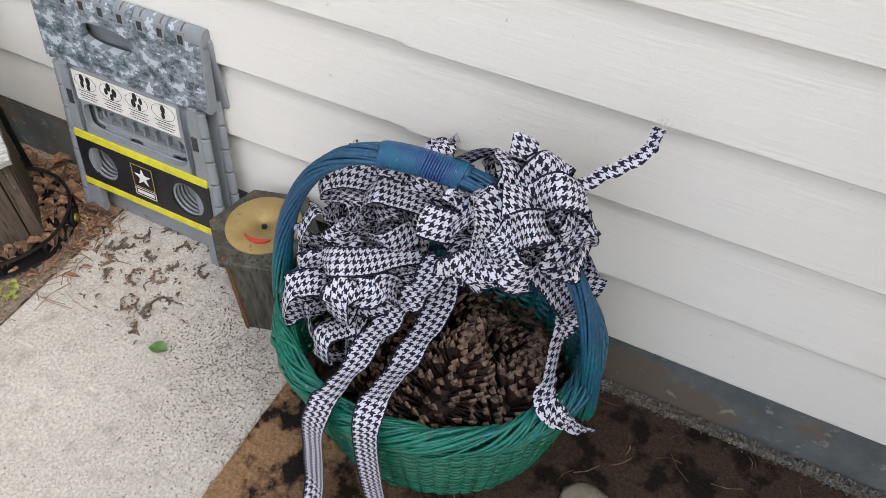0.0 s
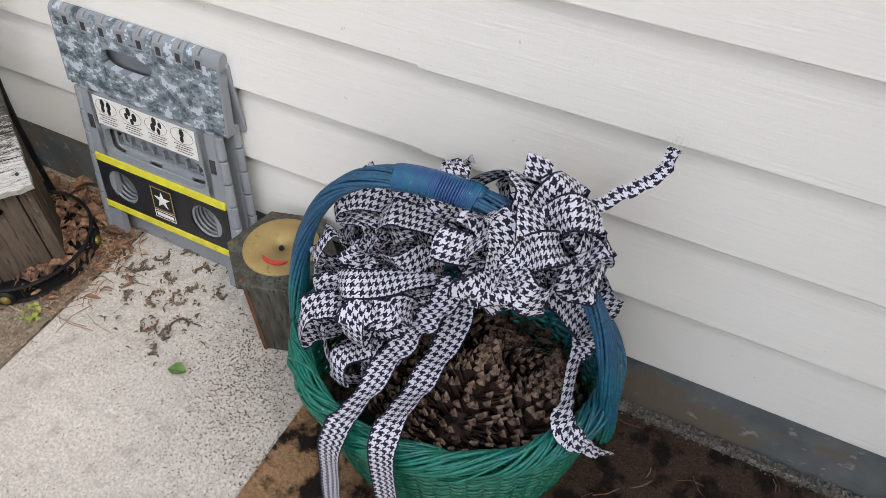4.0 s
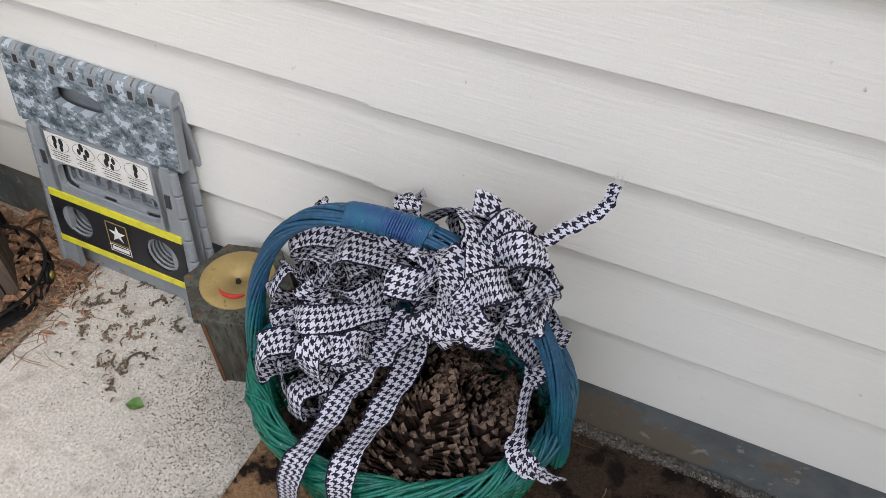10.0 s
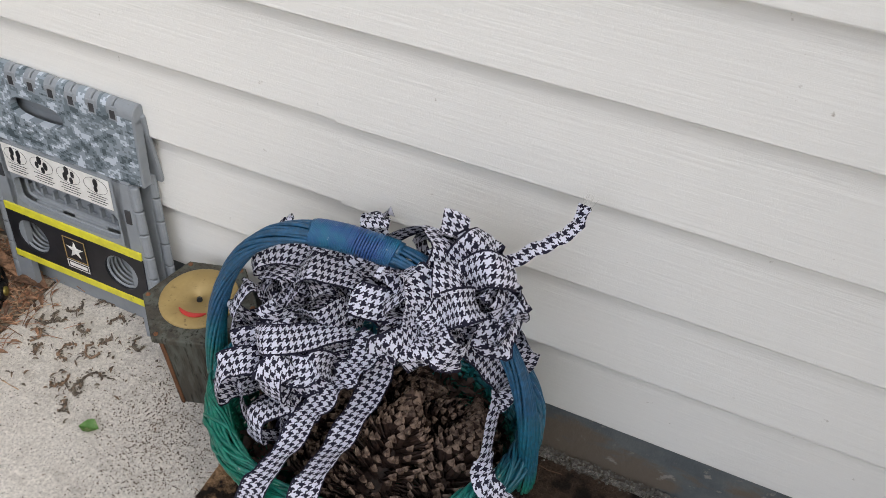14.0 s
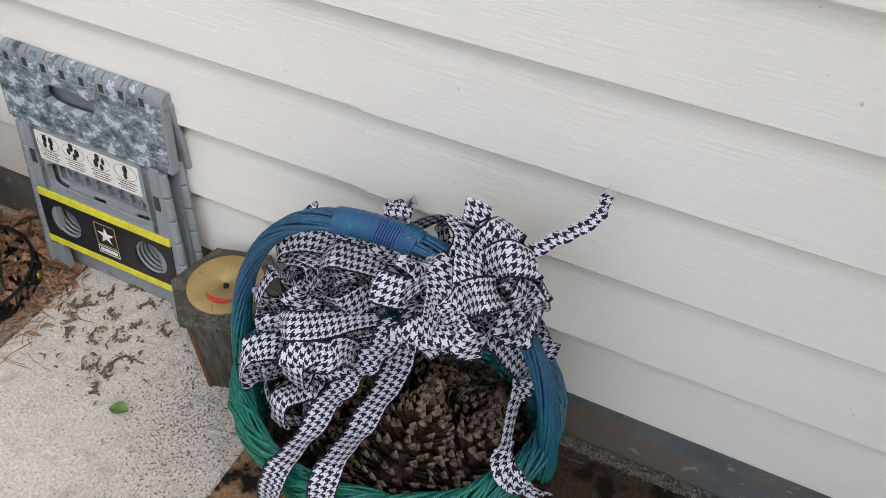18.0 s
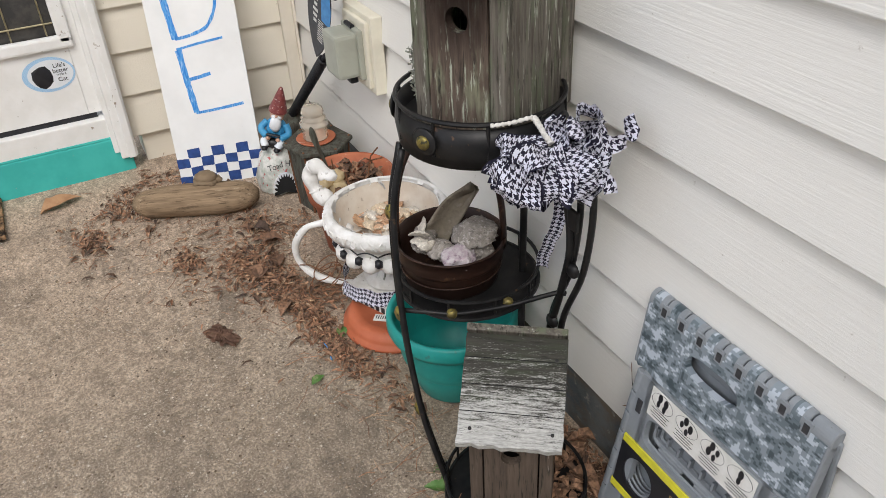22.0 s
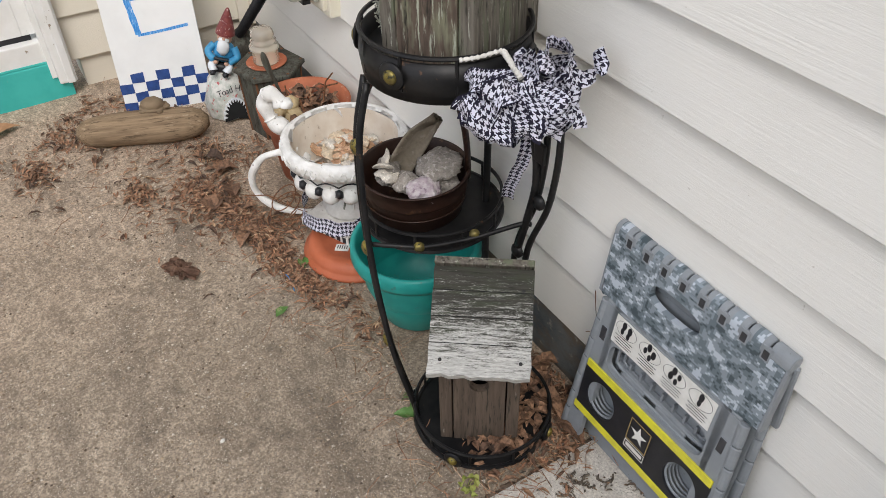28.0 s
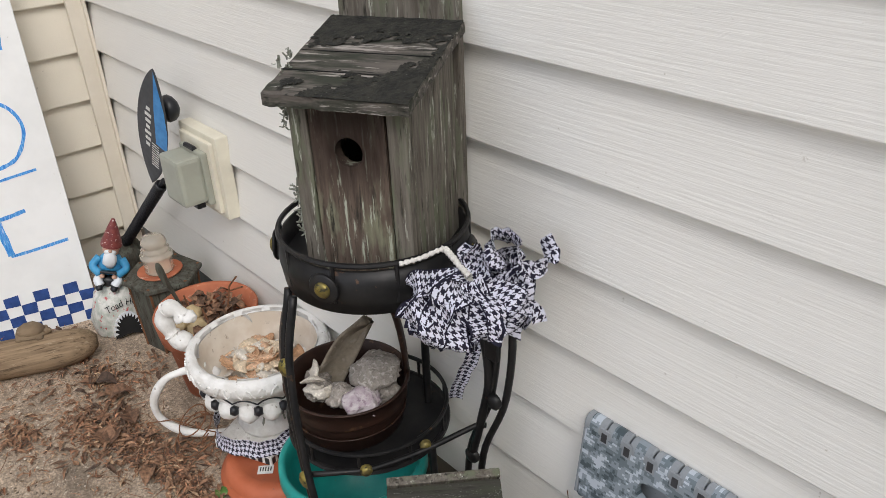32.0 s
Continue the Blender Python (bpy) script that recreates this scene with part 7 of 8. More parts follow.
def brush(name, pts, w, parent=bd):
    """One painted stroke: a thin uneven band along the points."""
    bm = B()
    line = smooth_line([(x * 1.08 + 0.005, y - 0.007, 0) for x, y in pts], 6)
    n = len(line)
    rows = []
    for k, p in enumerate(line):
        d = (line[min(k + 1, n - 1)] - line[max(k - 1, 0)]).normalized()
        s = Vector((-d.y, d.x, 0))
        ww = w * 1.35 * (0.85 + 0.3 * noise.noise((k * 0.6, pts[0][0] * 50, 1)))
        rows.append((bm.verts.new(p + s * ww / 2 + Vector((0, 0, 0.0009))), bm.verts.new(p - s * ww / 2 + Vector((0, 0, 0.0009)))))
    for a, b in zip(rows, rows[1:]):
        bm.faces.new((a[0], a[1], b[1], b[0]))
    return part(name, bm, M_BLUEPAINT, parent)


for nm, strokes in (("letter_e", (([(0.056, 0.386), (0.062, 0.30), (0.070, 0.215)], 0.015), ([(0.052, 0.388), (0.105, 0.398), (0.168, 0.407)], 0.006), ([(0.062, 0.305), (0.09, 0.309), (0.122, 0.316)], 0.008), ([(0.068, 0.213), (0.12, 0.217), (0.190, 0.225)], 0.006))),
                    ("letter_d", (([(0.040, 0.578), (0.046, 0.50), (0.054, 0.415)], 0.015), ([(0.036, 0.580), (0.09, 0.586), (0.146, 0.560), (0.166, 0.505), (0.140, 0.445), (0.10, 0.424), (0.054, 0.415)], 0.007))),
                    ("letter_w", (([(0.020, 0.80), (0.048, 0.72), (0.088, 0.655)], 0.024), ([(0.088, 0.655), (0.100, 0.73), (0.106, 0.80)], 0.007), ([(0.106, 0.80), (0.132, 0.74), (0.166, 0.690)], 0.010), ([(0.166, 0.688), (0.172, 0.74), (0.178, 0.815)], 0.010)))):
    for pts, w in strokes:
        brush(nm, pts, w)
for j in range(4):
    for i in range(7):
        if (i + j) % 2 == 0:
            bm = B()
            x0, y0 = i * BW / 7, 0.004 + j * 0.026
            q = [(x0 + random.uniform(-0.0015, 0.0012), y0 + random.uniform(-0.0015, 0.0012)), (x0 + BW / 7 - random.uniform(-0.0015, 0.0012), y0 + random.uniform(-0.0015, 0.0012)), (x0 + BW / 7 - random.uniform(-0.0015, 0.0012), y0 + 0.026 - random.uniform(-0.0015, 0.0012)), (x0 + random.uniform(-0.0015, 0.0012), y0 + 0.026 - random.uniform(-0.0015, 0.0012))]
            bm.faces.new([bm.verts.new((x, y, 0.0008)) for x, y in q])
            part("check", bm, M_NAVY, bd, "navy painted check")

# log with a small turtle figure
LG = thing("driftwood_log", pose(0.352, -0.442, gz(0.35), 0, 0, math.degrees(math.atan2(0.93, 0.37))), "smooth brown driftwood log lying on the slab", "log")
bm = B()
rows = []
for j in range(21):
    x = -0.165 + 0.33 * j / 20
    e = max(0.12, (1 - (abs(x) / 0.17) ** 5))
    row = []
    for i in range(20):
        a = 2 * math.pi * i / 20
        q = 1 + 0.10 * noise.noise((x * 9, math.cos(a) * 1.2, math.sin(a) * 1.2)) + 0.03 * noise.noise((x * 4, math.cos(a) * 5, math.sin(a) * 5))
        row.append(bm.verts.new((x, 0.050 * e**0.5 * q * math.cos(a), 0.040 + 0.042 * e**0.5 * q * math.sin(a))))
    rows.append(row)
for a, b in zip(rows, rows[1:]):
    for i in range(20):
        bm.faces.new((a[i], b[i], b[(i + 1) % 20], a[(i + 1) % 20]))
bm.faces.new(rows[0])
bm.faces.new(rows[-1][::-1])
part("log", bm, M_DRIFTWOOD, LG, "", True)
tt = B()
lumpy(tt, (0, 0, 0.016), (0.032, 0.026, 0.018), 3, 0.12, 4, 2)
lumpy(tt, (0.036, -0.004, 0.012), (0.012, 0.009, 0.008), 5, 0.1, 3, 1)
for sx in (-1, 1):
    for sy in (-1, 1):
        lumpy(tt, (sx * 0.022, sy * 0.022, 0.006), (0.011, 0.009, 0.006), 7, 0.1, 3, 1)
lathe(tt, [(0.036, 0.008), (0.034, 0.013), (0.028, 0.015)], 24, Matrix.Diagonal((1, 0.82, 1, 1)))
tob = part("turtle_figure", tt, M_STONE, None, "", True)
tob.matrix_world = Matrix.Translation((0.345, -0.405, gz(0.35) + 0.076)) @ Matrix.Rotation(radians(60), 4, "Z")
tagged(tob, "small brown carved turtle figure on the log", "figurine")

# weatherproof outlet on a mounting block
oc = thing("outdoor_outlet", pose(0.602, 0.0, 0.472), "cream mounting block with a sage green outlet cover", "electrical outlet")
bm = B()
box(bm, (0, -0.010, 0), (0.168, 0.03, 0.186), None, 0.004)
part("mounting_block", bm, M_CREAM_BOX, oc)
bm = B()
box(bm, (0, -0.028, 0), (0.138, 0.012, 0.158), None, 0.004)
part("block_step", bm, M_CREAM_BOX, oc)
bm = B()
box(bm, (0.002, -0.040, -0.001), (0.104, 0.014, 0.118), None, 0.004)
part("gasket", bm, M_SAGE, oc)
bm = B()
box(bm, (0.004, -0.072, 0.000), (0.090, 0.056, 0.104), None, 0.009)
part("cover", bm, M_SAGE, oc, "sage green bubble cover")
bm = B()
box(bm, (0.0, -0.05, -0.072), (0.03, 0.02, 0.012), None, 0.003)
part("latch", bm, M_BLACK, oc, "dark latch")
bm = B()
lathe(bm, [(0, -0.02), (0.006, -0.02), (0.006, 0.02), (0, 0.02)], 10, Matrix.Translation((0, -0.044, 0.060)) @ Matrix.Rotation(radians(90), 4, "Y"))
part("hinge_pin", bm, M_BLACK, oc)

# long-handled tool with a pointed card, leaning in the corner
tl = thing("wrapped_tool", pose(0, 0, 0), "black rope-wrapped handle with a pointed dark card leaning in the corner", "garden tool")
p0, p1 = Vector((0.060, -0.080, 0.090)), Vector((0.480, -0.070, 0.425))
part("handle", tube(B(), [p0, p1], 0.007, 8), M_BLACK, tl)
bm = B()
dd = (p1 - p0).normalized()
e1 = dd.orthogonal().normalized()
e2 = dd.cross(e1)
tube(bm, [p0.lerp(p1, 0.02 + 0.93 * k / 600) + (e1 * math.cos(k * 0.75) + e2 * math.sin(k * 0.75)) * 0.0115 for k in range(601)], 0.0036, 5)
part("rope_wrap", bm, M_BLACK, tl, "twisted black wrap", True)
cm = Matrix.Translation((0.505, -0.078, 0.555)) @ Matrix.Rotation(radians(27), 4, "Y") @ Matrix.Rotation(radians(12), 4, "Z")
bm = B()
out = []
for k in range(40):
    t = 2 * math.pi * k / 40
    zz = 0.165 * math.sin(t)
    ww = 0.048 * math.copysign(abs(math.cos(t)) ** 1.7, math.cos(t))
    out.append((ww, zz))
fr = [bm.verts.new((x, -0.0015, z)) for x, z in out]
bk2 = [bm.verts.new((x, 0.0015, z)) for x, z in out]
bm.faces.new(fr)
bm.faces.new(bk2[::-1])
for k in range(40):
    bm.faces.new((fr[k], bk2[k], bk2[(k + 1) % 40], fr[(k + 1) % 40]))
bmesh.ops.recalc_face_normals(bm, faces=bm.faces)
card = part("card", bm, M_TAG, tl, "pointed dark card with blue edge")
card.matrix_local = cm
bm = B()
q = [(0.014, -0.03), (0.050, -0.03), (0.050, 0.02), (0.038, 0.075), (0.004, 0.160), (0.006, 0.06)]
bm.faces.new([bm.verts.new((x, -0.0022, z)) for x, z in q])
part("card_blue", bm, M_TAGBLUE, card, "blue corner of the card")
bm = B()
for k in range(7):
    box(bm, (-0.012, -0.0022, -0.05 + k * 0.017), (0.012 + 0.004 * (k % 3), 0.0006, 0.009))
for k in range(10):
    box(bm, (0.012, -0.0022, -0.10 + k * 0.007), (0.022, 0.0006, 0.0018))
part("card_print", bm, M_PAPER, card)
part("socket", lumpy(B(), (0.535, -0.045, 0.60), (0.03, 0.022, 0.03), 4, 0.2, 2, 2), M_BLACK, tl)


# lump of unclear kind, added where the tool handle ends
stump = thing("dark_lump", pose(0.095, -0.085, gz(0.1)), "dark uneven lump in the wall corner", "stump")
part("stump", lumpy(B(), (0, 0, 0.045), (0.058, 0.05, 0.062), 12, 0.35, 2.2, 3), M_OLDBOX, stump, "", True)


# ---- leaf litter and small bits ----
def leaf(bm, p, length, width, yaw, tilt, curl):
    mm = Matrix.Translation(p) @ Matrix.Rotation(yaw, 4, "Z") @ Matrix.Rotation(tilt, 4, "X")
    prof = ((0.0, 0.05), (0.3, 1.0), (0.65, 0.85), (1.0, 0.08))
    rows = []
    for f, w in prof:
        z = curl * length * math.sin(math.pi * f)
        rows.append([bm.verts.new(mm @ Vector((s * width * w * 0.5, length * (f - 0.5), z + abs(s) * width * 0.25 * w))) for s in (-1, 0, 1)])
    for a, b in zip(rows, rows[1:]):
        for i in (0, 1):
            bm.faces.new((a[i], a[i + 1], b[i + 1], b[i]))


def litter(name, label, mat, count, spots, lo, hi, seed, slim=0.45, lift=0.006):
    """Loose leaves round the spots (x, y, spread x, spread y, share)."""
    rng = random.Random(seed)
    bm = B()
    tot = sum(s[4] for s in spots)
    for sx, sy, wx, wy, share in spots:
        for _ in range(int(count * share / tot)):
            x, y = rng.gauss(sx, wx), rng.gauss(sy, wy)
            if x < 0.03 or y > -0.012 or (x < 0.12 and y < -0.55):
                continue
            l = rng.uniform(lo, hi)
            d = math.hypot((x - sx) / wx, (y - sy) / wy)
            z = gz(x) + 0.003 + rng.random() * lift * max(0.2, 1.6 - d)
            leaf(bm, (x, y, z), l, l * rng.uniform(slim * 0.6, slim * 1.2), rng.uniform(0, 6.28), rng.uniform(-0.35, 0.35), rng.uniform(-0.15, 0.35))
    return tagged(part(name, bm, mat), label, "leaf litter", "", "stuff")


AROUND = [(0.12, -0.57, 0.05, 0.03, 0.7), (0.23, -0.63, 0.045, 0.03, 0.8), (0.368, -0.722, 0.05, 0.026, 1.2), (0.59, -0.525, 0.045, 0.026, 1.1), (0.665, -0.395, 0.055, 0.036, 2.6), (0.78, -0.36, 0.05, 0.028, 1.8), (0.88, -0.325, 0.05, 0.028, 1.8), (0.86, -0.25, 0.05, 0.03, 1.0),
          (0.97, -0.325, 0.05, 0.018, 1.4), (1.08, -0.305, 0.045, 0.016, 1.2), (1.15, -0.265, 0.03, 0.025, 0.5), (1.27, -0.25, 0.04, 0.02, 0.4), (1.42, -0.05, 0.08, 0.025, 1.2), (1.60, -0.05, 0.05, 0.03, 1.8), (1.655, -0.13, 0.035, 0.06, 1.8), (0.50, -0.33, 0.05, 0.03, 0.7), (0.18, -0.20, 0.06, 0.07, 0.6), (0.55, -0.25, 0.04, 0.04, 0.6), (0.36, -0.62, 0.14, 0.09, 0.7), (0.72, -0.48, 0.12, 0.06, 0.5), (0.15, -0.45, 0.05, 0.06, 0.9), (0.45, -0.36, 0.08, 0.04, 0.5)]
litter("leaf_litter", "brown dead leaves drifted along the house wall", M_LITTER, 1250, AROUND, 0.014, 0.036, 3, 0.30)
litter("wood_chips", "reddish leaf bits and bark scattered on the slab", M_LITTER_PALE, 3400, AROUND, 0.006, 0.022, 4, 0.26, 0.008)
litter("large_leaf_litter", "larger curled dead leaves behind the stand", M_LITTER, 60, [(1.58, -0.05, 0.05, 0.02, 2), (1.36, -0.04, 0.12, 0.015, 1), (0.66, -0.33, 0.12, 0.04, 1.2), (0.20, -0.12, 0.06, 0.05, 1)], 0.03, 0.06, 6, 0.7, 0.015)
bm = B()
rng = random.Random(15)
for k in range(130):
    a, q = rng.uniform(-0.9, 3.3), rng.uniform(0.062, 0.108)
    leaf(bm, (LX + q * math.cos(a), LY + q * math.sin(a), 0.0155 + 0.010 * rng.random()), rng.uniform(0.012, 0.040), rng.uniform(0.006, 0.018), rng.uniform(0, 6.28), rng.uniform(-0.5, 0.5), 0.3)
tagged(part("tier_leaves", bm, M_LITTER), "dead leaves caught on the lowest tier", "leaf litter", "", "stuff")
bm = B()
rng = random.Random(9)
for k in range(90):
    a, q = rng.uniform(0, 6.28), 0.085 * math.sqrt(rng.random())
    leaf(bm, (0.690 + q * math.cos(a), -0.119 + q * math.sin(a), gz(0.65) + 0.160 + 0.02 * rng.random()), rng.uniform(0.02, 0.05), rng.uniform(0.01, 0.024), rng.uniform(0, 6.28), rng.uniform(-0.7, 0.7), 0.3)
tagged(part("pot_leaves", bm, M_LITTER), "curled dead leaves filling the terracotta pot", "leaf litter", "", "stuff")
bm = B()
for k in range(45):
    a, q = rng.uniform(0, 6.28), 0.09 * math.sqrt(rng.random())
    leaf(bm, (URN[0] + q * math.cos(a), URN[1] + q * math.sin(a), 0.166 + 0.014 * rng.random()), rng.uniform(0.012, 0.03), rng.uniform(0.008, 0.014), rng.uniform(0, 6.28), rng.uniform(-0.5, 0.5), 0.3)
tagged(part("urn_leaves", bm, M_LITTER), "dark leaf scraps between the shells", "leaf litter", "", "stuff")

# a dry vine curled through the urn's ring
bm = B()
for k, (r, z) in enumerate(((0.030, 0.060), (0.024, 0.085), (0.038, 0.045))):
    tube(bm, [(0.868 + r * math.cos(t * 0.32 + k) * 1.1, -0.262 + r * math.sin(t * 0.32 + k) * 1.2, z + 0.02 * math.sin(t * 0.3 + k)) for t in range(22)], 0.0014, 5)
tube(bm, [(0.80, -0.33, 0.075), (0.84, -0.29, 0.085), (0.88, -0.25, 0.06), (0.91, -0.22, 0.05)], 0.0013, 5)
tagged(part("dry_vine", bm, M_OLDEDGE), "thin brown vine curled through the ring handle", "vine")
# pine needles and twigs
bm = B()
for k in range(420):
    sx, sy, wx, wy = rng.choice(((1.66, -0.13, 0.05, 0.07), (1.62, -0.22, 0.06, 0.08), (0.80, -0.33, 0.25, 0.06), (1.25, -0.30, 0.15, 0.05), (0.45, -0.5, 0.2, 0.1)))
    x, y = rng.gauss(sx, wx), rng.gauss(sy, wy)
    if y > -0.015:
        continue
    a, l = rng.uniform(0, 6.28), rng.uniform(0.02, 0.075)
    z = gz(x) + 0.004 + 0.006 * rng.random()
    m1 = (x + l * 0.5 * math.cos(a), y + l * 0.5 * math.sin(a), z + 0.003)
    tube(bm, [(x, y, z), m1, (x + l * math.cos(a + 0.15), y + l * math.sin(a + 0.15), z)], 0.0007, 3)
tagged(part("pine_needles", bm, M_LITTER_PALE), "dry reddish pine needles on the slab", "pine needles", "", "stuff")

# rings of curled husk and crumbs on the pale slab
bm = B()
for n, (x, y) in enumerate(((1.75, -0.115), (1.765, -0.105), (1.772, -0.077), (1.818, -0.103), (1.817, -0.06), (1.862, -0.081), (1.887, -0.055), (1.754, -0.155), (1.791, -0.17), (1.828, -0.158), (1.865, -0.135), (1.858, -0.109), (1.922, -0.094), (1.852, -0.203), (1.895, -0.201), (1.902, -0.188), (1.885, -0.248))):
    r, a0, turn = rng.uniform(0.0105, 0.0150), rng.uniform(0, 6.28), rng.uniform(2.3, 4.4)
    if n in (8, 11, 16):
        turn *= 0.45
    steps = 22
    pts = [(x + r * (1 + 0.45 * noise.noise((n * 3, t * 0.35, 1))) * math.cos(a0 + turn * t / steps), y + 1.2 * r * (1 + 0.45 * noise.noise((n * 3, t * 0.35, 5))) * math.sin(a0 + turn * t / steps), 0.0022) for t in range(steps + 1)]
    tube(bm, pts, [0.0010 + 0.0030 * abs(noise.noise((n, t * 0.9, 3))) + 0.0008 * rng.random() for t in range(steps + 1)], 6)
    for c in range(26):
        px, py, _ = rng.choice(pts)
        q = rng.uniform(0.0007, 0.0024)
        px, py, a = px + rng.gauss(0, 0.004), py + rng.gauss(0, 0.004), rng.uniform(0, 6.28)
        leaf(bm, (px, py, 0.002), q * 3.4, q * 1.6, a, rng.uniform(-0.5, 0.5), 0.3)
for k in range(60):
    x, y = rng.gauss(1.86, 0.08), rng.gauss(-0.165, 0.05)
    if y < -0.085:
        leaf(bm, (x, y, 0.003), rng.uniform(0.005, 0.016), rng.uniform(0.002, 0.005), rng.uniform(0, 6.28), rng.uniform(-0.4, 0.4), 0.3)
tagged(part("dry_husks", bm, M_HUSK), "curled dry husks and seed bits on the pale slab", "debris", "", "stuff")
bm = B()
for k in range(5200):
    cx, cy, w = rng.choice(((2.07, -0.21, 0.05), (2.10, -0.28, 0.05), (2.06, -0.16, 0.05), (2.0, -0.18, 0.07), (2.11, -0.36, 0.06), (2.05, -0.25, 0.09), (1.95, -0.45, 0.2)))
    x, y = rng.gauss(cx, w), rng.gauss(cy, w * 0.8)
    if y > -0.02 or (x > 2.17 and y > -0.44):
        continue
    r = 0.0004 + 0.0014 * rng.random() ** 2
    vs = [bm.verts.new((x + dx * r, y + dy * r, 0.0004 + dz * r)) for dx, dy, dz in ((1, 0, 0), (-0.6, 0.8, 0), (-0.5, -0.9, 0), (0, 0, 1.2))]
    for f in ((0, 1, 3), (1, 2, 3), (2, 0, 3)):
        bm.faces.new([vs[i] for i in f])
tagged(part("dark_grit", bm, M_DIRT), "dark grit scattered on the pale slab", "grit", "", "stuff")

for nm, lab, mt, x, y, l, w, yaw, cat in (("green_leaf", "single torn green leaf on the pale slab", M_GREENLEAF, 1.958, -0.256, 0.030, 0.024, 1.9, "leaf"), ("green_leaf", "fresh green leaf on the brown slab", M_GREENLEAF, 1.126, -0.385, 0.034, 0.022, 0.4, "leaf"),
                                          ("green_leaf", "green leaf beside the terracotta saucer", M_GREENLEAF, 1.008, -0.286, 0.035, 0.025, 1.2, "leaf"), ("green_leaf", "green leaf at the foot of the stand", M_GREENLEAF, 1.49, -0.295, 0.05, 0.028, 2.6, "leaf"),
                                          ("dead_leaf", "broad tan magnolia leaf by the step", M_TANLEAF, 0.130, -0.775, 0.115, 0.060, 0.25, "leaf")):
    bm = B()
    leaf(bm, (0, 0, 0), l, w, 0, 0.05, 0.05)
    bmesh.ops.subdivide_edges(bm, edges=bm.edges, cuts=2, use_grid_fill=True)
    for v in bm.verts:
        v.co += Vector((0.03 * l * noise.noise(v.co * 90), 0.03 * l * noise.noise(v.co * 70 + Vector((3, 1, 2))), 0.05 * l * noise.noise(v.co * 60)))
    ob = part(nm, bm, mt, None, "", True)
    ob.matrix_world = pose(x, y, gz(x) + 0.006, 0, 0, math.degrees(yaw))
    tagged(ob, lab, cat)

# torn, crumpled leaf on the open slab
bm = B()
mid = bm.verts.new((0, 0, 0.010))
rings = []
for j in range(1, 6):
    row = []
    for i in range(36):
        a = 2 * math.pi * i / 36
        r = (0.040 + 0.012 * math.cos(2 * a + 0.4) + 0.016 * noise.noise((2.6 * math.cos(a), 2.6 * math.sin(a), 3)) + 0.012 * noise.noise((7 * math.cos(a), 7 * math.sin(a), 9))) * j / 5
        x, y = r * math.cos(a), r * 0.80 * math.sin(a)
        row.append(bm.verts.new((x, y, 0.007 + 0.009 * noise.noise((x * 75, y * 75, 2)) + 0.005 * noise.noise((x * 190, y * 190, 6)) - 0.003 * (j / 5) ** 2)))
    rings.append(row)
for i in range(36):
    bm.faces.new((mid, rings[0][i], rings[0][(i + 1) % 36]))
    for a, b in zip(rings, rings[1:]):
        bm.faces.new((a[i], b[i], b[(i + 1) % 36], a[(i + 1) % 36]))
bmesh.ops.solidify(bm, geom=bm.faces, thickness=0.0006)
ob = part("dead_leaf", bm, M_BROWNLEAF, None)
ob.matrix_world = pose(0.889, -0.524, gz(0.889) + 0.003, 0, 0, 35)
tagged(ob, "torn crumpled dark brown leaf on the slab", "leaf")
bm = B()
tube(bm, smooth_line([(1.009, -0.337, gz(1.0) + 0.004), (1.040, -0.333, 0.006), (1.080, -0.338, 0.004)], 6), 0.0012, 5)
tagged(part("blue_string", bm, M_TAGBLUE), "short faded blue string lying on the slab", "string")

# trodden mat before the door
step_mat = thing("door_mat", pose(0.125, -1.22, 0.034, 0, 1.6, 0), "dark brown trodden mat lying before the door step", "door mat")
bm = B()
box(bm, (0, 0, 0.006), (0.23, 0.60, 0.012), None, 0.004)
part("mat_body", bm, M_MAT, step_mat)

# a weed and bits at the slab joint
weed = thing("weed", pose(1.672, -0.288, 0.0), "small yellow-green weed sprouting at the slab joint", "weed")
M_WEED = grime_mat("weed_leaf", (0.22, 0.26, 0.05), (0.30, 0.31, 0.08), 60, rough=0.6)
rng = random.Random(77)
for k in range(9):
    a, r = 0.7 * k, 0.006 + 0.0022 * k
    x, y, z = r * math.cos(a), r * 1.3 * math.sin(a) + 0.003 * k, 0.006 + 0.0016 * (k % 4)
    bm = B()
    leaf(bm, (x, y, z), 0.013, 0.010, a, 0.3, 0.2)
    part("weed_leaf", bm, M_WEED, weed)
    part("stem", tube(B(), [(0, 0.002 * k, -0.004), (x * 0.5, y * 0.5, z * 0.8), (x, y, z)], 0.0006, 4), M_WEED, weed)
tuft = thing("grass_tuft", pose(1.470, -0.278, 0.0), "few green grass blades at the stand foot", "grass")
for k in range(6):
    a = rng.uniform(0, 6.28)
    bm = B()
    leaf(bm, (0.006 * math.cos(a), 0.006 * math.sin(a), 0.018), 0.042, 0.006, a, rng.uniform(0.5, 1.2), 0.2)
    part("blade", bm, M_GREENLEAF, tuft)
bm = B()
tube(bm, smooth_line([(1.622, -0.356, 0.003), (1.617, -0.343, 0.004), (1.624, -0.334, 0.005), (1.613, -0.322, 0.004), (1.619, -0.311, 0.005), (1.607, -0.300, 0.006), (1.606, -0.288, 0.008), (1.616, -0.274, 0.008), (1.626, -0.262, 0.005)], 4), 0.0016, 5)
tagged(part("twig", bm, M_BARK), "pale crooked twig lying on the brown slab", "twig")
bm = B()
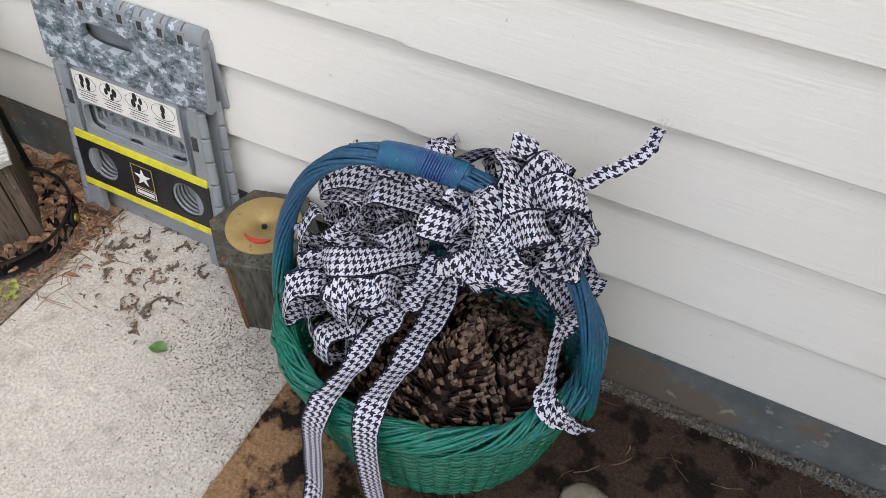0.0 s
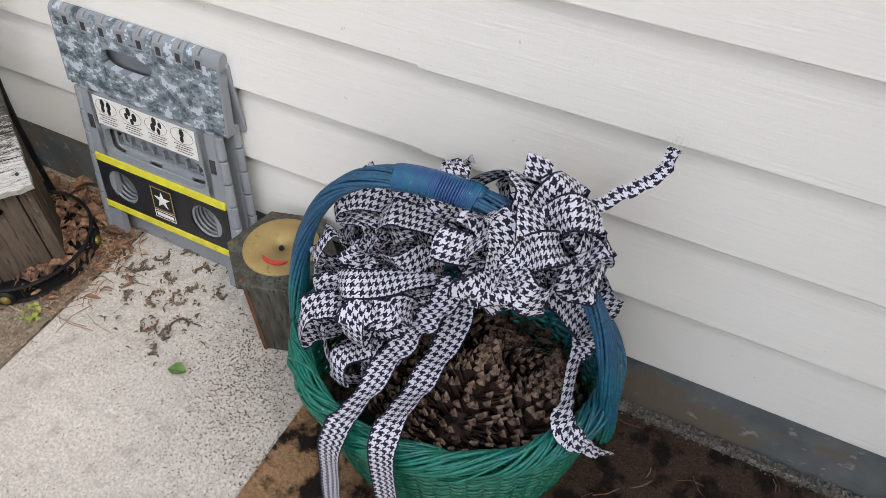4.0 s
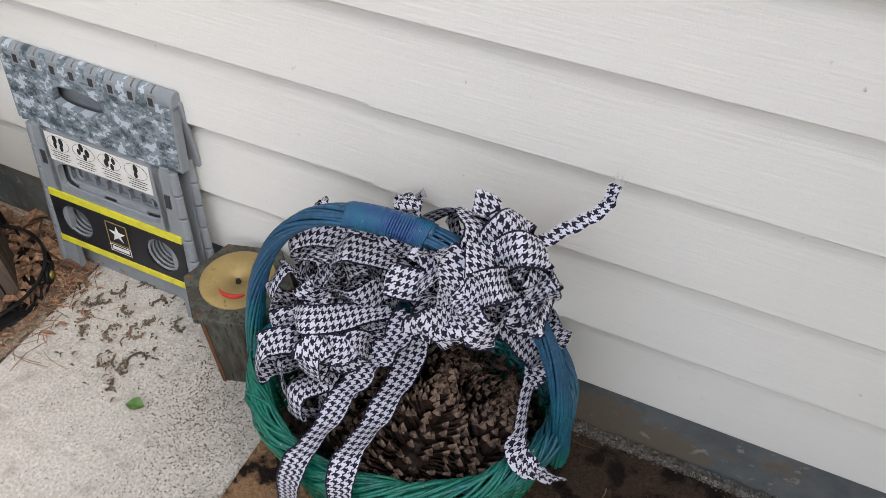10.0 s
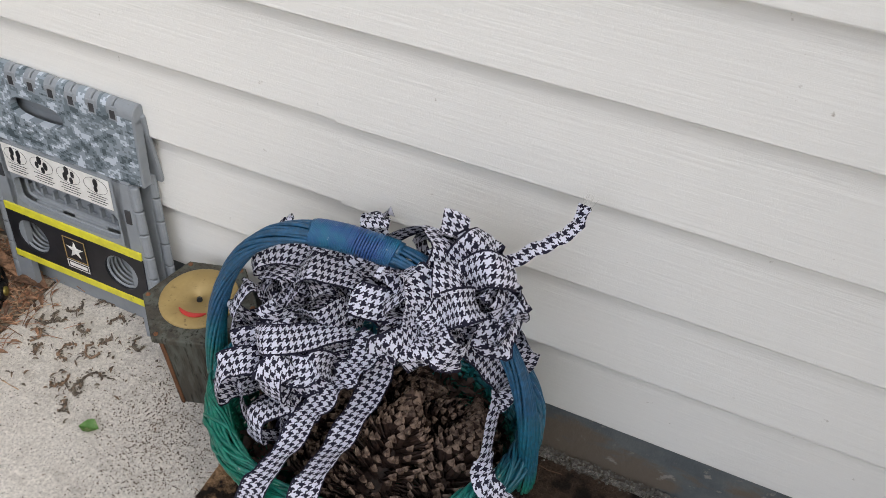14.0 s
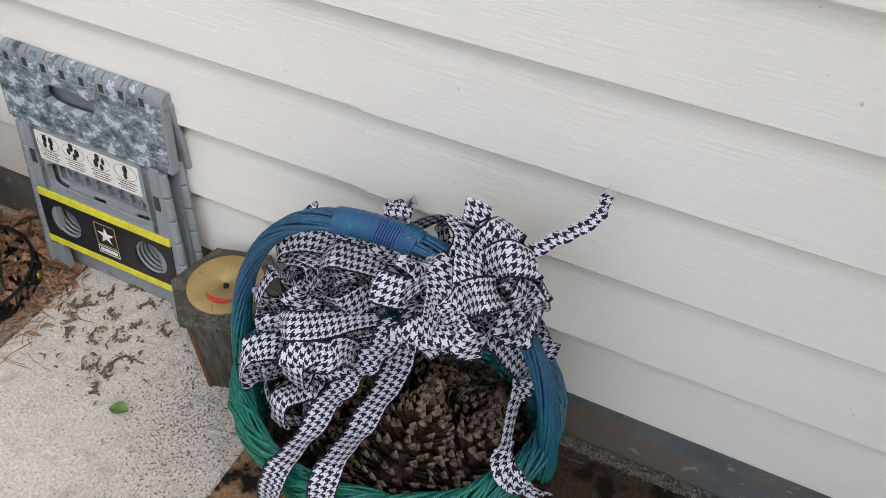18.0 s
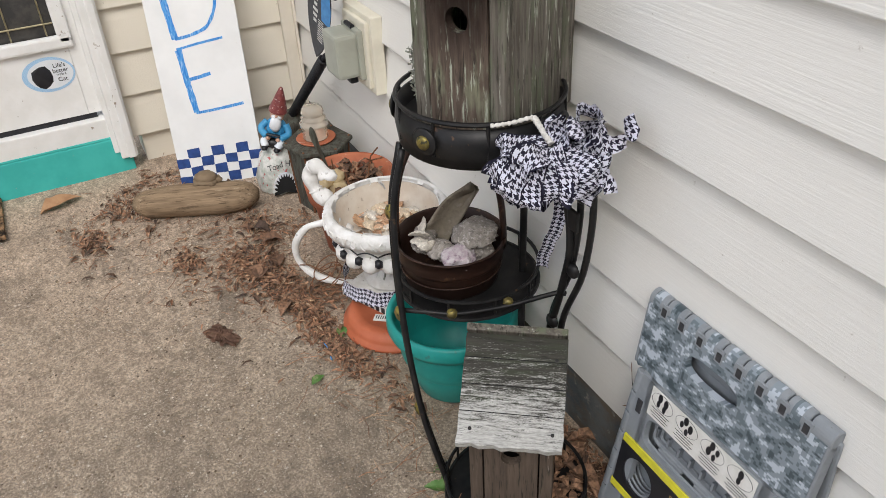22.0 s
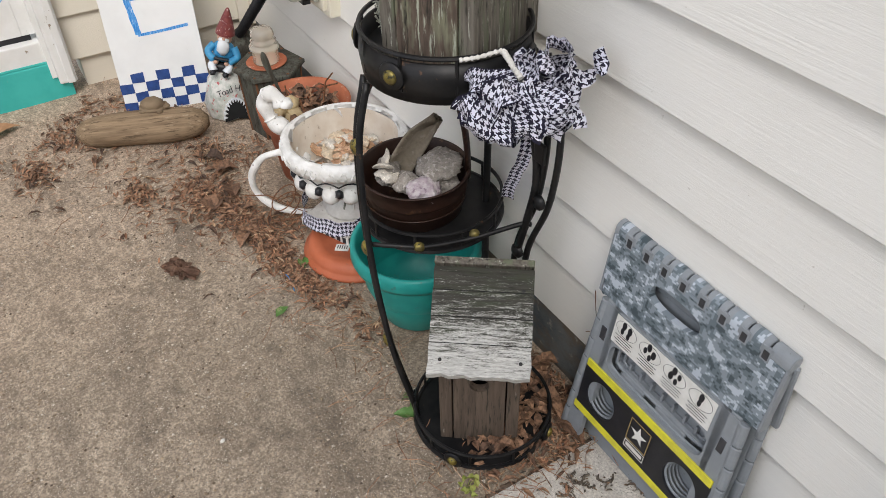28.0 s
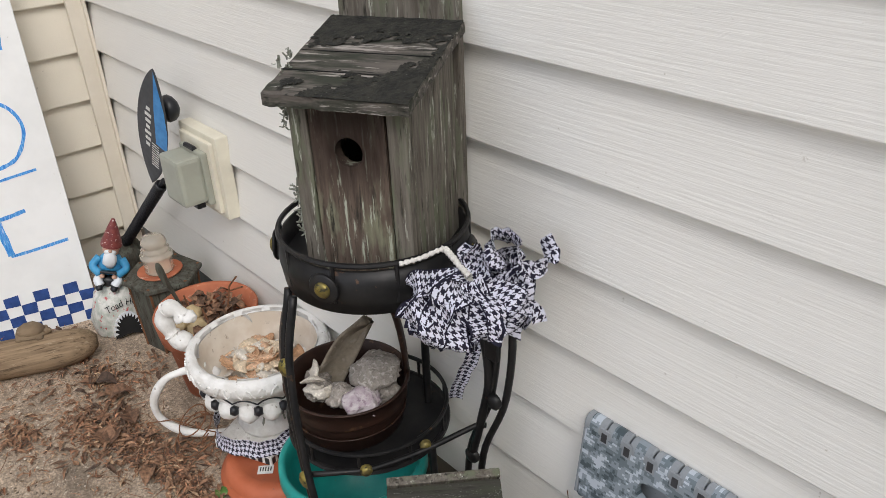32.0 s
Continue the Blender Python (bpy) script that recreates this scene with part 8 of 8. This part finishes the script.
tube(bm, smooth_line([(1.615, -0.004, 0.262), (1.622, -0.006, 0.235), (1.628, -0.006, 0.205), (1.622, -0.006, 0.178), (1.610, -0.008, 0.165)], 5), 0.0006, 4)
tagged(part("dead_weed", bm, M_OLDEDGE), "thin dry dead weed caught against the siding", "weed")
# small white bits that paint dapples of sun on the slab
for x, y, r in ((1.579, -0.629, 0.006), (1.599, -0.627, 0.0045), (1.612, -0.628, 0.003), (1.635, -0.627, 0.0065), (1.364, -0.595, 0.004), (1.642, -0.455, 0.0035)):
    ob = part("pale_pebble", lumpy(B(), (0, 0, 0.0015), (r, r * 1.2, 0.0022), int(x * 1000), 0.2, 2, 2), M_CLOTHWHITE, None, "", True)
    ob.matrix_world = pose(x, y, 0.0, 0, 0, 30)
    tagged(ob, "tiny pale bit painting a sun dapple on the brown slab", "pebble", "pale pebbles in the slab")
bm = B()
for k in range(2600):
    x = rng.uniform(2.15, 3.2)
    y = -0.001 - abs(rng.gauss(0, 0.009)) - 0.006 * max(0.0, noise.noise((x * 14, 3, 1)))
    r = rng.uniform(0.0010, 0.0028)
    z, a = 0.010 + 0.012 * max(0.0, 1 + y / 0.02) + rng.uniform(-0.003, 0.002), rng.uniform(0, 6.28)
    vs = [bm.verts.new((x + r * math.cos(a + b), y + r * math.sin(a + b), z - r * 0.5)) for b in (0, 1.7, 3.1, 4.6)]
    up = [bm.verts.new((x + 0.6 * r * math.cos(a + b), y + 0.6 * r * math.sin(a + b), z + r * 0.5)) for b in (0.2, 1.6, 3.3, 4.7)]
    bm.faces.new(up)
    for i in range(4):
        bm.faces.new((vs[i], vs[(i + 1) % 4], up[(i + 1) % 4], up[i]))
M_SAND = island_mat("grey_sandy_crust", (0.23, 0.21, 0.18), (0.15, 0.135, 0.115), (0.32, 0.30, 0.265), 0.95, 200)
tagged(part("wall_dirt", bm, M_SAND), "pale sandy crust washed against the foundation", "soil", "", "stuff")
bm = B()
for k in range(90):
    x, y = rng.uniform(2.45, 3.05), rng.uniform(-0.40, -0.03)
    a, l = rng.uniform(0, 6.28), rng.uniform(0.008, 0.045)
    tube(bm, [(x, y, 0.014), (x + l * 0.5 * math.cos(a), y + l * 0.5 * math.sin(a), 0.016), (x + l * math.cos(a + 0.2), y + l * math.sin(a + 0.2), 0.014)], rng.uniform(0.0004, 0.0010), 3)
tagged(part("straw_bits", bm, M_LITTER), "dry straw bits lying on the coir mat", "straw", "", "stuff")

# exposed aggregate and grit of the old slab
M_AGG = island_mat("slab_aggregate", (0.72, 0.65, 0.55), (0.40, 0.30, 0.20), (0.12, 0.085, 0.058), 0.9, 200)
bm = B()
for k in range(14000):
    x, y = rng.uniform(0.1, 1.68), -0.25 - 1.0 * rng.random() ** 1.3
    if noise.noise((x * 5, y * 5, 3)) < -0.25:
        continue
    r = 0.0007 + 0.0026 * rng.random() ** 2.5
    z = gz(x) + 0.004 * noise.noise(((x + 0.3) / 1.993 * 40 * 0.35, (y + 3.5) / 3.52 * 60 * 0.35, 0))
    a = rng.uniform(0, 6.28)
    vs = [bm.verts.new((x + r * math.cos(a + b), y + 1.2 * r * math.sin(a + b), z - 0.0003)) for b in (0, 1.6, 3.1, 4.7)]
    top = [bm.verts.new((x + 0.6 * r * math.cos(a + b), y + 0.7 * r * math.sin(a + b), z + 0.45 * r)) for b in (0, 1.6, 3.1, 4.7)]
    bm.faces.new(top)
    for i in range(4):
        bm.faces.new((vs[i], vs[(i + 1) % 4], top[(i + 1) % 4], top[i]))
tagged(part("slab_aggregate", bm, M_AGG), "pale and dark aggregate grains worn out of the old slab", "grit", "", "stuff")
M_AGG_NEAR = island_mat("pale_slab_grit", (0.16, 0.145, 0.125), (0.42, 0.39, 0.34), (0.07, 0.06, 0.052), 0.9, 200)
bm = B()
for k in range(3200):
    x, y = rng.uniform(1.71, 2.45), -0.06 - 0.75 * rng.random()
    if (x > 2.165 and y > -0.432) or noise.noise((x * 7, y * 7, 9)) < -0.15:
        continue
    r = 0.0005 + 0.0014 * rng.random() ** 2.5
    a = rng.uniform(0, 6.28)
    vs = [bm.verts.new((x + r * math.cos(a + b), y + r * math.sin(a + b), -0.0002)) for b in (0, 2.0, 4.1)]
    apex = bm.verts.new((x, y, 0.5 * r))
    for i in range(3):
        bm.faces.new((vs[i], vs[(i + 1) % 3], apex))
tagged(part("pale_slab_grit", bm, M_AGG_NEAR), "fine grey grit over the pale slab", "grit", "", "stuff")
